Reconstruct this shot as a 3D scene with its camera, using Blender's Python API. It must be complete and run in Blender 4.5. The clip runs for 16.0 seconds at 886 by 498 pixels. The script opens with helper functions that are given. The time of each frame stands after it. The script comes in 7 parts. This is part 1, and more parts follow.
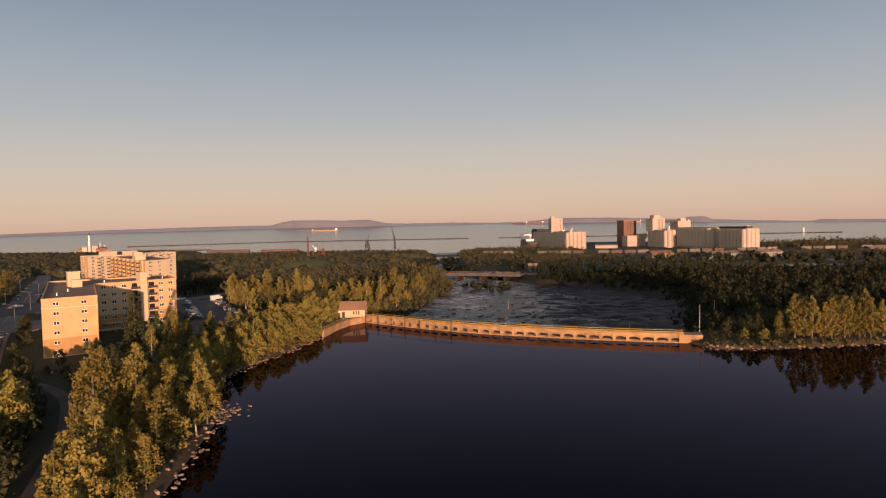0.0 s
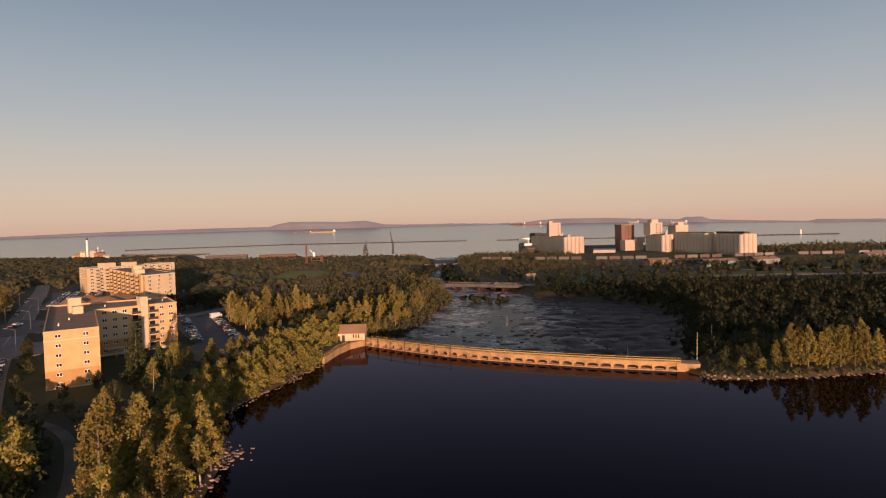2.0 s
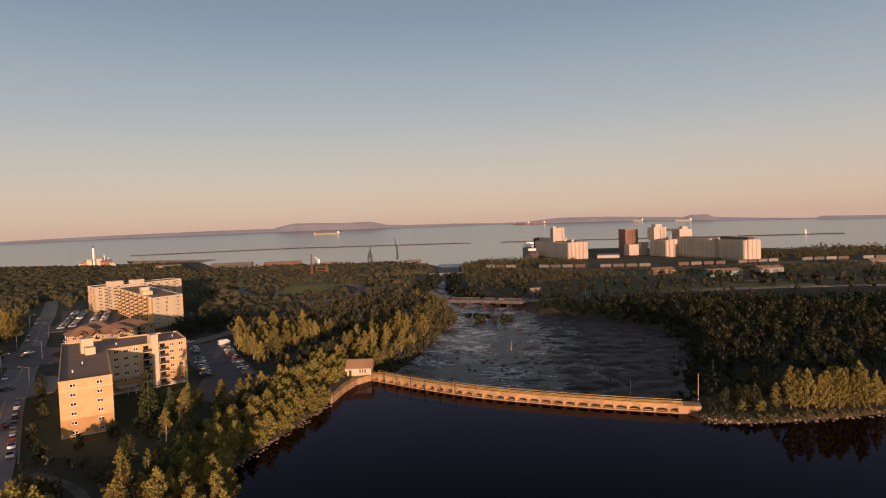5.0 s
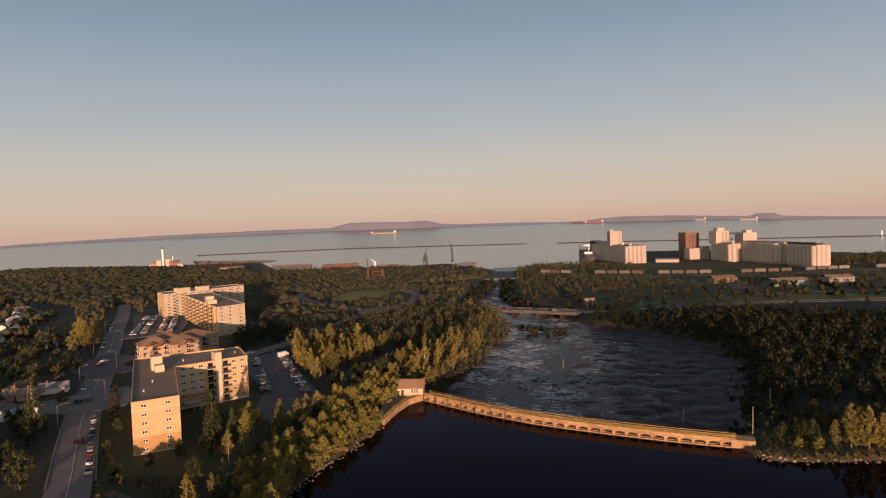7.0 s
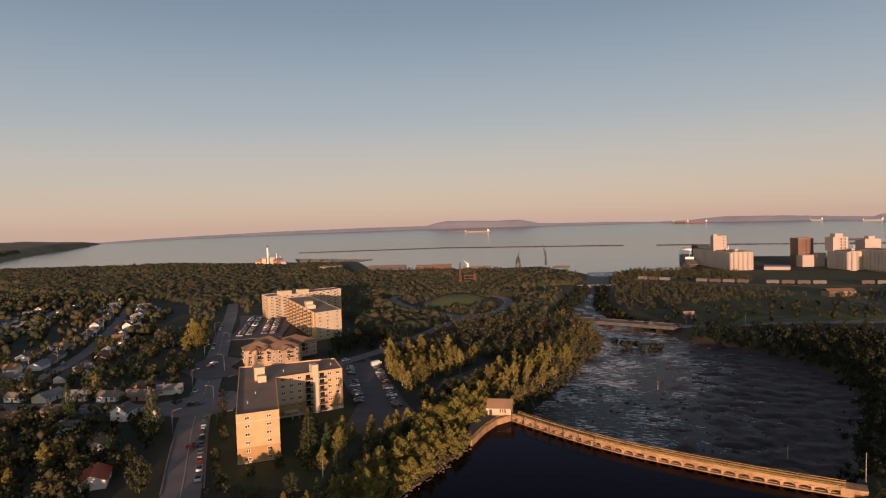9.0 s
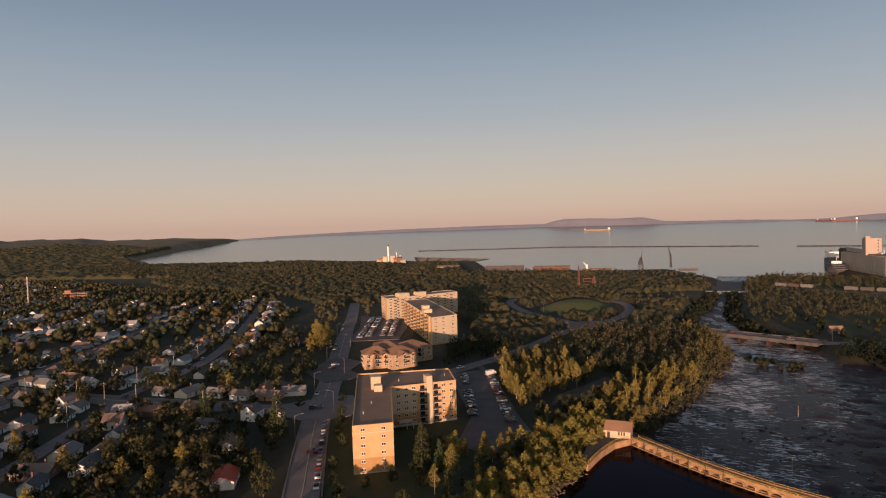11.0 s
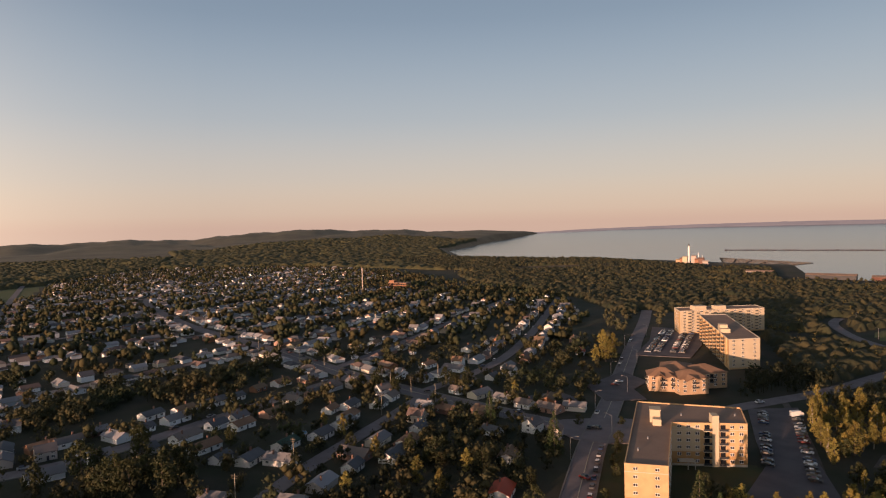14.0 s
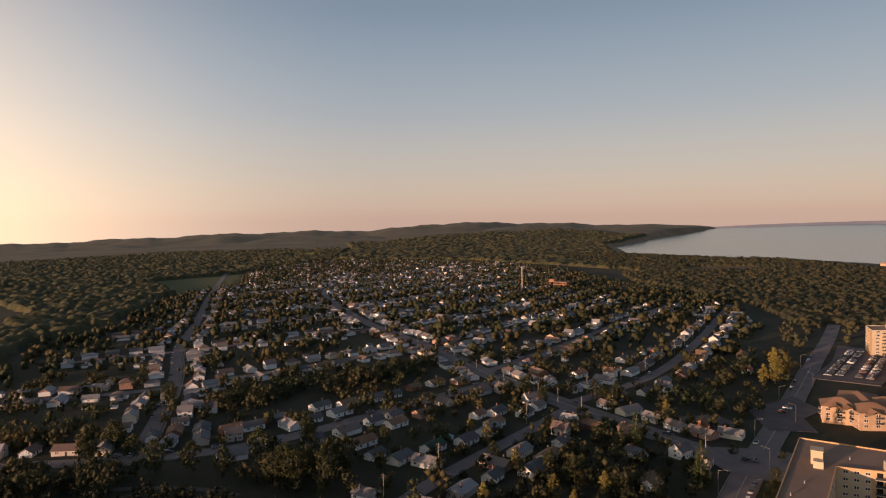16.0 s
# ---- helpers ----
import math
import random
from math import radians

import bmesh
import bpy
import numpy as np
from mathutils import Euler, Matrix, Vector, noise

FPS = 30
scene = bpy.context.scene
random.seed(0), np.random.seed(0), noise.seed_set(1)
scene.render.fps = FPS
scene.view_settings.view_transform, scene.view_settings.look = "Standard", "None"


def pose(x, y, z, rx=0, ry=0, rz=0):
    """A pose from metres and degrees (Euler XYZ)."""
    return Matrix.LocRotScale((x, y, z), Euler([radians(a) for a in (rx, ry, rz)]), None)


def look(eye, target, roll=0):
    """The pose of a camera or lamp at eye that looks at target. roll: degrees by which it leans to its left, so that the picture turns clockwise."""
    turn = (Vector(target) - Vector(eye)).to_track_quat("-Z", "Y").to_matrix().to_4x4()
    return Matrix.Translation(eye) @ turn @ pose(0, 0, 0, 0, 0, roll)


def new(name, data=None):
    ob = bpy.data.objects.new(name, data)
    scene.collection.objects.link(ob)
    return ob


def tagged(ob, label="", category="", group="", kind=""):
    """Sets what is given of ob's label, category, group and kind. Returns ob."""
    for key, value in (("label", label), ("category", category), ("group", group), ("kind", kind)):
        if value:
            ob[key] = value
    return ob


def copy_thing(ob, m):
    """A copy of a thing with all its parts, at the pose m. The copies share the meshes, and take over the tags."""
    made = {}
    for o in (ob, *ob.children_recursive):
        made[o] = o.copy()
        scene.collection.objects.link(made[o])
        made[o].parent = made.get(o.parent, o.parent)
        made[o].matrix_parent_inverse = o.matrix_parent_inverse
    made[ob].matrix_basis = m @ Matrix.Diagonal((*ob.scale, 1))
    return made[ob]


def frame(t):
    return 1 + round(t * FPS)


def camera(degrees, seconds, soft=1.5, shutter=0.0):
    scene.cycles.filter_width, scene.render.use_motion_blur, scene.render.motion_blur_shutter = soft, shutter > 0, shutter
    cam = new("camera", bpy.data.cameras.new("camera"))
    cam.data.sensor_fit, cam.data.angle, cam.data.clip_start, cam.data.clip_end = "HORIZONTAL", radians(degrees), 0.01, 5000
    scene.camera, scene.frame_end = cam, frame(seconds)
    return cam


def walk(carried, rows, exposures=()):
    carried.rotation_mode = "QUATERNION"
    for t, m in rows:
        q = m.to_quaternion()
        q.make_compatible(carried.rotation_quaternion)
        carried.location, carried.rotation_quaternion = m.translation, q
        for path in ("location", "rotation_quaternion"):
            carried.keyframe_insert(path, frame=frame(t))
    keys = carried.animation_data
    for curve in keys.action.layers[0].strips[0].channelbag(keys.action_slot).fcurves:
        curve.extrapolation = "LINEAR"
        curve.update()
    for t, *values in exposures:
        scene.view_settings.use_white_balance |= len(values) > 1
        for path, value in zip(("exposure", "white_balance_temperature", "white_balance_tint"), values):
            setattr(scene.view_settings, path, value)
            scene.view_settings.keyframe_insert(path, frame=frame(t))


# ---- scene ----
# ---- camera: seconds, x, y, z, yaw, pitch, lean to the right ----
cam = camera(69.4, 16.0, soft=1.2)
ROWS = [
    (0, -0.00, 0.00, 33.50, 0.00, -2.11, 1.34),
    (0.5, -0.17, -0.06, 35.69, -0.06, -2.13, 1.37),
    (1, -0.23, -0.30, 37.76, -0.16, -2.14, 1.42),
    (1.5, -0.21, -0.62, 39.77, -0.16, -2.15, 1.48),
    (2, -0.20, -1.00, 41.86, -0.18, -2.13, 1.52),
    (2.5, -0.08, -1.40, 44.04, -0.16, -2.14, 1.62),
    (3, 0.05, -1.90, 46.27, -0.22, -2.17, 1.68),
    (3.5, 0.12, -2.47, 48.57, -0.34, -2.19, 1.75),
    (4, 0.12, -3.01, 50.92, -0.29, -2.22, 1.83),
    (6.5, 1.45, -5.93, 62.12, 3.25, -2.29, 2.19),
    (7, 2.40, -6.94, 64.60, 5.20, -2.28, 2.11),
    (7.5, 3.51, -8.03, 67.10, 7.37, -2.31, 1.97),
    (8, 4.66, -9.13, 69.54, 9.64, -2.30, 1.82),
    (10.5, 3.17, -4.46, 77.23, 20.67, -2.16, 1.77),
    (11, 4.16, -3.81, 78.90, 24.08, -2.17, 1.72),
    (11.5, 4.78, -3.29, 80.60, 27.62, -2.14, 1.73),
    (12, 5.01, -2.80, 82.40, 31.59, -2.11, 1.76),
    (12.5, 5.34, -2.38, 84.37, 35.93, -2.10, 1.75),
    (13, 6.41, -2.01, 86.56, 40.68, -2.10, 1.54),
    (13.5, 8.29, -1.83, 88.99, 45.41, -2.14, 1.38),
    (14, 10.80, -1.69, 91.64, 50.27, -2.21, 1.26),
    (14.5, 13.68, -1.26, 94.41, 54.85, -2.27, 1.18),
    (15, 16.47, -0.40, 97.15, 59.19, -2.38, 1.23),
    (15.5, 19.07, 0.78, 99.83, 62.28, -2.52, 1.11),
    (16, 21.53, 2.08, 102.48, 65.08, -2.69, 0.92),
]
walk(cam, [(t, pose(x, y, z, 90 + pitch, 0, yaw) @ pose(0, 0, 0, 0, 0, -lean)) for t, x, y, z, yaw, pitch, lean in ROWS],
     exposures=[(0.0, 0.39, 6680, 13), (4.0, 0.36, 6520, 11), (8.0, 0.33, 6330, 10), (11.0, 0.27, 6310, 11), (13.0, 0.29, 6310, 11), (14.4, 0.50, 6360, 11), (15.1, 0.54, 6400, 12), (16.0, 0.30, 6360, 11)])

# ---- world and sun: a clear evening, the sun low over the far end of the lake ----
SUN_LEFT, SUN_UP = 192.0, 4.6          # degrees left of +y, degrees above the horizon
sun_way = Vector((-math.sin(radians(SUN_LEFT)), math.cos(radians(SUN_LEFT)), math.tan(radians(SUN_UP)))).normalized()
world = bpy.data.worlds.new("evening_sky")
scene.world = world
world.use_nodes = True
wn, wl = world.node_tree.nodes, world.node_tree.links.new
sky = wn.new("ShaderNodeTexSky")
sky.sky_type = "NISHITA"
sky.sun_disc = False
sky.sun_elevation = radians(SUN_UP)
sky.sun_rotation = math.atan2(sun_way.x, sun_way.y)
sky.altitude = 200
sky.air_density, sky.dust_density, sky.ozone_density = 1.0, 0.6, 1.0


def ramp_of(stops):
    """A smooth colour ramp from (place, linear colour) pairs."""
    r = wn.new("ShaderNodeValToRGB")
    while len(r.color_ramp.elements) < len(stops):
        r.color_ramp.elements.new(0.5)
    for e, (at, c) in zip(r.color_ramp.elements, stops):
        e.position, e.color = at, (*c, 1)
    return r


way = wn.new("ShaderNodeTexCoord")
split = wn.new("ShaderNodeSeparateXYZ")
wl(way.outputs["Generated"], split.inputs[0])
# evening air: rose and peach low down, grey-blue above
low = ramp_of([(0.0, (0.55, 0.365, 0.295)), (0.02, (0.580, 0.425, 0.335)), (0.07, (0.560, 0.465, 0.392)), (0.16, (0.386, 0.414, 0.440)),
               (0.30, (0.216, 0.280, 0.362)), (0.55, (0.070, 0.105, 0.160)), (1.0, (0.020, 0.038, 0.072))])
wl(split.outputs["Z"], low.inputs["Fac"])
# the glow round the sun
facing = wn.new("ShaderNodeVectorMath")
facing.operation = "DOT_PRODUCT"
facing.inputs[1].default_value = Vector((-math.sin(radians(160)), math.cos(radians(160)), 0.0))
wl(way.outputs["Generated"], facing.inputs[0])
glow = ramp_of([(0.0, (0, 0, 0)), (0.01, (0, 0, 0)), (0.02, (0, 0, 0)), (0.14, (0.035, 0.027, 0.018)), (0.30, (0.20, 0.152, 0.10)), (0.48, (0.66, 0.46, 0.26)), (1.0, (1.5, 0.90, 0.40))])
glow.color_ramp.interpolation = low.color_ramp.interpolation = "B_SPLINE"
wl(facing.outputs["Value"], glow.inputs["Fac"])
fade = ramp_of([(0.0, (1.0, 1.0, 1.0)), (0.08, (0.75, 0.75, 0.75)), (0.35, (0.36, 0.36, 0.38)), (1.0, (0.03, 0.04, 0.05))])
wl(split.outputs["Z"], fade.inputs["Fac"])
times_ = wn.new("ShaderNodeMix")
times_.data_type, times_.blend_type = "RGBA", "MULTIPLY"
times_.inputs["Factor"].default_value = 1.0
wl(glow.outputs["Color"], times_.inputs["A"]), wl(fade.outputs["Color"], times_.inputs["B"])
air, bg2, both, both2 = wn["Background"], wn.new("ShaderNodeBackground"), wn.new("ShaderNodeAddShader"), wn.new("ShaderNodeAddShader")
bg3 = wn.new("ShaderNodeBackground")
wl(sky.outputs[0], air.inputs["Color"])
air.inputs["Strength"].default_value = 0.012
wl(low.outputs["Color"], bg2.inputs["Color"])
bg2.inputs["Strength"].default_value = bg3.inputs["Strength"].default_value = 0.79
wl(times_.outputs["Result"], bg3.inputs["Color"])
wl(air.outputs[0], both.inputs[0]), wl(bg2.outputs[0], both.inputs[1])
wl(both.outputs[0], both2.inputs[0]), wl(bg3.outputs[0], both2.inputs[1])
wl(both2.outputs[0], wn["World Output"].inputs["Surface"])
sun = new("sun", bpy.data.lights.new("sun", "SUN"))
sun.data.energy, sun.data.angle, sun.data.color = 5.0, radians(0.6), (1.0, 0.58, 0.37)
sun.matrix_world = look(sun_way * 500, (0, 0, 0))

# ---- materials ----
def surface(name, colour, rough=0.8, vary=0.25, scale=1.0, fine=9.0, bump=0.15, metal=0.0, second=None, patch=0.12,
            per_object=0.0, per_island=0.0, translucent=0.0, spec=0.3):
    """A matte surface in metres: patches of a second colour, fine grain, bump and variation from thing to thing."""
    m = bpy.data.materials.new(name)
    m.use_nodes = True
    n, ln = m.node_tree.nodes, m.node_tree.links.new
    p = n["Principled BSDF"]
    geo = n.new("ShaderNodeNewGeometry")
    big, small = n.new("ShaderNodeTexNoise"), n.new("ShaderNodeTexNoise")
    big.inputs["Scale"].default_value, small.inputs["Scale"].default_value = patch * scale, fine * scale
    big.inputs["Detail"].default_value = small.inputs["Detail"].default_value = 5
    ln(geo.outputs["Position"], big.inputs["Vector"]), ln(geo.outputs["Position"], small.inputs["Vector"])
    ramp = n.new("ShaderNodeMapRange")
    ramp.inputs["From Min"].default_value, ramp.inputs["From Max"].default_value = 0.38, 0.62
    ln(big.outputs["Fac"], ramp.inputs["Value"])
    mix = n.new("ShaderNodeMix")
    mix.data_type = "RGBA"
    mix.inputs["A"].default_value = (*colour, 1)
    mix.inputs["B"].default_value = (*(second or [c * (1 - vary) for c in colour]), 1)
    ln(ramp.outputs["Result"], mix.inputs["Factor"])
    hsv = n.new("ShaderNodeHueSaturation")
    ln(mix.outputs["Result"], hsv.inputs["Color"])
    value = n.new("ShaderNodeMath")
    value.operation = "MULTIPLY_ADD"
    ln(small.outputs["Fac"], value.inputs[0])
    value.inputs[1].default_value, value.inputs[2].default_value = vary * 2, 1 - vary
    last = value
    if per_object or per_island:
        add = n.new("ShaderNodeMath")
        add.operation = "MULTIPLY_ADD"
        src = n.new("ShaderNodeObjectInfo").outputs["Random"] if per_object else geo.outputs["Random Per Island"]
        ln(src, add.inputs[0])
        k = per_object or per_island
        add.inputs[1].default_value = 2 * k
        sub = n.new("ShaderNodeMath")
        sub.operation = "SUBTRACT"
        sub.inputs[1].default_value = k
        ln(value.outputs[0], sub.inputs[0]), ln(sub.outputs[0], add.inputs[2])
        last = add
    ln(last.outputs[0], hsv.inputs["Value"])
    ln(hsv.outputs["Color"], p.inputs["Base Color"])
    p.inputs["Roughness"].default_value, p.inputs["Metallic"].default_value = rough, metal
    p.inputs["Specular IOR Level"].default_value = spec
    if bump:
        b = n.new("ShaderNodeBump")
        b.inputs["Strength"].default_value, b.inputs["Distance"].default_value = bump, 0.05
        ln(small.outputs["Fac"], b.inputs["Height"]), ln(b.outputs["Normal"], p.inputs["Normal"])
    if translucent:
        t, s = n.new("ShaderNodeBsdfTranslucent"), n.new("ShaderNodeMixShader")
        ln(hsv.outputs["Color"], t.inputs["Color"])
        s.inputs["Fac"].default_value = translucent
        ln(p.outputs[0], s.inputs[1]), ln(t.outputs[0], s.inputs[2]), ln(s.outputs[0], n["Material Output"].inputs["Surface"])
    return m


def island_colours(name, colours, rough=0.7, dark=0.25, object_random=False):
    """One of several paints, chosen piece by piece."""
    m = surface(name, (0.5, 0.5, 0.5), rough, vary=0.12, fine=4.0, bump=0.1)
    n, ln = m.node_tree.nodes, m.node_tree.links.new
    ramp = n.new("ShaderNodeValToRGB")
    ramp.color_ramp.interpolation = "CONSTANT"
    while len(ramp.color_ramp.elements) < len(colours):
        ramp.color_ramp.elements.new(0.5)
    for i, (e, c) in enumerate(zip(ramp.color_ramp.elements, colours)):
        e.position, e.color = i / len(colours), (*c, 1)
    src = n.new("ShaderNodeObjectInfo").outputs["Random"] if object_random else n["Geometry"].outputs["Random Per Island"]
    ln(src, ramp.inputs["Fac"])
    hsv = n["Hue/Saturation/Value"]
    ln(ramp.outputs["Color"], hsv.inputs["Color"])
    return m


def water(name, colour, ripple, scale, rough=0.04, foam=None, spec=0.5):
    m = bpy.data.materials.new(name)
    m.use_nodes = True
    n, ln = m.node_tree.nodes, m.node_tree.links.new
    p = n["Principled BSDF"]
    p.inputs["Base Color"].default_value, p.inputs["Roughness"].default_value = (*colour, 1), rough
    p.inputs["IOR"].default_value, p.inputs["Specular IOR Level"].default_value = 1.33, spec
    geo, noi, b = n.new("ShaderNodeNewGeometry"), n.new("ShaderNodeTexNoise"), n.new("ShaderNodeBump")
    noi.inputs["Scale"].default_value, noi.inputs["Detail"].default_value = scale, 4
    b.inputs["Strength"].default_value, b.inputs["Distance"].default_value = ripple, 0.1
    ln(geo.outputs["Position"], noi.inputs["Vector"]), ln(noi.outputs["Fac"], b.inputs["Height"]), ln(b.outputs["Normal"], p.inputs["Normal"])
    if foam:
        stretch = n.new("ShaderNodeMapping")
        stretch.inputs["Scale"].default_value, stretch.inputs["Rotation"].default_value = foam[0], (0, 0, foam[1])
        fn, fr, mix = n.new("ShaderNodeTexNoise"), n.new("ShaderNodeMapRange"), n.new("ShaderNodeMix")
        fn.inputs["Scale"].default_value, fn.inputs["Detail"].default_value, fn.inputs["Roughness"].default_value = 1.0, 8, 0.72
        ln(geo.outputs["Position"], stretch.inputs["Vector"]), ln(stretch.outputs[0], fn.inputs["Vector"])
        fr.inputs["From Min"].default_value, fr.inputs["From Max"].default_value = foam[2], foam[3]
        fn.inputs["Distortion"].default_value = 0.6
        # white water comes in stretches, with slack dark pools between, and less of it towards the rocky side
        pool, pr, both_, slope, axis = n.new("ShaderNodeTexNoise"), n.new("ShaderNodeMapRange"), n.new("ShaderNodeMath"), n.new("ShaderNodeMapRange"), n.new("ShaderNodeVectorMath")
        pool.inputs["Scale"].default_value, pool.inputs["Detail"].default_value = 0.045, 4
        pr.inputs["From Min"].default_value, pr.inputs["From Max"].default_value = 0.40, 0.62
        pr.inputs["To Min"].default_value, pr.inputs["To Max"].default_value = -0.055, 0.045
        axis.operation, axis.inputs[1].default_value = "DOT_PRODUCT", (0.97, -0.24, 0)
        slope.inputs["From Min"].default_value, slope.inputs["From Max"].default_value = -85, 20
        slope.inputs["To Min"].default_value, slope.inputs["To Max"].default_value = 0.055, -0.085
        both_.operation = "ADD"
        three = n.new("ShaderNodeMath")
        three.operation = "ADD"
        ln(geo.outputs["Position"], axis.inputs[0]), ln(axis.outputs["Value"], slope.inputs["Value"])
        ln(geo.outputs["Position"], pool.inputs["Vector"]), ln(pool.outputs["Fac"], pr.inputs["Value"])
        ln(pr.outputs["Result"], three.inputs[0]), ln(slope.outputs["Result"], three.inputs[1])
        ln(fn.outputs["Fac"], both_.inputs[0]), ln(three.outputs[0], both_.inputs[1])
        ln(both_.outputs[0], fr.inputs["Value"])
        mix.data_type = "RGBA"
        mix.inputs["A"].default_value, mix.inputs["B"].default_value = (*colour, 1), (0.78, 0.78, 0.78, 1)
        ln(fr.outputs["Result"], mix.inputs["Factor"]), ln(mix.outputs["Result"], p.inputs["Base Color"])
        mr = n.new("ShaderNodeMapRange")
        mr.inputs["To Min"].default_value, mr.inputs["To Max"].default_value = rough, 0.85
        ln(fr.outputs["Result"], mr.inputs["Value"]), ln(mr.outputs["Result"], p.inputs["Roughness"])
    return m


def still_water(name, tint, ripple):
    """Deep dark water: a black body under a mirror that Fresnel fades out below the eye."""
    m = bpy.data.materials.new(name)
    m.use_nodes = True
    n, ln = m.node_tree.nodes, m.node_tree.links.new
    n.remove(n["Principled BSDF"])
    body, gloss, fres, mix = n.new("ShaderNodeBsdfDiffuse"), n.new("ShaderNodeBsdfGlossy"), n.new("ShaderNodeFresnel"), n.new("ShaderNodeMixShader")
    body.inputs["Color"].default_value, gloss.inputs["Color"].default_value = (0.0012, 0.0010, 0.0014, 1), (*tint, 1)
    gloss.inputs["Roughness"].default_value, fres.inputs["IOR"].default_value = 0.03, 1.33
    steep = n.new("ShaderNodeMath")
    steep.operation, steep.inputs[1].default_value = "POWER", 1.46
    ln(fres.outputs[0], steep.inputs[0])
    geo, noi, b = n.new("ShaderNodeNewGeometry"), n.new("ShaderNodeTexNoise"), n.new("ShaderNodeBump")
    noi.inputs["Scale"].default_value, noi.inputs["Detail"].default_value = 0.5, 4
    b.inputs["Strength"].default_value, b.inputs["Distance"].default_value = ripple, 0.1
    ln(geo.outputs["Position"], noi.inputs["Vector"]), ln(noi.outputs["Fac"], b.inputs["Height"]), ln(b.outputs["Normal"], gloss.inputs["Normal"])
    ln(steep.outputs[0], mix.inputs["Fac"]), ln(body.outputs[0], mix.inputs[1]), ln(gloss.outputs[0], mix.inputs[2])
    ln(mix.outputs[0], n["Material Output"].inputs["Surface"])
    return m


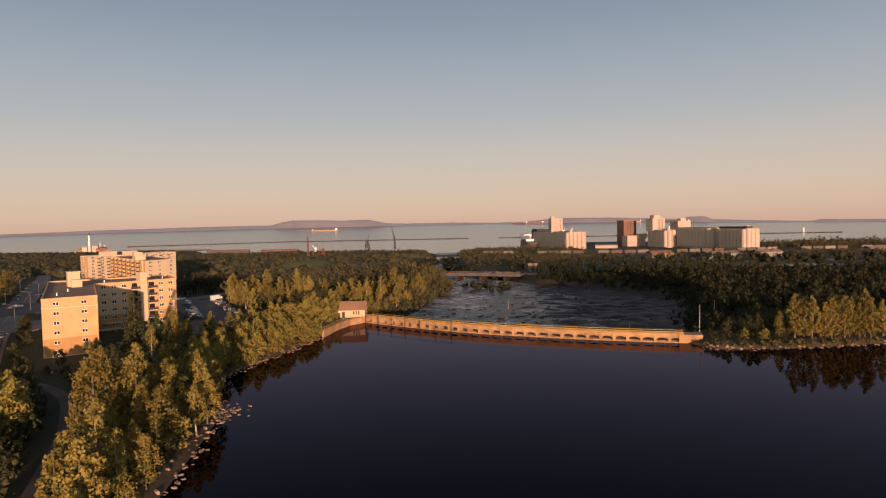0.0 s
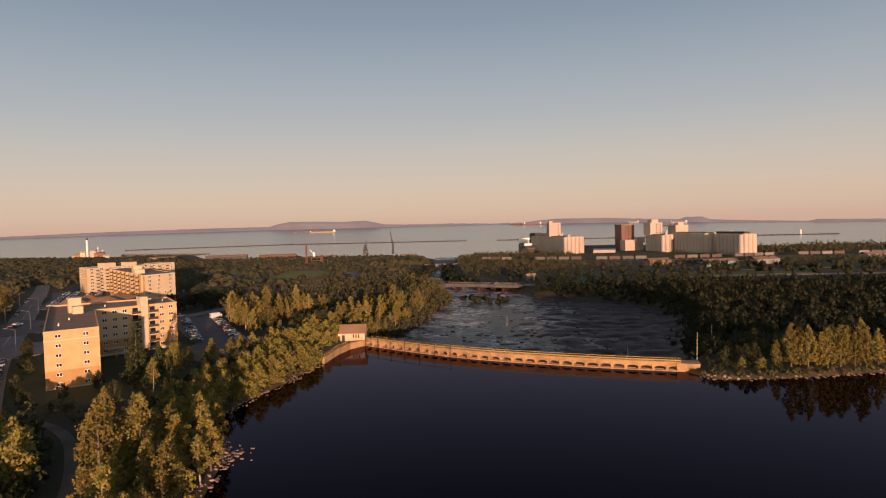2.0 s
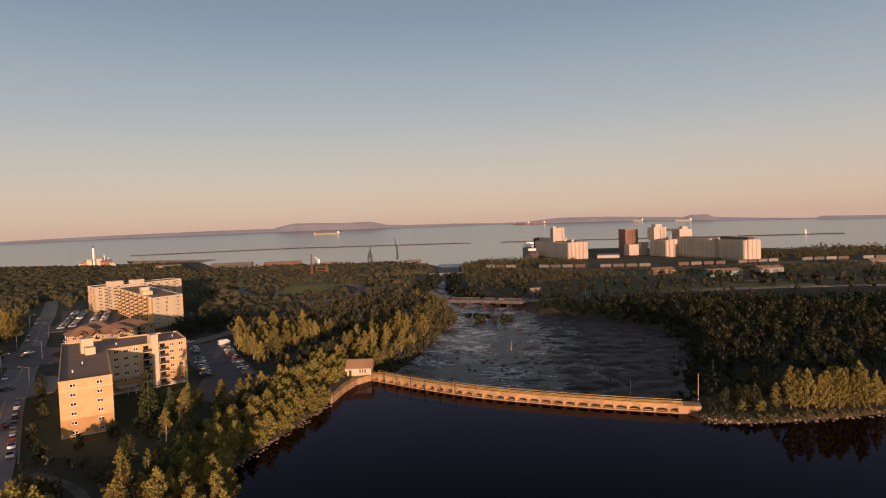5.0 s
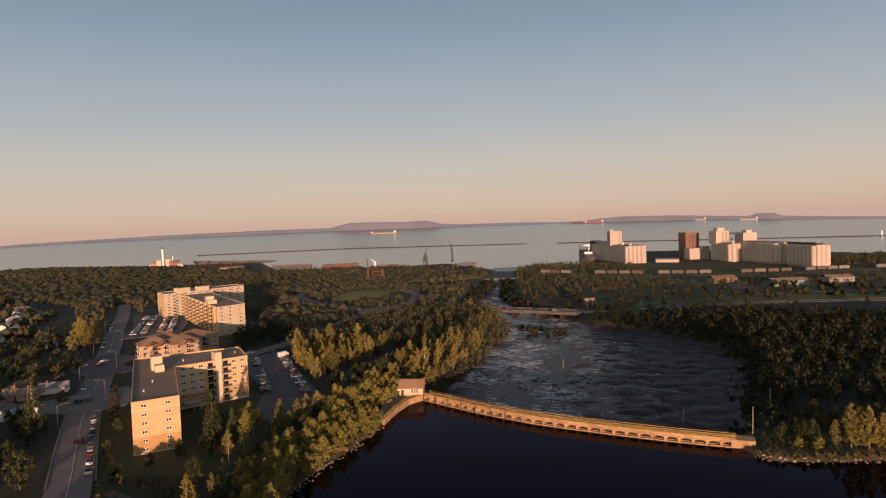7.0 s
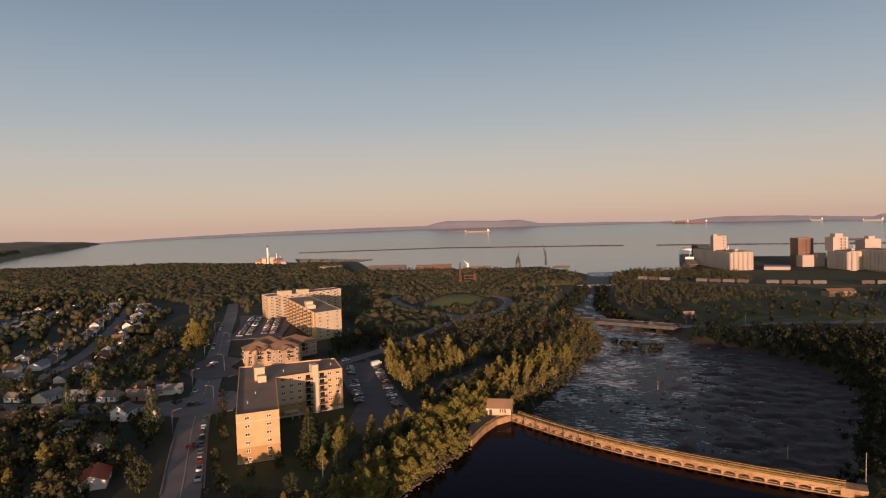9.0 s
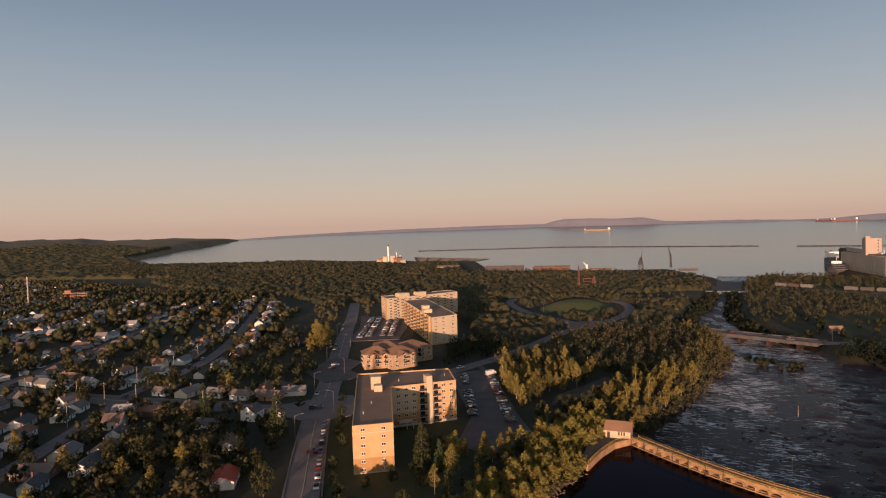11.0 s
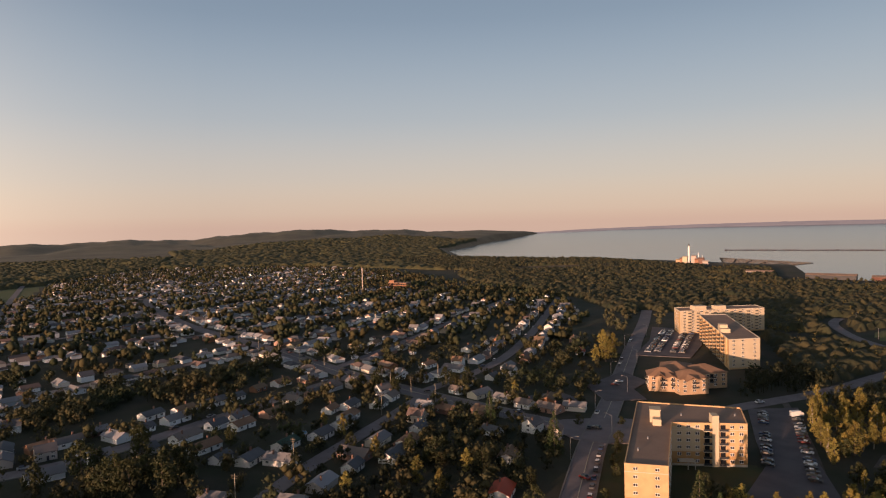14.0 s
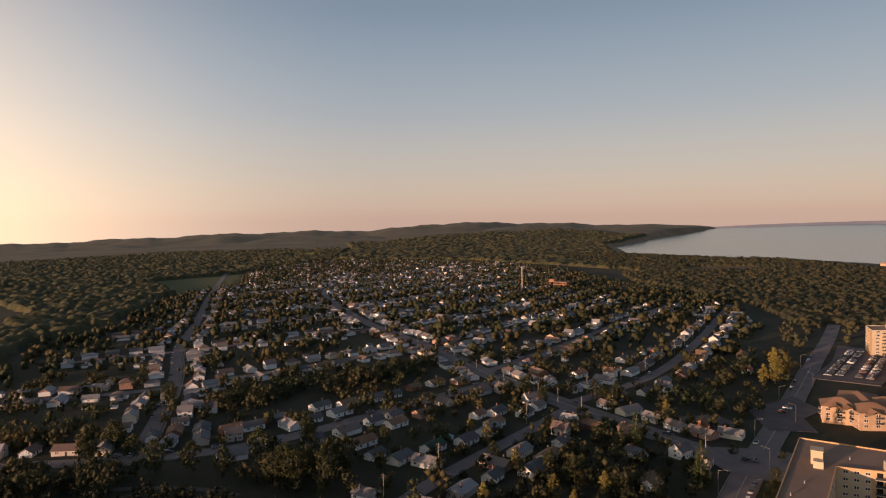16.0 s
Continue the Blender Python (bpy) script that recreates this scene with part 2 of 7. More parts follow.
M = dict(
    earth=surface("grass_and_earth", (0.030, 0.036, 0.018), 0.95, 0.35, 1.0, 2.0, 0.4, second=(0.052, 0.046, 0.030), patch=0.05),
    lawn=surface("mown_grass", (0.044, 0.056, 0.022), 0.95, 0.3, 1.0, 3.0, 0.3, second=(0.062, 0.060, 0.027), patch=0.08),
    meadow=surface("rough_meadow_grass", (0.085, 0.110, 0.036), 0.95, 0.25, 1.0, 2.0, 0.3, second=(0.105, 0.112, 0.045), patch=0.03),
    hay=surface("dry_hay_grass", (0.17, 0.125, 0.075), 0.95, 0.25, 1.0, 2.0, 0.3, second=(0.13, 0.10, 0.06), patch=0.03),
    shore=surface("shore_gravel", (0.105, 0.075, 0.048), 0.9, 0.4, 1.0, 3.0, 0.6, second=(0.06, 0.05, 0.03)),
    rock=surface("wet_rock", (0.042, 0.030, 0.031), 0.5, 0.5, 1.0, 1.2, 0.8, second=(0.074, 0.052, 0.050), patch=0.2, spec=0.06),
    stone=surface("shore_stone", (0.30, 0.22, 0.16), 0.85, 0.35, 1.0, 3.0, 0.5, per_object=0.25),
    asphalt=surface("asphalt", (0.180, 0.155, 0.155), 0.9, 0.25, 1.0, 6.0, 0.2, second=(0.215, 0.186, 0.186), patch=0.15),
    car_park_asphalt=surface("patched_asphalt", (0.105, 0.092, 0.096), 0.9, 0.25, 1.0, 6.0, 0.2, second=(0.135, 0.118, 0.120), patch=0.12),
    gravel=surface("gravel_path", (0.125, 0.105, 0.088), 0.95, 0.3, 1.0, 5.0, 0.4),
    kerb=surface("concrete_kerb", (0.24, 0.22, 0.20), 0.9, 0.2, 1.0, 5.0, 0.2),
    line=surface("road_paint", (0.55, 0.50, 0.36), 0.8, 0.2),
    brick=surface("buff_brick", (0.60, 0.405, 0.215), 0.85, 0.12, 1.0, 7.0, 0.3, second=(0.54, 0.355, 0.19), patch=0.4),
    brick_low=surface("tan_brick", (0.46, 0.28, 0.125), 0.85, 0.14, 1.0, 7.0, 0.3, second=(0.40, 0.24, 0.105), patch=0.4),
    render=surface("cream_render", (0.58, 0.48, 0.34), 0.85, 0.08, 1.0, 4.0, 0.1),
    band=surface("pale_concrete", (0.62, 0.55, 0.44), 0.85, 0.1, 1.0, 5.0, 0.15),
    roofing=surface("roof_gravel", (0.26, 0.180, 0.135), 0.95, 0.2, 1.0, 4.0, 0.25, second=(0.31, 0.215, 0.16), patch=0.09),
    shingle_brown=surface("brown_shingle", (0.30, 0.18, 0.115), 0.9, 0.2, 1.0, 6.0, 0.3),
    glass=surface("window_glass", (0.02, 0.022, 0.028), 0.08, 0.1, bump=0, spec=0.6),
    white=surface("white_paint", (0.84, 0.83, 0.81), 0.6, 0.08, 1.0, 3.0, 0.05),
    metal=surface("galvanised_metal", (0.35, 0.35, 0.36), 0.45, 0.1, metal=0.8, bump=0.05),
    dark=surface("dark_metal", (0.05, 0.05, 0.055), 0.6, 0.2, bump=0.05),
    rust=surface("rusty_red_steel", (0.16, 0.075, 0.058), 0.8, 0.25),
    concrete=surface("weathered_concrete", (0.45, 0.285, 0.155), 0.9, 0.28, 1.0, 2.5, 0.4, second=(0.31, 0.19, 0.10), patch=0.35),
    rail=surface("yellow_rail_paint", (0.62, 0.42, 0.06), 0.55, 0.12, bump=0.05),
    silo=surface("silo_concrete", (0.50, 0.42, 0.365), 0.9, 0.14, 0.4, 2.0, 0.2, second=(0.42, 0.35, 0.305), patch=0.05),
    redbrick=surface("red_brick", (0.21, 0.125, 0.10), 0.9, 0.2, 0.5, 3.0, 0.2),
    leaf=surface("broad_leaves", (0.192, 0.172, 0.045), 0.7, 0.28, 1.0, 1.2, 0.0, second=(0.225, 0.172, 0.042), patch=0.25, per_object=0.3, translucent=0.2),
    leaf_belt=surface("shore_leaves", (0.200, 0.190, 0.044), 0.7, 0.3, 1.0, 1.2, 0.0, second=(0.225, 0.182, 0.044), patch=0.25, per_object=0.2, translucent=0.15),
    leaf_dark=surface("dark_leaves", (0.066, 0.068, 0.026), 0.7, 0.35, 1.0, 1.2, 0.0, second=(0.046, 0.054, 0.022), patch=0.25, per_object=0.22, translucent=0.35),
    needle=surface("spruce_needles", (0.035, 0.055, 0.018), 0.75, 0.3, 1.0, 1.5, 0.0, second=(0.055, 0.060, 0.020), per_object=0.2, translucent=0.1),
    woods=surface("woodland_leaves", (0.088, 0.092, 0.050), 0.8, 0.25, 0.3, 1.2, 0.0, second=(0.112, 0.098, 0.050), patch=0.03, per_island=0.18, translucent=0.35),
    # leaf colour darkened to hold the shade of the far-bank wood
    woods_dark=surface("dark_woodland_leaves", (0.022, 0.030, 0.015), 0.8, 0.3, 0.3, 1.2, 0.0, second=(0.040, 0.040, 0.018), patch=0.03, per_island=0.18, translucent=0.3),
    garden=surface("garden_leaves", (0.052, 0.064, 0.030), 0.8, 0.3, 0.3, 1.2, 0.0, second=(0.098, 0.082, 0.036), patch=0.05, per_island=0.2, translucent=0.3),
    canopy=surface("woodland_canopy", (0.036, 0.043, 0.023), 0.9, 0.3, 1.0, 1.2, 0.6, second=(0.076, 0.066, 0.031), patch=0.05),
    tan_wall=surface("tan_flats_brick", (0.50, 0.35, 0.22), 0.85, 0.12, 1.0, 7.0, 0.3, second=(0.44, 0.30, 0.19), patch=0.4),
    bark=surface("bark", (0.16, 0.13, 0.10), 0.9, 0.4, 1.0, 6.0, 0.5),
    birch=surface("pale_bark", (0.42, 0.37, 0.29), 0.85, 0.35, 1.0, 5.0, 0.3),
    lake=still_water("dark_lake_water", (0.66, 0.56, 0.72), 0.035),
    bay=water("bay_water", (0.040, 0.052, 0.066), 0.18, 0.12, 0.16),
    rapids=water("rapids_water", (0.026, 0.020, 0.024), 0.9, 1.1, 0.28, foam=((0.22, 0.80, 0.3), 0.34, 0.548, 0.605), spec=0.08),
    # concrete darkened in colour for the tree shade on the bridge
    old_concrete=surface("stained_grey_concrete", (0.11, 0.10, 0.095), 0.9, 0.3, 1.0, 2.0, 0.3, second=(0.07, 0.062, 0.06), patch=0.2),
    forest_far=surface("far_forest", (0.070, 0.072, 0.045), 0.95, 0.5, 0.02, 5.0, 0.9, second=(0.080, 0.070, 0.045), patch=0.3),
)
HOUSE_WALLS = [(0.86, 0.86, 0.86), (0.76, 0.72, 0.66), (0.50, 0.45, 0.41), (0.88, 0.88, 0.89), (0.62, 0.65, 0.69), (0.74, 0.66, 0.54), (0.42, 0.26, 0.20), (0.84, 0.82, 0.80), (0.88, 0.87, 0.87)]
HOUSE_ROOFS = [(0.17, 0.165, 0.175), (0.27, 0.265, 0.27), (0.12, 0.12, 0.13), (0.18, 0.126, 0.11), (0.34, 0.33, 0.345), (0.22, 0.18, 0.16), (0.23, 0.22, 0.225)]
M["house_wall"] = island_colours("siding_paints", HOUSE_WALLS)
M["house_roof"] = island_colours("shingle_colours", HOUSE_ROOFS, 0.9)
CAR_PAINTS = [(0.78, 0.78, 0.79), (0.03, 0.03, 0.035), (0.30, 0.31, 0.33), (0.12, 0.02, 0.02), (0.74, 0.74, 0.75), (0.08, 0.08, 0.085), (0.03, 0.05, 0.11), (0.16, 0.15, 0.14), (0.05, 0.055, 0.06)]


def haze_glow_backdrop(name, colour, glow):
    """Distance so far off that it only shows as a tone, its haze put in as emission."""
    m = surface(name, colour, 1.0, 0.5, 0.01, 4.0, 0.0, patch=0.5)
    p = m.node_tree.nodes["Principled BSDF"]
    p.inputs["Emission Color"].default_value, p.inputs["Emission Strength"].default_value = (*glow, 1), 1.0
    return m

# ---- building blocks ----
class Shape:
    """Vertices and faces that become one mesh, with a material index per face."""

    def __init__(self):
        self.v, self.f, self.m = [], [], []

    def add(self, verts, faces, mat=0):
        k = len(self.v)
        self.v += [tuple(p) for p in verts]
        self.f += [[i + k for i in f] for f in faces]
        self.m += [mat] * len(faces)
        return self

    def box(self, x, y, z, sx, sy, sz, turn=0.0, mat=0, taper=1.0):
        """A box that stands on z, centred on x, y; turn in degrees."""
        c, s = math.cos(radians(turn)), math.sin(radians(turn))
        vs = []
        for h, k in ((0, 1.0), (sz, taper)):
            for ax, ay in ((-1, -1), (1, -1), (1, 1), (-1, 1)):
                px, py = ax * sx / 2 * k, ay * sy / 2 * k
                vs.append((x + c * px - s * py, y + s * px + c * py, z + h))
        return self.add(vs, [(3, 2, 1, 0), (4, 5, 6, 7), (0, 1, 5, 4), (1, 2, 6, 5), (2, 3, 7, 6), (3, 0, 4, 7)], mat)

    def tube(self, a, b, r, r2=None, n=6, mat=0):
        a, b = Vector(a), Vector(b)
        r2 = r if r2 is None else r2
        q = (b - a).to_track_quat("Z", "Y")
        vs = [a + q @ Vector((r * math.cos(t), r * math.sin(t), 0)) for t in (2 * math.pi * i / n for i in range(n))]
        vs += [b + q @ Vector((r2 * math.cos(t), r2 * math.sin(t), 0)) for t in (2 * math.pi * i / n for i in range(n))]
        fs = [(i, (i + 1) % n, n + (i + 1) % n, n + i) for i in range(n)] + [tuple(range(n - 1, -1, -1)), tuple(range(n, 2 * n))]
        return self.add(vs, fs, mat)

    def prism(self, ring, z0, z1, mat=0, top=None):
        """An upright prism over a ring of plan points (anticlockwise)."""
        n = len(ring)
        vs = [(x, y, z0) for x, y in ring] + [(x, y, z1) for x, y in ring]
        self.add(vs, [(i, (i + 1) % n, n + (i + 1) % n, n + i) for i in range(n)], mat)
        return self.add([(x, y, z1) for x, y in ring], [tuple(range(n))], mat if top is None else top)

    def gable(self, x, y, z, w, d, h, turn=0.0, over=0.5, mat=0, thick=0.22):
        """A pitched roof, ridge along its own x, as a slab with thickness."""
        c, s = math.cos(radians(turn)), math.sin(radians(turn))
        W, D = w / 2 + over, d / 2 + over
        k = h / (d / 2)
        prof = [(-D, z - over * k), (0, z + h), (D, z - over * k), (D, z - over * k - thick), (0, z + h - thick), (-D, z - over * k - thick)]
        vs = [(x + c * px - s * py, y + s * px + c * py, pz) for px in (-W, W) for py, pz in prof]
        return self.add(vs, [(0, 1, 7, 6), (1, 2, 8, 7), (2, 3, 9, 8), (3, 4, 10, 9), (4, 5, 11, 10), (5, 0, 6, 11), (0, 5, 4, 1), (1, 4, 3, 2), (6, 7, 10, 11), (7, 8, 9, 10)], mat)

    def hip(self, x, y, z, w, d, h, turn=0.0, over=0.5, mat=0):
        c, s = math.cos(radians(turn)), math.sin(radians(turn))
        W, D = w / 2 + over, d / 2 + over
        r = max(W - D, 0.05)
        loc = [(-W, -D, z), (W, -D, z), (W, D, z), (-W, D, z), (-r, 0, z + h), (r, 0, z + h)]
        vs = [(x + c * px - s * py, y + s * px + c * py, pz) for px, py, pz in loc]
        return self.add(vs, [(3, 2, 1, 0), (0, 1, 5, 4), (1, 2, 5), (2, 3, 4, 5), (3, 0, 4)], mat)

    def mesh(self, name, mats):
        me = bpy.data.meshes.new(name)
        me.from_pydata(self.v, [], self.f)
        for m in mats:
            me.materials.append(m)
        if len(mats) > 1:
            me.polygons.foreach_set("material_index", self.m)
        me.update()
        return me


def thing(name, x=0.0, y=0.0, z=0.0, turn=0.0, label="", category="", group="", kind=""):
    ob = new(name)
    ob.empty_display_size = 0.5
    ob.matrix_world = pose(x, y, z, 0, 0, turn)
    return tagged(ob, label, category, group, kind)


def part(name, shape, mats, parent, label=""):
    """Links a shape as one mesh object under a thing or a part; its coordinates are the parent's."""
    mats = mats if isinstance(mats, (list, tuple)) else [mats]
    me = shape if isinstance(shape, bpy.types.Mesh) else shape.mesh(name, mats)
    ob = new(name, me)
    ob.parent = parent
    return tagged(ob, label)


def solo(name, shape, mats, label="", category="", group="", kind=""):
    mats = mats if isinstance(mats, (list, tuple)) else [mats]
    me = shape if isinstance(shape, bpy.types.Mesh) else shape.mesh(name, mats)
    return tagged(new(name, me), label, category, group, kind)


def ease(a, b, v):
    t = np.clip((np.asarray(v, float) - a) / (b - a), 0, 1)
    return t * t * (3 - 2 * t)


def inside(px, py, ring):
    """Signed distance to a ring of plan points, negative inside."""
    px, py = np.asarray(px, float), np.asarray(py, float)
    d2, odd = np.full(px.shape, 1e18), np.zeros(px.shape, bool)
    for (x0, y0), (x1, y1) in zip(ring, ring[1:] + ring[:1]):
        ex, ey = x1 - x0, y1 - y0
        t = np.clip(((px - x0) * ex + (py - y0) * ey) / (ex * ex + ey * ey), 0, 1)
        d2 = np.minimum(d2, (px - x0 - t * ex) ** 2 + (py - y0 - t * ey) ** 2)
        if y0 != y1:
            odd ^= ((y0 > py) != (y1 > py)) & (px < ex * (py - y0) / ey + x0)
    return np.where(odd, -1, 1) * np.sqrt(d2)


def near_line(px, py, line):
    px, py = np.asarray(px, float), np.asarray(py, float)
    d2 = np.full(px.shape, 1e18)
    for (x0, y0), (x1, y1) in zip(line, line[1:]):
        ex, ey = x1 - x0, y1 - y0
        t = np.clip(((px - x0) * ex + (py - y0) * ey) / (ex * ex + ey * ey), 0, 1)
        d2 = np.minimum(d2, (px - x0 - t * ex) ** 2 + (py - y0 - t * ey) ** 2)
    return np.sqrt(d2)


def smooth_line(line, step=4.0):
    """A rounded line through plan points, resampled every step metres."""
    p = np.array(line, float)
    for _ in range(2):
        q = [p[0]]
        for a, b in zip(p, p[1:]):
            q += [a * 0.75 + b * 0.25, a * 0.25 + b * 0.75]
        p = np.array(q + [p[-1]])
    s = np.concatenate([[0], np.cumsum(np.hypot(*np.diff(p, axis=0).T))])
    k = np.linspace(0, s[-1], max(2, int(s[-1] / step)))
    return np.stack([np.interp(k, s, p[:, 0]), np.interp(k, s, p[:, 1])], -1)

# ---- plan of land and water (metres; +y is the way the camera first looks) ----
DAM = [(-27.8, 224.5), (-16.5, 215), (-6.5, 207.3), (3, 200.6), (12, 195), (20.5, 190.8), (36, 183.8), (50.5, 178), (65, 173.2)]
LAKE = [(-35, 40), (-36, 79), (-38, 96), (-41, 118), (-47, 129), (-51, 141), (-48, 156), (-43, 172), (-38.5, 192), (-36, 207), (-33, 218)] + DAM + [
    (66.5, 170), (67.7, 166), (70, 163.4), (75, 162.3), (89, 162), (105, 164), (118, 166), (170, 172), (300, 160), (430, 60), (430, -500), (-60, -560), (-260, -560),
    (-200, -200), (-150, -110), (-60, -40)]
RIVER = [(-27, 227), (-22, 260), (-13, 292), (-4, 350), (6, 395), (8, 440), (-5, 470), (-34, 545), (-24, 600), (-14, 780), (-4, 1000),
         (24, 1000), (8, 780), (6, 640), (14, 530), (40, 474), (50, 452), (57, 424), (80, 402), (104, 366), (112, 320), (98, 265), (82, 228), (75, 206), (67, 178)] + DAM[::-1][1:-1]
BAY = [(-3083, 3415), (-2500, 2420), (-1990, 1720), (-1900, 1590), (-1480, 1310), (-1270, 1369), (-1045, 1470), (-765, 1440), (-560, 1440), (-416, 1150),
       (-225, 1150), (-95, 1178), (-27, 1034), (-4, 960), (24, 960), (49, 1055), (120, 1040), (150, 1080), (186, 1250), (212, 1330), (340, 1400), (500, 1300), (590, 1170), (620, 1086),
       (710, 1011), (1000, 930), (1800, 950), (3000, 1200), (6000, 1800), (6000, 7000), (-3500, 7000)]
HILL_AZ = [36, 40, 43, 46, 51, 57, 62, 66, 68, 71, 74, 79, 85, 92, 100, 112, 140]
HILL_Z = [-9, -2, 26, 36, 43, 62, 70, 66, 46, 22, 26, 23, 14, -4, -20, 0, 0]
FAR_AZ = [-60, -35, -30, -25, -18, -8, 0, 15, 28, 36, 42, 50]
FAR_Z = [-10, -5, 0, 10, 28, 36, 40, 42, 36, 26, 10, 0]


MOUND = (-128, 596, 33, 46)       # centre and half-widths of a grassy hill


def azimuth(x, y):
    return np.degrees(np.arctan2(-np.asarray(x, float), np.asarray(y, float)))


def land(x, y):
    """Height of dry land, before banks and beds are cut."""
    x, y = np.asarray(x, float), np.asarray(y, float)
    d = np.hypot(x, y)
    z = 1.5 - 4.5 * ease(170, 480, d) - 6.5 * ease(500, 1150, d)
    z = z + 7.0 * ease(1.12, 0.35, np.hypot((x - MOUND[0]) / MOUND[2], (y - MOUND[1]) / MOUND[3]))
    az = azimuth(x, y)
    crest = np.interp(az, HILL_AZ, HILL_Z, left=-9.0)
    z = z + (crest - z) * ease(1700, 4500, d) * (az > 34)
    # ridges and hollows of the wooded hills
    folds = 5.0 * np.sin(az * 0.83 + 0.6) + 3.0 * np.sin(az * 1.9 + d / 700) + 2.0 * np.sin(az * 4.7 + 1.3)
    fronts = 10.0 * np.sin(d / 210 + 2.2 * np.sin(az * 0.31) + 0.9 * np.sin(az * 0.9 + 2.0)) * ease(4600, 3700, d)
    return z + (folds * ease(2700, 4400, d) + fronts * ease(2900, 3400, d)) * ease(42, 52, az) * ease(112, 98, az)


def ground(x, y):
    """Height of the ground sheet, beds of lake, river and bay included."""
    x, y = np.asarray(x, float), np.asarray(y, float)
    z = land(x, y)
    lake, river, bay = inside(x, y, LAKE), inside(x, y, RIVER), inside(x, y, BAY)
    z = np.where(lake < 8, -3 + (z + 3) * ease(-7, 5, lake), z)
    bed = -6.4 - 3.6 * ease(250, 900, y)
    reach = 14 - 10 * ease(58, 68, x) * (1 - ease(178, 200, y))      # a steep bank beside the dam
    z = np.where(river < 14, bed - 0.4 + (z - bed + 0.4) * ease(-1, 1, 2 * (river + 1) / reach - 1), z)
    z = np.where(bay < 30, -14 + (np.maximum(z, -9.6) + 14) * ease(-20, 10, bay), z)
    return z


def gz(x, y):
    return float(ground(np.array([x]), np.array([y]))[0])


# the ground: one sheet out to the hills
ang = np.concatenate([np.linspace(-42, 104, 390, endpoint=False), np.linspace(104, 318, 60, endpoint=False)])
rad = np.concatenate([[0.0], np.linspace(15, 60, 8, endpoint=False), np.linspace(60, 480, 195, endpoint=False), 480 * (4950 / 480) ** np.linspace(0, 1, 105)])
NA, NR = len(ang), len(rad)
A, R = np.meshgrid(np.radians(ang), rad)
GX, GY = -np.sin(A) * R, np.cos(A) * R
GZ = ground(GX, GY)
riv = inside(GX, GY, RIVER)
bumps = np.array([noise.fractal((x * 0.11, y * 0.16, 0.0), 0.9, 2.0, 4) if r < 3 and d < 900 else 0.0
                  for x, y, r, d in zip(GX.ravel(), GY.ravel(), riv.ravel(), R.ravel())]).reshape(GX.shape)
side = ease(0, 70, GX - np.interp(GY, [180, 300, 420], [-5, 20, 40]))   # more bare rock along the far bank
GZ = GZ + np.where(riv < 3, np.clip(bumps * (0.9 + 0.5 * side) - 0.12 + 1.0 * side, -0.8, 1.4), 0)
idx = np.arange(NA * NR).reshape(NR, NA)
nxt = np.roll(idx, -1, axis=1)
faces = np.stack([idx[:-1], idx[1:], nxt[1:], nxt[:-1]], -1).reshape(-1, 4)
me = bpy.data.meshes.new("ground")
me.from_pydata(np.stack([GX, GY, GZ], -1).reshape(-1, 3).tolist(), [], faces.tolist())
for k in ("earth", "shore", "rock", "forest_far", "lawn", "meadow"):
    me.materials.append(M[k])
# haze on the hills is put in as a faint glow
me.materials.append(haze_glow_backdrop("hazy_hills", (0.060, 0.056, 0.034), (0.026, 0.020, 0.015)))
cx, cy = GX.ravel()[faces].mean(1), GY.ravel()[faces].mean(1)
cr = np.hypot(cx, cy)
lk, rv = inside(cx, cy, LAKE), inside(cx, cy, RIVER)
mi = np.where((lk < 2.0) & (lk > -12), 1, 0)
mi = np.where(rv < 4, 2, mi)
mi = np.where(cr > 1500, 3, mi)
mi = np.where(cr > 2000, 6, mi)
mi = np.where(((cx - MOUND[0]) / MOUND[2]) ** 2 + ((cy - MOUND[1]) / MOUND[3]) ** 2 < 1, 5, mi)
HAYFIELD = [(-1010, 1062), (-930, 985), (-862, 1100), (-930, 1190)]
FIELD = [(-1330, 10), (-1040, 45), (-1180, 140), (-1420, 190)]
mi = np.where(inside(cx, cy, FIELD) < 0, 5, mi)
YARD = [(-114, 150), (-72, 150), (-72, 186), (-92, 232), (-140, 236), (-152, 216), (-128, 174)]
mi = np.where(inside(cx, cy, YARD) < 0, 4, mi)
FLATS = [(70, 500), (300, 500), (420, 560), (540, 800), (450, 980), (250, 1000), (120, 1000), (60, 860), (120, 700), (60, 560)]
mi = np.where((inside(cx, cy, FLATS) < 0) & (rv > 4), 4, mi)
me.polygons.foreach_set("material_index", mi.astype(np.int32))
me.polygons.foreach_set("use_smooth", np.ones(len(faces), bool))
me.update()
solo("ground", me, [], "grassy earth, gravel shore and dark river rock reaching wooded hills", "ground", kind="structure")


def sheet(name, ring, z, mat, label):
    turn = sum(x0 * y1 - x1 * y0 for (x0, y0), (x1, y1) in zip(ring, ring[1:] + ring[:1]))
    ring = ring if turn > 0 else ring[::-1]
    s = Shape()
    s.add([(x, y, z) for x, y in ring], [tuple(range(len(ring)))])
    return solo(name, s, mat, label, "water", kind="structure")


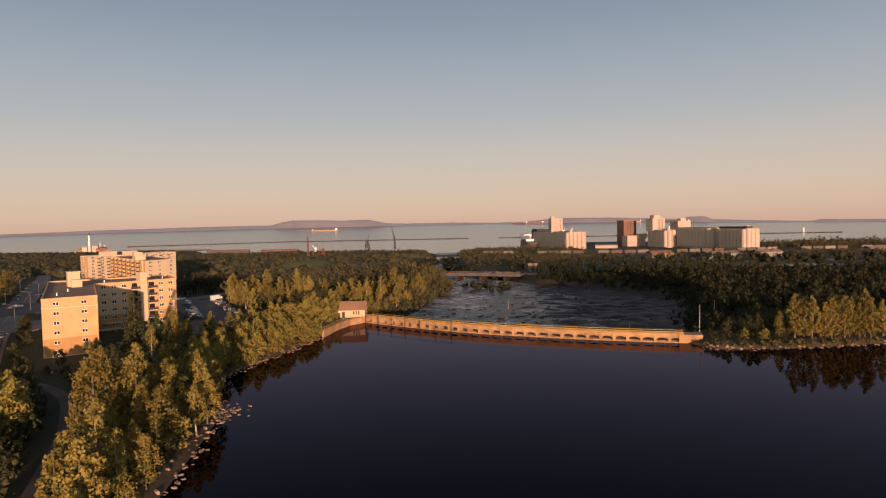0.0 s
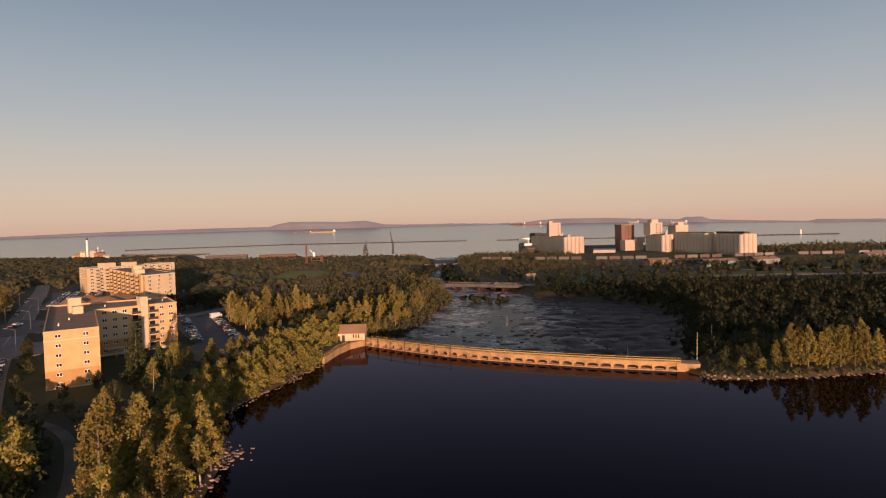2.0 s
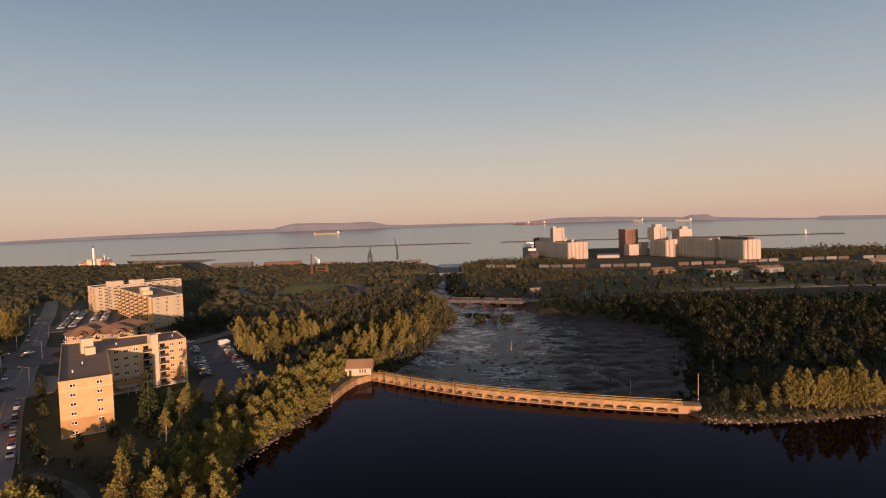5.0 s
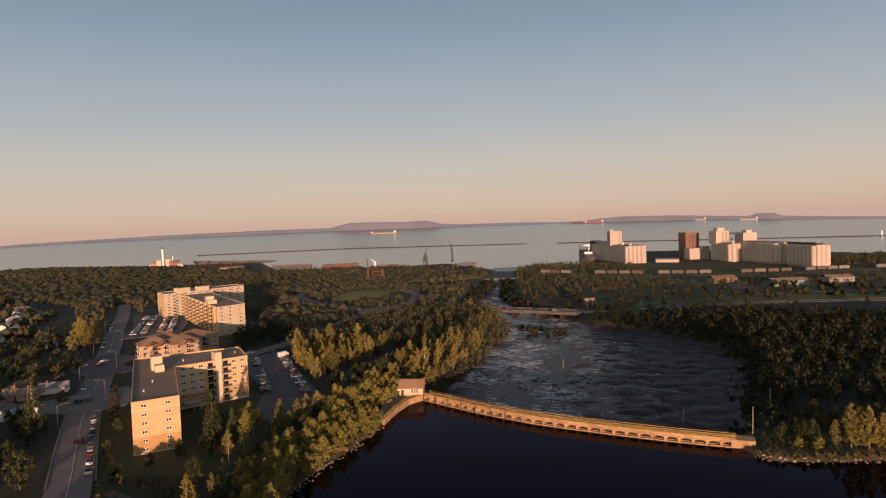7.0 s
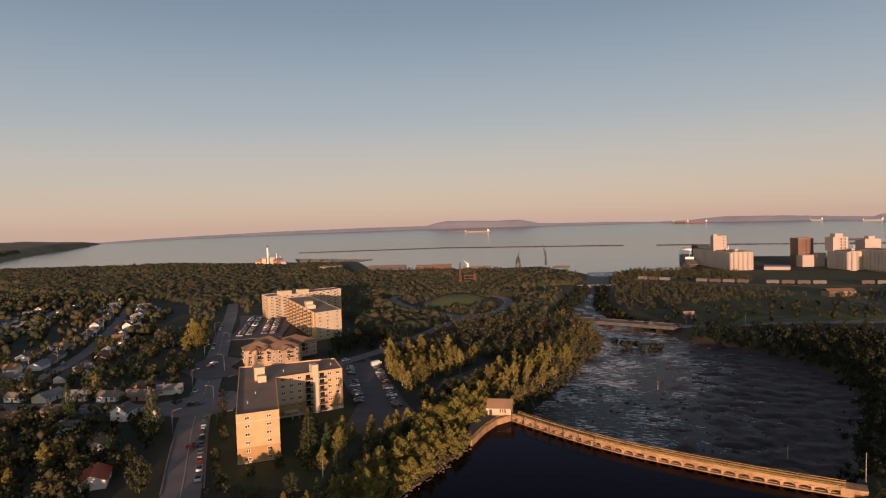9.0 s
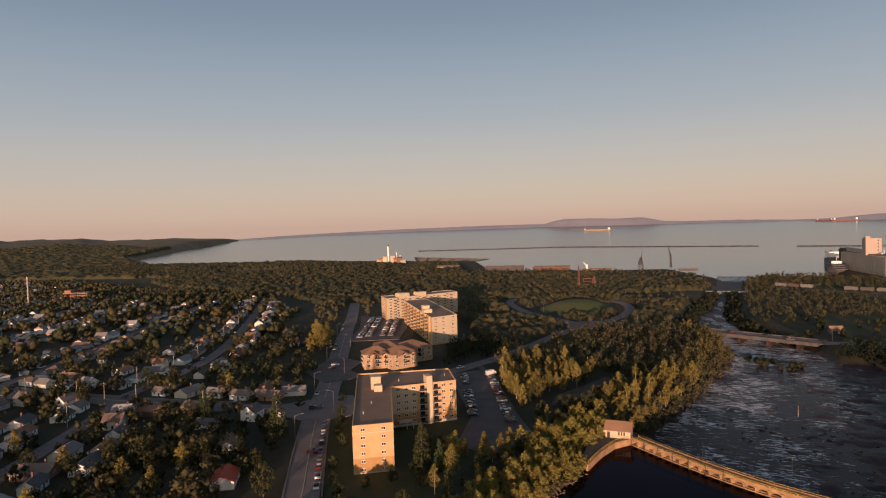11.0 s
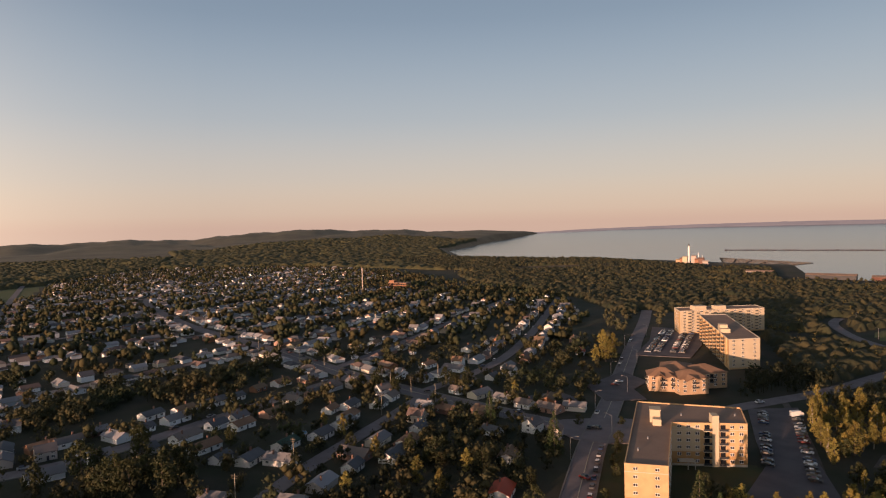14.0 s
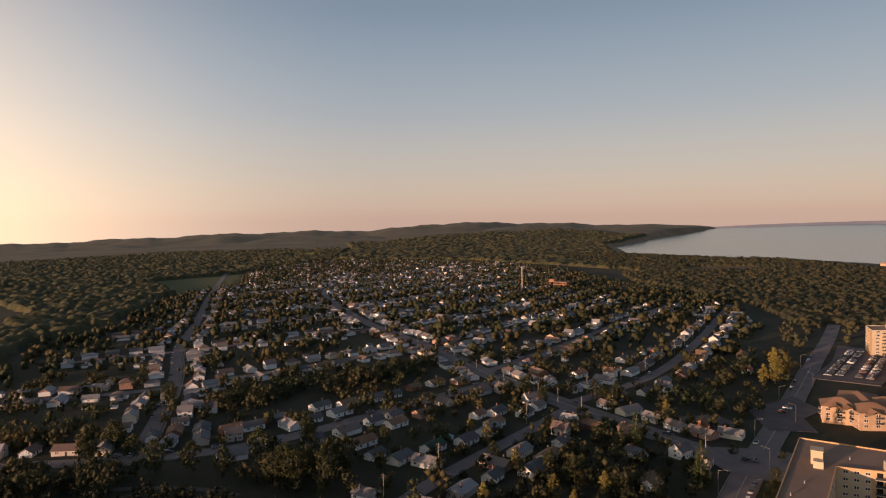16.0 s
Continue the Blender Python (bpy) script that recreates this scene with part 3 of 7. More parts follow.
lake_edge = [(-70, 40), (-70, 190), (-44, 214), (-36, 222), (-29.5, 226.5)] + [(x + 0.8, y + 1.2) for x, y in DAM] + [(69.5, 172), (72, 168.5), (76, 167), (89, 167.5), (105, 169.5), (118, 171.5), (170, 177), (300, 166), (450, 60), (450, -600), (-240, -600), (-220, -180), (-140, -90)]
sheet("lake_water", lake_edge, 0.0, M["lake"], "still dark lake water mirroring the shore")
POND = [(-960, -205), (-890, -172), (-838, -150), (-806, -152), (-800, -172), (-850, -215)]
sheet("pond_water", POND, gz(-870, -170) + 0.35, M["bay"], "bright far reach of the lake among trees")
s = Shape()
ys = [173, 200, 225, 260, 300, 350, 400, 450, 500, 560, 620, 700, 780, 880, 1040]
lo = [64, -6, -30, -28, -20, -10, -2, -8, -26, -42, -32, -26, -22, -16, -12]
hi = [72, 82, 100, 124, 138, 130, 112, 62, 34, 20, 16, 16, 18, 24, 34]
vs = []
for y, a, b in zip(ys, lo, hi):
    z = -6.4 - 4.6 * float(ease(250, 900, y))
    vs += [(a, y, z), (b, y, z)]
s.add(vs, [(2 * i, 2 * i + 1, 2 * i + 3, 2 * i + 2) for i in range(len(ys) - 1)])
solo("river_water", s, M["rapids"], "shallow foaming rapids running over dark rock", "water", kind="structure")
# the bay: flat near the harbour, its far reach lifted to the horizon line
na, nr = 260, 60
az = np.linspace(-75, 62, na)
rr = np.concatenate([np.linspace(850, 2600, 12), np.linspace(2700, 4780, nr - 12)])
A2, R2 = np.meshgrid(az, rr)
Z2 = -11 + (np.interp(A2, FAR_AZ, FAR_Z) + 11) * np.clip((R2 - 2600) / 2150, 0, 1) ** 1.8
ix = np.arange(na * nr).reshape(nr, na)
fs = np.stack([ix[:-1, :-1], ix[:-1, 1:], ix[1:, 1:], ix[1:, :-1]], -1).reshape(-1, 4)[:, ::-1]
me = bpy.data.meshes.new("bay_water")
me.from_pydata(np.stack([-np.sin(np.radians(A2)) * R2, np.cos(np.radians(A2)) * R2, Z2], -1).reshape(-1, 3).tolist(), [], fs.tolist())
me.materials.append(M["bay"])
me.polygons.foreach_set("use_smooth", np.ones(len(fs), bool))
me.update()
solo("bay_water", me, [], "wide calm bay water under the evening sky", "water", kind="structure")

# ---- roads, paths and car parks ----
def strip(name, line, width, mat, label, lift=0.22, category="road", smooth=True, parent=None, offset=0.0):
    p = smooth_line(line, 5.0) if smooth else np.array(line, float)
    d = np.gradient(p, axis=0)
    d /= np.maximum(np.hypot(d[:, 0], d[:, 1])[:, None], 1e-6)
    nrm = np.stack([-d[:, 1], d[:, 0]], -1)
    p = p + nrm * offset
    l, r = p + nrm * width / 2, p - nrm * width / 2
    z = land(p[:, 0], p[:, 1]) + lift
    s = Shape()
    vs, n = [], len(p)
    for i in range(n):
        vs += [(*l[i], z[i]), (*r[i], z[i]), (*l[i], z[i] - 0.5), (*r[i], z[i] - 0.5)]
    fs = []
    for i in range(n - 1):
        a, b = 4 * i, 4 * i + 4
        fs += [(a, a + 1, b + 1, b), (a, b, b + 2, a + 2), (a + 1, a + 3, b + 3, b + 1)]
    s.add(vs, fs)
    if parent:
        return part(name, s, mat, parent, label)
    return solo(name, s, mat, label, category, kind="structure")


MAIN = [(-66, 60), (-86, 104), (-108, 143), (-128, 174), (-150, 209), (-167, 240), (-200, 298), (-266, 412), (-318, 506), (-372, 596)]
CROSS = [(-148, 224), (-200, 216), (-265, 209), (-345, 207), (-440, 212), (-544, 208), (-620, 206), (-750, 218), (-942, 242), (-1109, 316), (-1250, 380)]
EAST = [(-156, 222), (-147, 262), (-133, 316), (-118, 372), (-112, 430), (-104, 478), (-84, 506), (-51, 503), (-12, 490)]
EAST2 = [(55, 459), (90, 466), (130, 477), (176, 485), (260, 492), (420, 478)]
LONG = [(-320, -104), (-303, -58), (-284, -8), (-276, 36), (-284, 72), (-302, 118), (-334, 206)]
LEFT = [(-276, -6), (-433, 18), (-560, 22), (-706, 50), (-950, 78), (-1450, 160)]
INNER = [(-170, 60), (-190, 84), (-208, 112), (-234, 162), (-260, 207)]
NORTH = [(-358, 208), (-375, 238), (-413, 314), (-446, 372), (-500, 462), (-560, 570)]
NORTH2 = [(-268, 212), (-288, 282), (-318, 338), (-366, 412), (-395, 454), (-493, 590), (-528, 636)]
BACK2 = [(-434, -84), (-424, -44), (-417, 0), (-425, 48), (-436, 104), (-450, 150), (-466, 212)]
ROADS = [("road", MAIN, 10.5), ("road", CROSS, 11.5), ("road", EAST, 9.0), ("road", EAST2, 9.0), ("road", LONG, 8.5), ("road", LEFT, 8.5),
         ("road", INNER, 7.5), ("road", NORTH, 7.0), ("road", NORTH2, 7.5), ("road", BACK2, 7.0)]


def across(line, x):
    """The y of a street that runs west, at x."""
    return float(np.interp(-x, [-p[0] for p in line], [p[1] for p in line]))


# side streets of the town: blocks between the two long streets, then the ones that run on north of the crossing street
for x, over in ((-543, 85), (-645, 70), (-752, 20), (-860, 10), (-968, 0), (-1078, 0)):
    y0, y1 = across(LEFT, x), across(CROSS, x - 28)
    ROADS.append(("road", [(x + 4, y0 - over), (x, y0), (x - 10, (y0 + y1) / 2), (x - 28, y1)], 6.5))
for x in (-446, -532, -620, -712, -806, -902, -1000, -1100):
    y0 = across(CROSS, x)
    ROADS.append(("road", [(x, y0), (x - 60, y0 + 112), (x - 128, y0 + 236), (x - 205, y0 + 365)], 6.5))
for i, (name, line, w) in enumerate(ROADS):
    strip(name, line, w, M["asphalt"], "worn grey asphalt street between houses and lawns", 0.22 + 0.008 * i)
LOOP = [(-98, 492), (-86, 516), (-78, 550), (-77, 595), (-90, 642), (-108, 664), (-136, 688), (-190, 690)]
FRONT = [(-98, 492), (-128, 520), (-156, 545), (-180, 578), (-204, 622), (-210, 660)]
strip("road", LOOP, 8.5, M["asphalt"], "asphalt road curving round a grassy mound", 0.42)
strip("road", FRONT, 8.0, M["asphalt"], "asphalt drive in front of a grassy mound", 0.46)
strip("path", [(-44, 60), (-51, 77), (-62, 104), (-78, 130), (-96, 140)], 2.4, M["gravel"], "gravel footpath through lakeside trees", 0.15, "path")
strip("path", [(-124, 330), (-108, 302), (-92, 274), (-78, 246), (-64, 216)], 3.0, M["gravel"], "dirt track between the car park and the wood", 0.2, "path")
strip("path", [(-255, -22), (-246, 0), (-236, 18), (-222, 30)], 3.0, M["gravel"], "pale gravel footpath in a park", 0.15, "path")
for side in (-1, 1):
    strip("kerb", MAIN[2:8], 0.5, M["kerb"], "pale concrete kerb beside the street", 0.40, "kerb", offset=side * 5.6)
    strip("pavement", CROSS[1:5], 1.2, M["kerb"], "pale concrete pavement beside the street", 0.42, "pavement", offset=side * 6.8)
strip("pavement", LONG[1:], 1.2, M["kerb"], "pale concrete pavement beside the street", 0.42, "pavement", offset=-5.2)
strip("pavement", LEFT[:4], 1.0, M["kerb"], "pale concrete pavement beside the street", 0.42, "pavement", offset=-5.2)
strip("centre_line", MAIN[1:8], 0.25, M["line"], "faded yellow centre line on the street", 0.30, "road marking")
strip("centre_line", CROSS[:5], 0.25, M["line"], "faded yellow centre line on the street", 0.32, "road marking")


def apron(name, ring, label, lift=0.24, mat="car_park_asphalt"):
    s = Shape()
    z = [gz(x, y) + lift for x, y in ring]
    n = len(ring)
    s.add([(x, y, k) for (x, y), k in zip(ring, z)] + [(x, y, k - 0.5) for (x, y), k in zip(ring, z)],
          [tuple(range(n))] + [(i, i + n, (i + 1) % n + n, (i + 1) % n) for i in range(n)])
    return solo(name, s, M[mat], label, "car park", kind="structure")


apron("car_park", [(-131, 305), (-116, 325), (-96, 278), (-58, 214), (-70, 194), (-84, 200), (-92, 235), (-108, 262)], "asphalt car park beside the apartment block", 0.40)
apron("car_park", [(-246, 384), (-214, 402), (-232, 450), (-268, 512), (-304, 498), (-270, 440)], "asphalt car park full of cars", 0.45)
apron("car_park", [(-214, 288), (-186, 268), (-174, 286), (-191, 300), (-196, 322), (-222, 334)], "small asphalt car park by low flats", 0.45)
apron("junction", [(-178, 212), (-158, 208), (-146, 212), (-140, 220), (-146, 238), (-158, 250), (-166, 246), (-180, 226)], "wide asphalt street junction", 0.36, "asphalt")
apron("junction", [(-110, 482), (-98, 474), (-72, 497), (-72, 512), (-86, 522), (-104, 512), (-114, 506)], "wide asphalt junction below a grassy mound", 0.38, "asphalt")
apron("car_park", [(-222, 240), (-200, 238), (-196, 262), (-216, 266)], "asphalt yard beside a small house", 0.45)

apron("field", HAYFIELD, "dry tan hayfield near the bay shore", 0.3, "hay")
apron("meadow", [(96, 474), (140, 484), (190, 494), (300, 500), (300, 535), (180, 520), (110, 508)], "mown green verge beyond the road", 0.3, "meadow")
strip("track", [(40, 862), (111, 800), (209, 757), (330, 752), (420, 784), (560, 786), (760, 764)], 9.0, M["shore"], "pale gravel strip along the railway", 0.3, "track")
strip("track", [(90, 462), (130, 500), (200, 540), (320, 560), (440, 545)], 7.0, M["shore"], "pale gravel track across the river flats", 0.3, "track")
apron("clearing", [(-66, 262), (-58, 270), (-50, 296), (-46, 318), (-54, 322), (-60, 300), (-68, 278)], "bare gravel clearing in the wood", 0.25, "gravel")
apron("gravel_yard", [(210, 590), (330, 600), (350, 650), (300, 664), (220, 640)], "pale gravel yard round the depots", 0.3, "gravel")
# ---- windows shared by the blocks ----
WIN = {}


def window_mesh(w, h):
    if (w, h) not in WIN:
        f = Shape()
        t = 0.05
        o, y0 = [(-w / 2 - t, -0.06), (w / 2 + t, -0.06), (w / 2 + t, h + t), (-w / 2 - t, h + t)], -0.08
        i_ = [(-w / 2, t), (w / 2, t), (w / 2, h - t), (-w / 2, h - t)]
        f.add([(x, y0, z) for x, z in o] + [(x, y0, z) for x, z in i_] + [(x, 0.08, z) for x, z in o] + [(x, 0.0, z) for x, z in i_],
              [(k, (k + 1) % 4, 4 + (k + 1) % 4, 4 + k) for k in range(4)] + [(k, 8 + k, 8 + (k + 1) % 4, (k + 1) % 4) for k in range(4)] + [(4 + k, 4 + (k + 1) % 4, 12 + (k + 1) % 4, 12 + k) for k in range(4)])
        f.box(0, -0.06, 0, 0.14, 0.05, h)
        g = Shape().add([(-w / 2, -0.03, t), (w / 2, -0.03, t), (w / 2, -0.03, h - t), (-w / 2, -0.03, h - t)], [(0, 1, 2, 3)])
        WIN[w, h] = f.mesh("window_frame", [M["white"]]), g.mesh("pane", [M["glass"]])
    return WIN[w, h]


def windows_on(parent, a, b, along, levels, w=1.5, h=1.2, out=0.02):
    """Windows on the wall from a to b (outside on its right): metres along it and sill heights."""
    ang = math.atan2(b[1] - a[1], b[0] - a[0])
    fm, gm = window_mesh(w, h)
    for s_ in along:
        for z in levels:
            x, y = a[0] + s_ * math.cos(ang), a[1] + s_ * math.sin(ang)
            fr = new("window", fm)
            fr.parent = parent
            fr.matrix_local = Matrix.Translation((x + out * math.sin(ang), y - out * math.cos(ang), z)) @ Matrix.Rotation(ang, 4, "Z")
            pn = new("pane", gm)
            pn.parent = fr


def wall_band(shape, a, b, s0, s1, z0, z1, out, mat=0, thick=0.3):
    """A slab on the wall from a to b, standing out from it."""
    ang = math.atan2(b[1] - a[1], b[0] - a[0])
    mid = (s0 + s1) / 2
    k = out - thick / 2
    x, y = a[0] + mid * math.cos(ang) + k * math.sin(ang), a[1] + mid * math.sin(ang) - k * math.cos(ang)
    shape.box(x, y, z0, s1 - s0, thick, z1 - z0, math.degrees(ang), mat)


def balcony(parent, a, b, at, z, w=2.8, deep=1.3, mat="render"):
    ang = math.atan2(b[1] - a[1], b[0] - a[0])
    x, y = a[0] + at * math.cos(ang) + deep / 2 * math.sin(ang), a[1] + at * math.sin(ang) - deep / 2 * math.cos(ang)
    slab = Shape().box(0, 0, 0, w, deep, 0.16)
    bal = part("balcony", slab, M["band"], parent)
    bal.matrix_local = Matrix.Translation((x, y, z)) @ Matrix.Rotation(ang, 4, "Z")
    rail = Shape()
    rail.box(0, -deep / 2 + 0.04, 1.0, w, 0.06, 0.06).box(-w / 2 + 0.04, 0, 1.0, 0.06, deep, 0.06).box(w / 2 - 0.04, 0, 1.0, 0.06, deep, 0.06)
    rail.box(0, -deep / 2 + 0.04, 0.22, w, 0.04, 0.7)
    part("railing", rail, M["dark"], bal)
    door = Shape().box(0, deep / 2 + 0.02, 0.16, w * 0.6, 0.06, 2.0)
    part("balcony_door", door, M["glass"], bal)


def rim(ring, z, w=0.35, h=0.5):
    """A parapet round a roof."""
    s = Shape()
    for a, b in zip(ring, ring[1:] + ring[:1]):
        wall_band(s, a, b, -0.02, math.dist(a, b) + 0.02, z, z + h, 0.06, thick=w)
    return s


# the L-shaped apartment block above the lake
A = [(-104, 164.5), (-93.5, 172), (-115.5, 211), (-96, 229), (-107, 247), (-140, 226)]
Z0, Z1 = 0.9, 16.7
apt = thing("apartment_building", label="six-storey L-shaped buff brick apartment block with flat roof", category="building")
part("wall", Shape().prism(A, Z0 + 5.4, Z1 - 0.3), M["brick"], apt, "buff brick upper wall")
part("wall", Shape().prism(A, Z0 - 1.5, Z0 + 5.4), M["brick_low"], apt, "tan brick lower wall")
part("roof", Shape().prism([(x * 1.0, y) for x, y in A], Z1 - 0.3, Z1 - 0.25), M["roofing"], apt, "flat brown gravel roof")
part("parapet", rim(A, Z1 - 0.35, 0.3, 0.6), M["brick"], apt)
s = Shape()
for a, b in zip(A, A[1:] + A[:1]):
    wall_band(s, a, b, 0, math.dist(a, b), Z0 - 1, Z0 + 0.8, 0.05)
    wall_band(s, a, b, 0, math.dist(a, b), Z0 + 13.3, Z0 + 13.5, 0.06)
part("plinth", s, M["band"], apt)
LEV = [Z0 + 1.35 + 2.55 * i for i in range(6)]
L0 = math.dist(A[0], A[1])
windows_on(apt, A[0], A[1], [L0 * 0.25, L0 * 0.75], LEV, 1.2, 0.85)
windows_on(apt, A[1], A[2], [4, 9.5, 15, 20.5, 26, 31.5, 37], LEV, 1.3, 1.0)
L2 = math.dist(A[2], A[3])
windows_on(apt, A[2], A[3], [L2 * k for k in (0.10, 0.22, 0.34, 0.80, 0.92)], LEV, 1.3, 1.0)
for z in LEV[:]:
    balcony(apt, A[2], A[3], L2 * 0.47, z - 1.0, 3.0)
    balcony(apt, A[2], A[3], L2 * 0.68, z - 1.0, 3.0)
s = Shape()
wall_band(s, A[2], A[3], L2 * 0.53, L2 * 0.62, Z0, Z1 + 3.1, 0.9, thick=4.2)
part("stair_tower", s, M["render"], apt, "pale rendered stair tower")
s = Shape()
wall_band(s, A[2], A[3], 0, L2 * 0.38, Z0 + 5.3, Z1 - 1.2, 0.04)
part("wall_panel", s, M["render"], apt, "pale rendered panel between windows")
windows_on(apt, A[3], A[4], [4, 9, 14, 18], LEV, 1.5, 1.1)
windows_on(apt, A[5], A[0], [4 + 6.1 * i for i in range(11)], LEV, 1.6, 1.1)
part("roof_hut", Shape().box(-121.5, 209.5, Z1 - 0.3, 3.6, 4.4, 4.6, 35).box(-121.5, 209.5, Z1 + 4.3, 4.0, 4.8, 0.3, 35), M["render"], apt, "pale rendered lift house on the roof")
part("roof_step", Shape().box(-118.5, 206, Z1 - 0.3, 3.0, 3.0, 2.4, 35), M["render"], apt)
for x, y in ((-112, 190), (-118, 222), (-104, 236), (-126, 214), (-108, 178)):
    part("roof_vent", Shape().tube((x, y, Z1 - 0.3), (x, y, Z1 + 0.5), 0.25, n=8).tube((x, y, Z1 + 0.5), (x, y, Z1 + 0.7), 0.4, 0.2, n=8), M["metal"], apt)
part("entrance_canopy", Shape().box(-110.5, 212.5, Z0 + 2.6, 5.5, 3.2, 0.35, 43).box(-109.2, 211.2, Z0, 0.3, 0.3, 2.6, 43).box(-107.4, 213, Z0, 0.3, 0.3, 2.6, 43), M["band"], apt)

# the cream flats farther up the street: two slabs
for nm, ring, lab in (("front", [(-180, 386), (-169, 404), (-232, 487), (-246, 472)], "seven-storey cream apartment slab with balconies and flat roof"),
                      ("rear", [(-267, 480), (-227, 543), (-240, 556), (-282, 497)], "seven-storey cream and grey apartment slab behind another")):
    zb, zt = -1.6, 16.0
    b2 = thing("apartment_slab", label=lab, category="building")
    part("wall", Shape().prism(ring, zb - 1, zt), M["brick"], b2)
    s = Shape()
    wall_band(s, ring[0], ring[1], 0.1, math.dist(ring[0], ring[1]) - 0.1, zb, zt - 0.4, 0.05)
    part("end_panel", s, M["render"], b2, "pale rendered wall panel")
    part("roof", Shape().prism(ring, zt, zt + 0.08), M["roofing"], b2, "flat brown gravel roof")
    part("parapet", rim(ring, zt - 0.2, 0.4, 0.6), M["band"], b2)
    lev = [zb + 1.2 + 2.5 * i for i in range(7)]
    E = list(zip(ring, ring[1:] + ring[:1]))
    if nm == "front":
        a, b = ring[0], ring[1]
        windows_on(b2, a, b, [3.2, 9.5, 17.5], lev, 1.6, 1.1)
        a, b = ring[3], ring[0]
        ln_ = math.dist(a, b)
        windows_on(b2, a, b, [6 + 13.4 * i for i in range(8)], lev, 2.2, 1.2)
        for i in range(7):
            for z in lev:
                balcony(b2, a, b, 12.5 + 13.4 * i, z - 1.0, 4.2, 1.5)
        s = Shape()
        for i in range(8):
            wall_band(s, a, b, 8.6 + 13.4 * i, 9.4 + 13.4 * i, zb, zt + 0.4, 0.9, thick=1.2)
        part("wall_fin", s, M["brick"], b2, "buff brick fins between balconies")
        part("roof_hut", Shape().box(-196, 412, zt, 9, 6, 2.6, 127).box(-198, 414, zt + 2.6, 6, 5, 2.2, 127), M["render"], b2)
    else:
        a, b = ring[0], ring[1]
        ln_ = math.dist(a, b)
        windows_on(b2, a, b, [4 + 7.4 * i for i in range(10)], lev, 2.2, 1.2)
        for i in range(9):
            for z in lev:
                balcony(b2, a, b, 7.8 + 7.4 * i, z - 1.0, 2.6, 1.4)
        a, b = ring[3], ring[0]
        windows_on(b2, a, b, [3.5, 9, 15], lev, 2.0, 1.2)
        part("roof_hut", Shape().box(-262, 500, zt, 10, 8, 3.4, 57).box(-252, 515, zt, 9, 7, 3.0, 57), M["render"], b2)

# low flats with brown hipped roofs
c3 = thing("low_flats", label="three-storey tan brick flats with brown hipped roofs", category="building")
wings = [(-181, 312, 15, 12, 38), (-168.5, 317, 16, 13, 58), (-170, 336, 18, 17, 58), (-184, 331, 16, 22, 30)]
for x, y, w, d, turn in wings:
    part("wall", Shape().box(x, y, -1.2, w, d, 8.6, turn), M["tan_wall"], c3)
    part("roof", Shape().hip(x, y, 7.3, w, d, 3.6, turn, 0.8), M["shingle_brown"], c3, "brown shingled hipped roof")
    c, s_ = math.cos(radians(turn)), math.sin(radians(turn))
    for (ax, ay), (bx, by) in (((-w / 2, -d / 2), (w / 2, -d / 2)), ((w / 2, -d / 2), (w / 2, d / 2)), ((-w / 2, d / 2), (-w / 2, -d / 2))):
        pa, pb = (x + c * ax - s_ * ay, y + s_ * ax + c * ay), (x + c * bx - s_ * by, y + s_ * bx + c * by)
        ln_ = math.dist(pa, pb)
        k = int(ln_ // 4)
        windows_on(c3, pa, pb, [ln_ * (i + 0.5) / k for i in range(k)], [0.3, 2.8, 5.2], 1.6, 1.3)
        for z in (2.0, 4.5):
            balcony(c3, pa, pb, ln_ * 0.5, z, 3.4, 1.4)
for x, y, turn in ((-178.5, 306, 38), (-163.5, 311, 58), (-173.5, 307.5, 48)):
    part("gable_front", Shape().gable(x, y, 7.2, 5.0, 6.0, 2.0, turn + 90, 0.4), M["shingle_brown"], c3)

# ---- the dam ----
damline = smooth_line(DAM, 0.5)
ds = np.concatenate([[0], np.cumsum(np.hypot(*np.diff(damline, axis=0).T))])
DL = ds[-1]


def on_dam(s_, back=0.0):
    """Plan point and heading (degrees) s metres along the upstream face, back metres downstream."""
    x, y = np.interp(s_, ds, damline[:, 0]), np.interp(s_, ds, damline[:, 1])
    x2, y2 = np.interp(s_ + 0.5, ds, damline[:, 0]), np.interp(s_ + 0.5, ds, damline[:, 1])
    x1, y1 = np.interp(s_ - 0.5, ds, damline[:, 0]), np.interp(s_ - 0.5, ds, damline[:, 1])
    a = math.atan2(y2 - y1, x2 - x1)
    return float(x - back * math.sin(a)), float(y + back * math.cos(a)), math.degrees(a)


dam = thing("dam", label="long curved concrete dam with arches and yellow railing", category="dam")
CREST = 2.1
NB = 29
bay_w = DL / NB


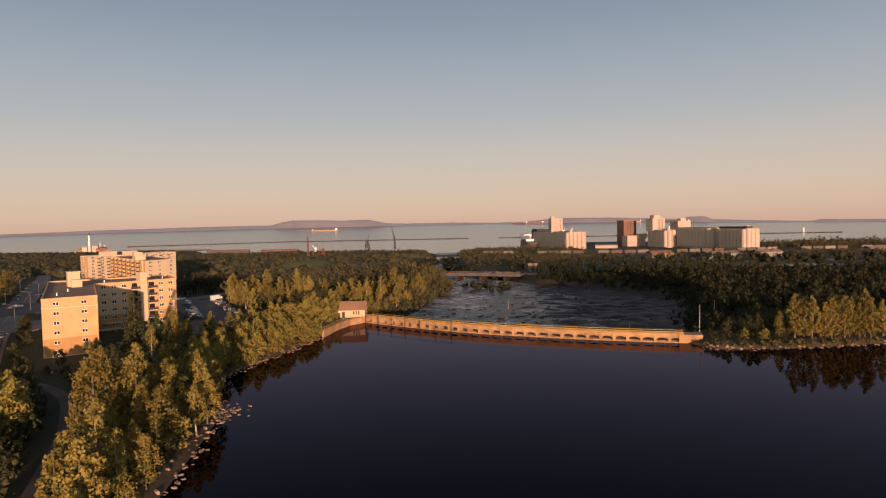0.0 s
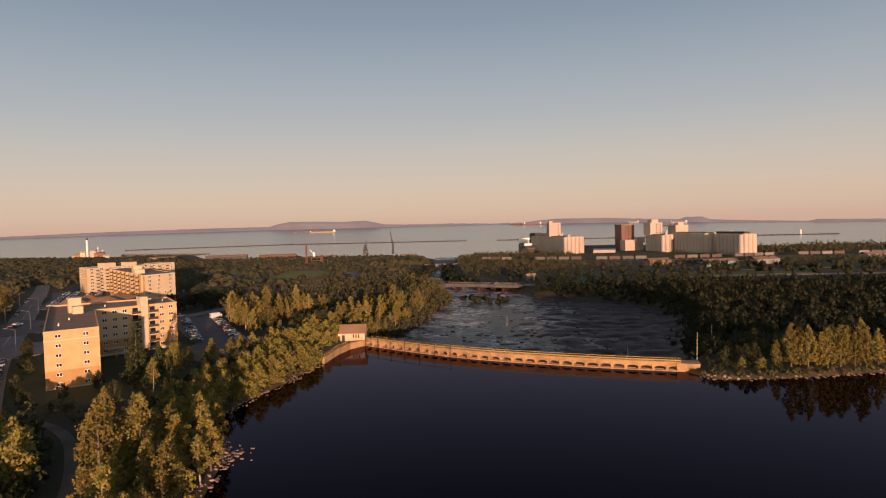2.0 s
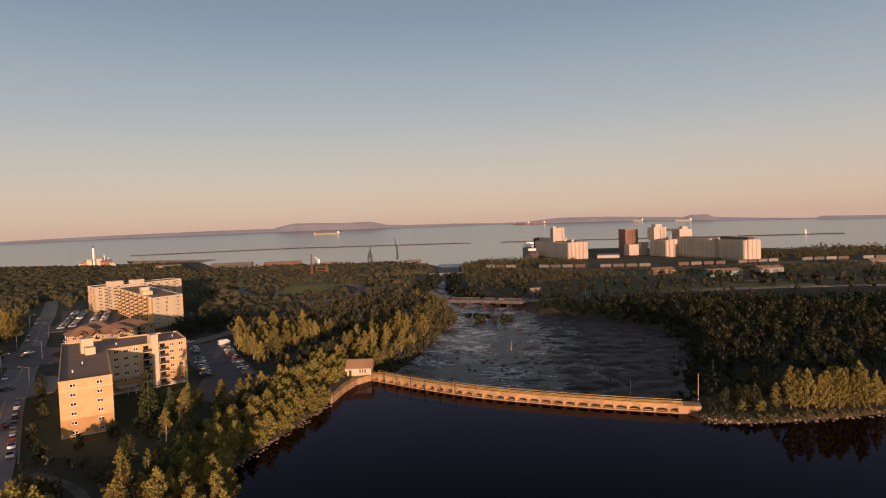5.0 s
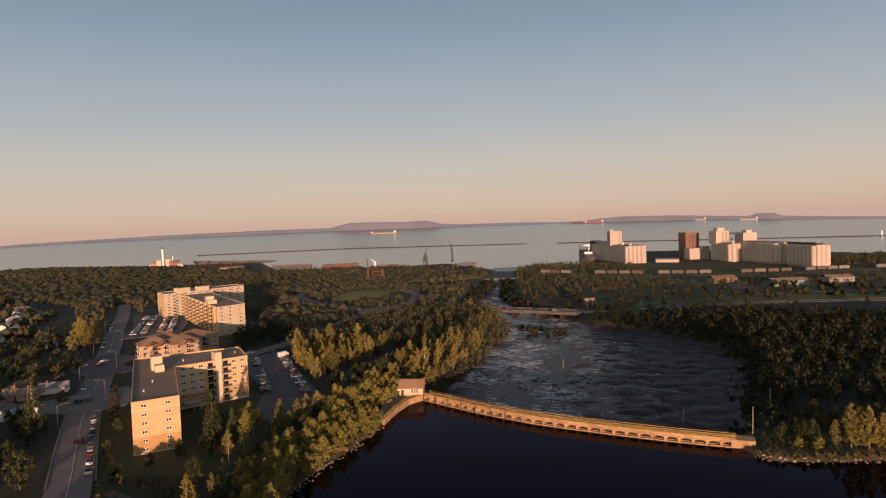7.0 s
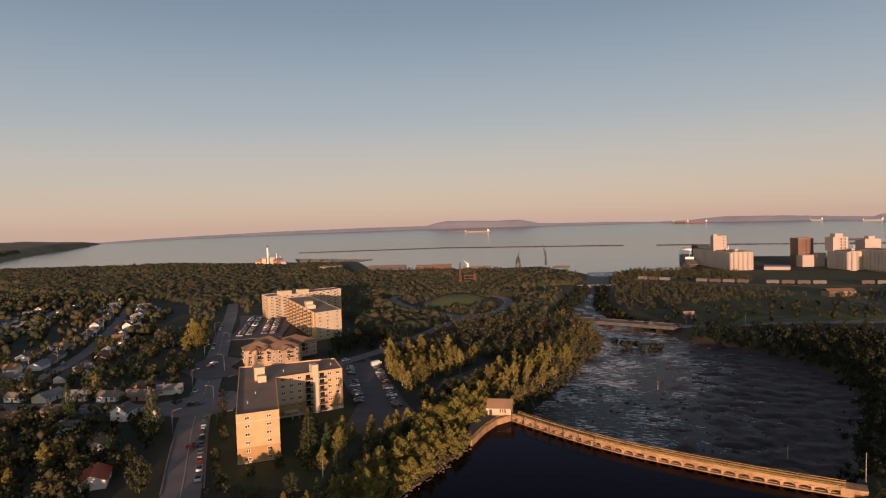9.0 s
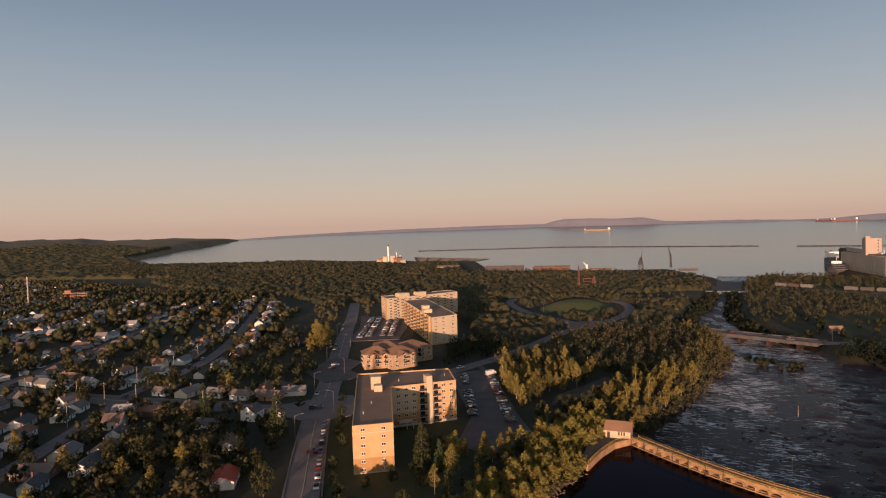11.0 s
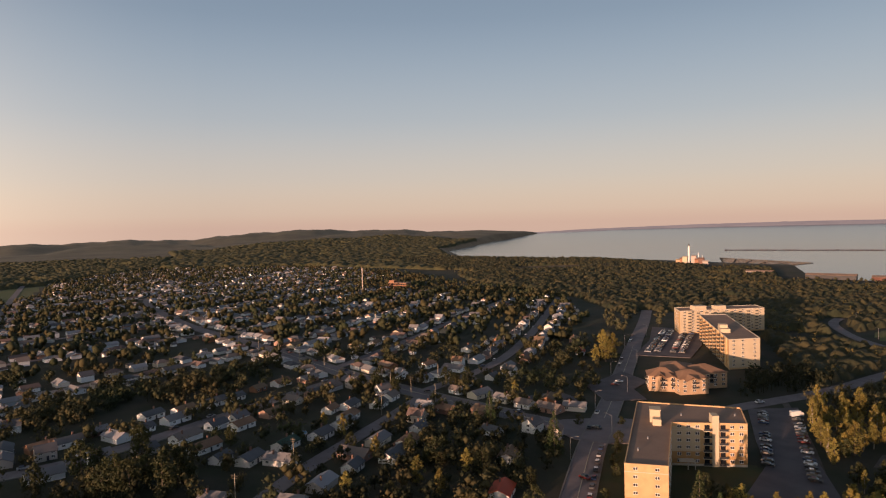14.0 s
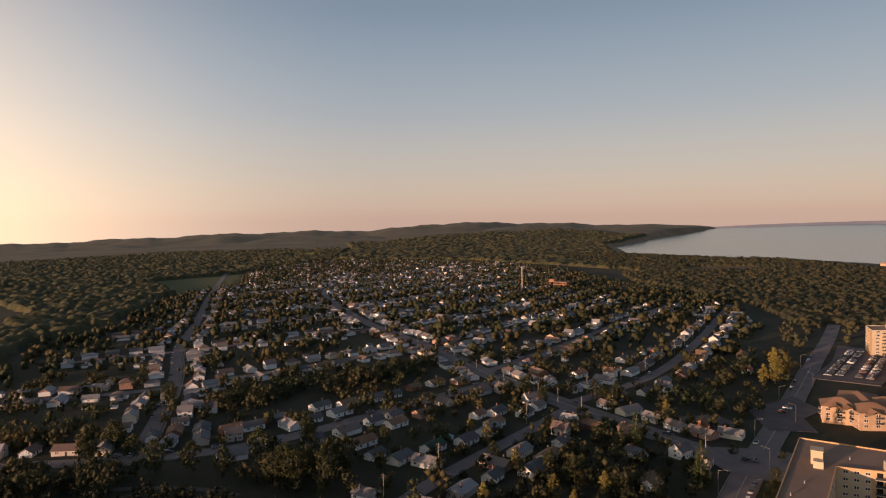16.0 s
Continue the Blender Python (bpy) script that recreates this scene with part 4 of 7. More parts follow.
def arch_panel(w, z_top, z_spring, rise, thick, n=8):
    """A wall piece with a low arched opening below it."""
    s = Shape()
    half = w / 2 - 0.32
    prof = [(-w / 2, z_spring - 1.6), (-half, z_spring - 1.6), (-half, z_spring)]
    prof += [(-half * math.cos(math.pi * i / n), z_spring + rise * math.sin(math.pi * i / n)) for i in range(1, n)]
    prof += [(half, z_spring), (half, z_spring - 1.6), (w / 2, z_spring - 1.6)]
    vs, fs = [], []
    for y in (-thick / 2, thick / 2):
        for px, pz in prof:
            vs += [(px, y, pz), (px, y, z_top)]
    k = len(prof)
    for i in range(k - 1):
        a, b, o = 2 * i, 2 * i + 2, 2 * k
        fs += [(a, b, b + 1, a + 1), (o + a + 1, o + b + 1, o + b, o + a), (a, o + a, o + b, b), (a + 1, b + 1, o + b + 1, o + a + 1)]
    return s.add(vs, fs).mesh("arch", [M["concrete"]])


arch_me = arch_panel(bay_w, CREST - 0.5, 0.62, 0.68, 0.9, 10)
slot_me = arch_panel(bay_w, CREST - 0.5, 1.34, 0.08, 0.9, 2)
pier_me = Shape().box(0, 0, -4, 0.75, 2.6, 5.4, taper=0.92).box(0, -0.25, 1.2, 0.9, 2.2, 0.5).mesh("pier", [M["concrete"]])
deck_me = Shape().box(0, 0, 0, bay_w + 0.05, 3.6, 0.55).box(0, -1.65, 0.55, bay_w + 0.05, 0.35, 0.4).box(0, 1.65, 0.55, bay_w + 0.05, 0.35, 0.4).mesh("deck", [M["concrete"]])
gate_me = Shape().box(0, 0, -3, bay_w - 0.6, 0.3, 3.4).box(0, -1.0, -3, bay_w + 0.02, 0.7, 3.30).mesh("stop_log", [M["concrete"]])
rail_me = Shape().box(0, -1.65, 1.35, bay_w, 0.09, 0.09).box(0, -1.65, 1.0, bay_w, 0.07, 0.07).box(-bay_w / 2, -1.65, 0.9, 0.09, 0.09, 0.5).box(0, -1.65, 0.9, 0.07, 0.07, 0.5) \
    .box(0, 1.65, 1.35, bay_w, 0.09, 0.09).box(-bay_w / 2, 1.65, 0.9, 0.09, 0.09, 0.5).mesh("railing", [M["rail"]])
for i in range(NB):
    mid = (i + 0.5) * bay_w
    x, y, turn = on_dam(mid, 0.4)
    m = pose(x, y, 0, 0, 0, turn)
    for nm, me_, mm in (("arch" if i > 10 else "bay_front", arch_me if i > 10 else slot_me, m),
                        ("deck", deck_me, pose(*on_dam(mid, 1.6)[:2], CREST - 0.55, 0, 0, turn)),
                        ("railing", rail_me, pose(*on_dam(mid, 1.6)[:2], CREST - 0.55, 0, 0, turn)),
                        ("stop_log", gate_me, pose(*on_dam(mid, 0.75)[:2], 0, 0, 0, turn)),
                        ("pier", pier_me, pose(*on_dam(i * bay_w, 0.9)[:2], 0, 0, 0, turn))):
        ob = new(nm, me_)
        ob.parent, ob.matrix_local = dam, mm
front, rear = [on_dam(k * DL / 60, 1.2)[:2] for k in range(61)], [on_dam(k * DL / 60, 4.4)[:2] for k in range(61)]
part("body", Shape().prism(front + rear[::-1], -9, 0.3), M["concrete"], dam, "massive concrete sill of the dam")
part("abutment", Shape().box(67.2, 174.4, -6, 6.0, 4.4, 8.0, -16).box(67.2, 174.4, 2.0, 6.2, 4.6, 0.3, -16), M["concrete"], dam, "weathered concrete end block")
# guard poles with a line between them, standing in the water before the left bays
poles = []
for k in range(7):
    x, y, turn = on_dam(1.5 + k * 6.2, -1.4)
    poles.append((x, y))
    gp = thing("guard_pole", x, y, 0, turn, "thin dark pole standing in the water before the dam", "pole", "guard poles")
    part("shaft", Shape().tube((0, 0, -3.5), (0, 0, 3.9), 0.11, 0.09), M["dark"], gp)
    part("bracket", Shape().box(0, 0.7, 2.1, 0.08, 1.5, 0.08), M["dark"], gp)
s = Shape()
for a, b in zip(poles, poles[1:]):
    s.tube((*a, 3.5), (*b, 3.5), 0.05, n=4)
solo("guard_line", s, M["dark"], "dark line strung between the guard poles", "cable")
# the wing wall and gatehouse at its end
ww = thing("wing_wall", label="lit concrete retaining wall with rail beside the gatehouse", category="wall")
wing = [(-37.4, 195.5), (-35.6, 208), (-32.8, 218), (-27.9, 224.4)]
s = Shape()
r = Shape()
for a, b in zip(wing, wing[1:]):
    t = math.degrees(math.atan2(b[1] - a[1], b[0] - a[0]))
    mx, my = (a[0] + b[0]) / 2, (a[1] + b[1]) / 2
    s.box(mx, my, -3, math.dist(a, b) + 0.35, 0.8, 4.9, t)
    s.box(mx, my, 1.9, math.dist(a, b) + 0.4, 1.0, 0.3, t)
    r.box(mx, my, 3.0, math.dist(a, b), 0.08, 0.08, t)
    for k in range(6):
        q = (k + 0.5) / 6
        r.box(a[0] + (b[0] - a[0]) * q, a[1] + (b[1] - a[1]) * q, 2.2, 0.08, 0.08, 0.85, t)
part("wall", s, M["concrete"], ww)
part("railing", r, M["rail"], ww)
s = Shape().prism([(-37.2, 196), (-35.2, 208), (-32.4, 218.2), (-27.7, 224.4), (-27, 232), (-40, 232), (-41, 214), (-40, 198)], -2, 1.88)
solo("terrace", s, M["gravel"], "dark gravelled terrace behind the wing wall", "terrace", kind="structure")
gh = thing("gatehouse", -32.3, 226.6, 1.88, 0, "small white gatehouse with brown pitched roof by the dam", "hut")
part("wall", Shape().box(0, 0, 0, 8.6, 5.6, 3.1), M["render"], gh)
part("gable_wall", Shape().add([(x, y, z) for x in (-4.3, 4.3) for y, z in ((-2.8, 3.1), (2.8, 3.1), (0, 5.2))], [(0, 1, 2), (3, 5, 4), (0, 2, 5, 3), (1, 4, 5, 2)]), M["render"], gh)
part("roof", Shape().gable(0, 0, 3.2, 8.6, 5.6, 2.3, 0, 0.5), M["shingle_brown"], gh, "brown shingled pitched roof")
part("door", Shape().box(-3.2, -2.84, 0, 1.0, 0.08, 2.1), M["dark"], gh)
part("sign_bars", Shape().box(0.4, -2.84, 1.1, 0.5, 0.06, 1.2).box(1.3, -2.84, 1.1, 0.45, 0.06, 1.2).box(2.2, -2.84, 1.1, 0.5, 0.06, 1.2), M["dark"], gh)
part("wall_lamp", Shape().box(-4.6, -2.4, 1.6, 0.9, 0.5, 1.2), M["white"], gh)

# ---- the road bridge over the rapids ----
br = thing("road_bridge", label="low concrete road bridge with parapets over the river", category="bridge")
bx0, by0, bx1, by1 = -13, 490, 57, 458
bt, bl = math.degrees(math.atan2(by1 - by0, bx1 - bx0)), math.dist((bx0, by0), (bx1, by1))
bmx, bmy = (bx0 + bx1) / 2, (by0 + by1) / 2
BZ = float(land(bmx, bmy)) + 0.5
part("deck", Shape().box(bmx, bmy, BZ - 1.5, bl, 15, 1.5, bt), M["old_concrete"], br)
part("roadway", Shape().box(bmx, bmy, BZ, bl, 11, 0.06, bt), M["asphalt"], br)
for o in (-7.3, 7.3):
    c, s_ = math.cos(radians(bt)), math.sin(radians(bt))
    part("parapet", Shape().box(bmx - s_ * o, bmy + c * o, BZ, bl, 0.4, 0.8, bt), M["old_concrete"], br)
# dark rock colour on the piers stands in for shade below the deck
for q in (0.12, 0.36, 0.6, 0.84):
    part("pier", Shape().box(bx0 + (bx1 - bx0) * q, by0 + (by1 - by0) * q, -11, 1.6, 11, BZ + 8.9, bt), M["rock"], br)
s = Shape().box(2, 785, -7.0, 46, 8, 1.6, 4).box(-6, 785, -12, 2, 7, 5, 4).box(10, 785, -12, 2, 7, 5, 4)
solo("rail_bridge", s, M["kerb"], "far low concrete railway bridge near the river mouth", "bridge")

# ---- the harbour: grain elevators, ships, mill, cranes ----
def silo_row(parent, x0, y0, x1, y1, n, r, z0, z1):
    me_ = Shape().tube((0, 0, 0), (0, 0, z1 - z0), r, n=12).mesh("silo", [M["silo"]])
    for i in range(n):
        q = (i + 0.5) / n
        ob = new("silo", me_)
        ob.parent, ob.location = parent, (x0 + (x1 - x0) * q, y0 + (y1 - y0) * q, z0)


def elevator(label, near_l, near_r, length, heading, z0, z1, silos=True):
    """A block of silos: its near end from near_l to near_r, running back along heading."""
    hx, hy = -math.sin(radians(heading)), math.cos(radians(heading))
    ring = [near_l, near_r, (near_r[0] + hx * length, near_r[1] + hy * length), (near_l[0] + hx * length, near_l[1] + hy * length)]
    el = thing("grain_elevator", label=label, category="grain elevator")
    part("wall", Shape().prism(ring, z0 - 3, z1), M["silo"], el)
    roof = Shape().prism([(x + (x - (ring[0][0] + ring[2][0]) / 2) * 0.02, y) for x, y in ring], z1, z1 + 0.8)
    part("roof", roof, M["roofing"], el, "flat brown roof")
    if silos:
        w = math.dist(near_l, near_r)
        k = max(2, round(w / 7))
        silo_row(el, *near_l, *near_r, k, w / k / 2 * 1.02, z0, z1 - 0.6)
        k = round(length / 8)
        silo_row(el, *ring[3], *ring[0], k, length / k / 2 * 1.02, z0, z1 - 0.6)
        silo_row(el, *ring[1], *ring[2], k, length / k / 2 * 1.02, z0, z1 - 0.6)
    return el


def panes(parent, a, b, z0, z1, cols, rows):
    """Rows of small dark windows on a far wall."""
    me_ = Shape().box(0, 0, 0, 1.6, 0.3, 1.8).mesh("window", [M["glass"]])
    t = math.atan2(b[1] - a[1], b[0] - a[0])
    for i in range(cols):
        for j in range(rows):
            q = (i + 0.5) / cols
            ob = new("window", me_)
            ob.parent = parent
            ob.matrix_local = pose(a[0] + (b[0] - a[0]) * q, a[1] + (b[1] - a[1]) * q, z0 + (z1 - z0) * (j + 0.3) / rows, 0, 0, math.degrees(t))


e1 = elevator("long pale concrete grain elevator on the harbour quay", (200.5, 1018), (227, 1023), 160, 11.5, -9, 18)
part("head_house", Shape().box(193, 1092, 17, 20, 16, 24, 7).box(188, 1095, 41, 6, 6, 3, 7), M["silo"], e1, "tall pale head house")
panes(e1, (183, 1083.5), (203, 1085), 22, 40, 3, 4)
part("gallery", Shape().box(183, 1150, 18, 12, 110, 5, 7), M["silo"], e1)
# shade on the elevator's low side is put into this grey
part("marine_leg", Shape().box(170, 1180, -8, 9, 12, 27, 7).gable(170, 1180, 19, 9, 12, 4, 7), M["old_concrete"], e1, "grey marine leg beside the quay")
e2 = thing("brick_tower", label="tall red brick work house of an old elevator", category="tower")
part("wall", Shape().box(314, 1092, -9, 24, 22, 43, 15), M["redbrick"], e2)
part("annex", Shape().box(322, 1078, -9, 34, 16, 18, 15).box(334, 1074, 4, 14, 10, 8, 15), M["silo"], e2)
part("roof", Shape().box(314, 1092, 34, 25, 23, 1.0, 15), M["roofing"], e2)
panes(e2, (303, 1081.5), (326, 1078), 4, 32, 4, 6)
e3 = elevator("pale concrete grain elevator with two tall head houses", (346.5, 988), (368, 992), 54, 11.5, -8, 18)
part("head_house", Shape().box(345, 1038, 17, 22, 20, 20, 14).box(345, 1038, 37, 12, 12, 5, 14), M["silo"], e3, "tall pale head house")
panes(e3, (335, 1030), (355, 1025), 19, 36, 4, 4)
part("head_house", Shape().box(400, 1076, -8, 24, 22, 40, 14).box(402, 1076, 32, 10, 10, 4, 14), M["silo"], e3)
part("conveyor", Shape().box(376, 1070, 30, 34, 4, 3, 8), M["dark"], e3)
elevator("long low pale storage elevator", (381, 910), (400, 914), 89, 11.5, -6, 21)
e5 = elevator("pale concrete silo block beside the railway", (393, 829), (411, 833), 53.5, 11.5, -5, 20)
part("gallery", Shape().box(395, 864, 20.6, 8, 60, 2.4, 11.5), M["dark"], e5)
for el, spots_ in ((e1, ((208, 1040), (202, 1075), (196, 1120), (190, 1150))), (e3, ((352, 1000), (358, 1018))), (e5, ((400, 842), (396, 872)))):
    for x, y in spots_:
        part("roof_vent", Shape().box(x, y, 18, 3.2, 3.2, 3.0 if el is not e5 else 5.5, 11).tube((x + 2.6, y, 18), (x + 2.6, y, 25), 0.35, n=6), M["metal"], el)
e6 = thing("transit_shed", label="low white harbour shed with long roof", category="shed")
part("wall", Shape().box(262, 1024, -9, 34, 12, 5, -18), M["silo"], e6)
part("roof", Shape().gable(262, 1024, -4, 34, 12, 2, -18), M["metal"], e6)


def ship(x, y, z, turn, length, beam, hull_mat, label, loaded=0.5):
    sh = thing("cargo_ship", x, y, z, turn, label, "ship", "ships in the bay")
    L, B = length / 2, beam / 2
    top = 4 + 6 * loaded
    ring = [(-L, -B * 0.7), (-L * 0.9, -B), (L * 0.86, -B), (L, 0), (L * 0.86, B), (-L * 0.9, B), (-L, B * 0.7)]
    part("hull", Shape().prism(ring, -2, top), hull_mat, sh)
    part("deckhouse", Shape().box(-L * 0.86, 0, top, length * 0.07, beam * 0.9, 7).box(-L * 0.86, 0, top + 7, length * 0.05, beam, 4), M["white"], sh)
    part("funnel", Shape().tube((-L * 0.93, 0, top), (-L * 0.93, 0, top + 13), 2.2, 1.8, 10), M["dark"], sh)
    part("fore_house", Shape().box(L * 0.88, 0, top, length * 0.03, beam * 0.6, 5), M["white"], sh)
    for i in range(8):
        part("hatch", Shape().box(-L * 0.7 + i * length * 0.19, 0, top, length * 0.12, beam * 0.7, 1.4), hull_mat, sh)
    part("mast", Shape().tube((L * 0.9, 0, top), (L * 0.9, 0, top + 12), 0.5, 0.3), M["white"], sh)
    return sh


def bay_z(x, y):
    r_, a_ = math.hypot(x, y), float(azimuth(x, y))
    return -11 + (float(np.interp(a_, FAR_AZ, FAR_Z)) + 11) * max(0.0, min(1.0, (r_ - 2600) / 2150)) ** 1.8


hull_tan = surface("ochre_hull", (0.34, 0.26, 0.18), 0.6, 0.15)
hull_red = surface("red_hull", (0.20, 0.10, 0.095), 0.6, 0.15)
hull_grey = surface("grey_hull", (0.30, 0.28, 0.275), 0.6, 0.2)
ship(-735, 3990, bay_z(-735, 3990), 178, 172, 20, hull_tan, "long ochre lake freighter at anchor in the bay", 0.4)
ship(650, 4560, bay_z(650, 4560), 170, 150, 18, hull_red, "red lake freighter at anchor far out", 0.6)
ship(560, 4600, bay_z(560, 4600), 160, 110, 16, hull_red, "red freighter at anchor far out", 0.3)
ship(1585, 4250, bay_z(1585, 4250), 175, 110, 16, hull_grey, "grey freighter far out in the bay", 0.5)
ship(1330, 4400, bay_z(1330, 4400), 175, 70, 14, hull_grey, "small grey freighter far out in the bay", 0.5)
ship(161, 1211, -11, 265, 190, 22, surface("dark_hull", (0.10, 0.085, 0.085), 0.6, 0.2), "dark grey lake freighter moored beside the grain elevator", 1.3)

M["orange_tin"] = surface("faded_orange_cladding", (0.34, 0.17, 0.10), 0.7, 0.2)
mill = thing("mill", label="old mill with a tall white chimney by the bay", category="factory")
part("chimney", Shape().tube((-758, 1372, -9), (-758, 1372, 30), 2.5, 1.9, 12), M["white"], mill, "tall white chimney stack")
part("chimney_cap", Shape().tube((-758, 1372, 30), (-758, 1372, 34), 2.0, 1.9, 12), M["dark"], mill)
for x, y, w, d, h, k in ((-776, 1380, 14, 12, 10, "orange_tin"), (-764, 1366, 10, 10, 14, "render"), (-742, 1366, 11, 11, 17, "silo"), (-731, 1360, 10, 10, 10, "orange_tin"), (-790, 1386, 14, 12, 6, "tan_wall"),
                         (-718, 1354, 12, 10, 13, "redbrick"), (-706, 1350, 12, 10, 7, "silo")):
    part("hall", Shape().box(x, y, -10, w, d, h, 20).gable(x, y, h - 10, w, d, 2, 20), M[k], mill)
for x, y, h in ((-752, 1362, 16), (-734, 1370, 24), (-720, 1362, 18)):
    part("stack", Shape().tube((x, y, -9), (x, y, h - 9), 1.0, 0.8, 8), M["metal"], mill)
quay = Shape()


def boom(a, b, w):
    quay.box((a[0] + b[0]) / 2, (a[1] + b[1]) / 2, -12, math.dist(a, b), w, 1.9, math.degrees(math.atan2(b[1] - a[1], b[0] - a[0])))


# rows of floating booms, with cross ties, beside the mill
for i in range(7):
    q = i / 6
    a, b = (-800 + 110 * q, 1600 - 200 * q), (-547 - 10 * q, 1512 - 180 * q)
    boom(a, b, 5 if i in (0, 6) else 3)
for i in range(6):
    q = i / 5
    boom((-800 + 253 * q, 1600 - 88 * q), (-690 + 133 * q, 1400 - 68 * q), 3)
boom((-900, 1440), (-700, 1420), 24)
boom((-700, 1400), (-557, 1332), 8)
solo("log_pond_piers", quay, M["bark"], "dark timber piers and booms of a log pond", "pier", kind="stuff")
for a, b in (((-987, 2000), (-520, 2180)), ((-520, 2180), (85, 2074)), ((179, 2042), (420, 1978)), ((420, 1978), (1100, 1760))):
    s = Shape()
    n = 40
    for i in range(n):
        q = (i + 0.5) / n
        x, y = a[0] + (b[0] - a[0]) * q, a[1] + (b[1] - a[1]) * q
        s.box(x, y, -12, math.dist(a, b) / n * 1.1, 7 + random.random() * 3, 2.6 + random.random() * 0.9, math.degrees(math.atan2(b[1] - a[1], b[0] - a[0])), taper=0.7)
    solo("breakwater", s, M["rock"], "long low rubble breakwater across the bay", "breakwater", kind="structure")
lh = thing("harbour_light", 1010, 1790, -10, 0, "small white harbour light on the breakwater", "lighthouse")
part("tower", Shape().tube((0, 0, 0), (0, 0, 14), 2.4, 1.6, 10), M["white"], lh)


def lattice_mast(name, x, y, z, h, w, mat, label, jib=0.0):
    t = thing(name, x, y, z, 20, label, "crane" if jib else "mast")
    s = Shape()
    for sx in (-1, 1):
        for sy in (-1, 1):
            s.tube((sx * w, sy * w, 0), (sx * w * 0.35, sy * w * 0.35, h), 0.45, 0.3, 4)
    for i in range(6):
        a, b = i / 6, (i + 1) / 6
        wa, wb = w * (1 - 0.65 * a), w * (1 - 0.65 * b)
        for sy in (-1, 1):
            s.tube((-wa, sy * wa, h * a), (wb, sy * wb, h * b), 0.25, n=4).tube((wa, sy * wa, h * a), (-wb, sy * wb, h * b), 0.25, n=4)
    part("lattice", s, M[mat], t)
    if jib:
        part("jib", Shape().tube((0, 0, h * 0.45), (jib, 0, h * 1.6), 0.8, 0.4, 4).tube((0, 0, h), (jib, 0, h * 1.6), 0.2, n=4), M[mat], t)
        part("cab", Shape().box(0, 0, h * 0.35, w * 1.6, w * 1.6, 5), M[mat], t)
    return t


lattice_mast("harbour_crane", -141, 1192, -9, 18, 4.5, "dark", "dark lattice harbour crane on the quay", 3)
lattice_mast("harbour_crane", -90, 1196, -9, 26, 1.6, "dark", "slender dark harbour crane with raised jib", -5)
lattice_mast("harbour_crane", -232, 1165, -9, 8, 1.8, "white", "small white harbour crane with raised jib", -7)
lattice_mast("steel_mast", -165, 782, -6, 30, 1.3, "rust", "tall slender rusty red lattice mast above the trees")
lattice_mast("steel_mast", -150, 800, -6, 15, 2.4, "rust", "short rusty red lattice tower above the trees")
part_red = thing("gantry", -158, 808, -6, 0, "rusty red steel gantry above the trees", "gantry")
part("beam", Shape().box(0, 0, 11, 15, 2, 0.8).box(0, 0, 7, 15, 1.6, 0.6), M["rust"], part_red)
for k in (-6.5, 6.5):
    part("post", Shape().box(k, 0, -0.5, 0.8, 0.8, 12.0), M["rust"], part_red)
M["teal"] = surface("teal_cladding", (0.16, 0.25, 0.24), 0.7, 0.15)
for x, y, w, d, h, k, lab in ((-378, 1128, 70, 20, 7, "dark", "long dark harbour warehouse"), (-296, 1160, 66, 20, 8, "rust", "rusty brown harbour warehouse with white gable"),
                              (-500, 1150, 44, 16, 6, "silo", "low pale harbour shed"), (-215, 1172, 50, 14, 4, "rust", "low rusty quay shed"), (-60, 1176, 30, 12, 3, "kerb", "low pale quay shed"),
                              (264, 609, 34, 16, 5, "teal", "low teal-walled depot by the railway"), (70, 500, 8, 5, 3, "kerb", "small pale shed by the bridge"),
                              (319, 632, 26, 16, 5, "metal", "low grey depot building"), (220, 650, 24, 14, 5, "roofing", "small brown depot shed"), (480, 700, 40, 14, 5, "metal", "low pale harbour warehouse by the railway"),
                              (-872, 1182, 60, 22, 3, "silo", "pale low shed near the shore"), (-24, 520, 10, 6, 3, "kerb", "small pale building by the road")):
    wh = thing("warehouse", x, y, gz(x, y), 12, lab, "warehouse")
    part("wall", Shape().box(0, 0, -1, w, d, h + 1), M[k], wh)
    part("roof", Shape().gable(0, 0, h, w, d, 2.2, 0, 0.4), M["roofing" if k != "roofing" else "shingle_brown"], wh)
    part("door", Shape().box(-w * 0.2, -d / 2 - 0.05, 0, 4, 0.2, 3.4), M["dark"], wh)
wagons = smooth_line([(60, 850), (111, 815), (209, 772), (330, 768), (420, 800), (560, 800), (760, 780)], 15.0)
wag_me = Shape().box(0, 0, 1.0, 13, 3, 3.2).box(0, 0, 4.2, 12, 2.4, 0.4).mesh("body", [island_colours("wagon_paints", [(0.10, 0.070, 0.060), (0.14, 0.13, 0.125), (0.09, 0.078, 0.070), (0.20, 0.185, 0.175)], object_random=True)])
bog_me = Shape().box(-4, 0, 0.1, 2.4, 2.2, 0.9).box(4, 0, 0.1, 2.4, 2.2, 0.9).mesh("bogies", [M["dark"]])
for i, ((x, y), (x2, y2)) in enumerate(zip(wagons[:-1], wagons[1:])):
    if i % 11 in (3, 4, 9):
        continue                                  # gaps where the siding is empty
    wgn = thing("rail_wagon", x, y, gz(x, y) + 0.2, math.degrees(math.atan2(y2 - y, x2 - x)), "weathered railway grain wagon in a long train", "rail wagon", "train of wagons")
    part("body", wag_me, [], wgn)
    part("bogies", bog_me, [], wgn)

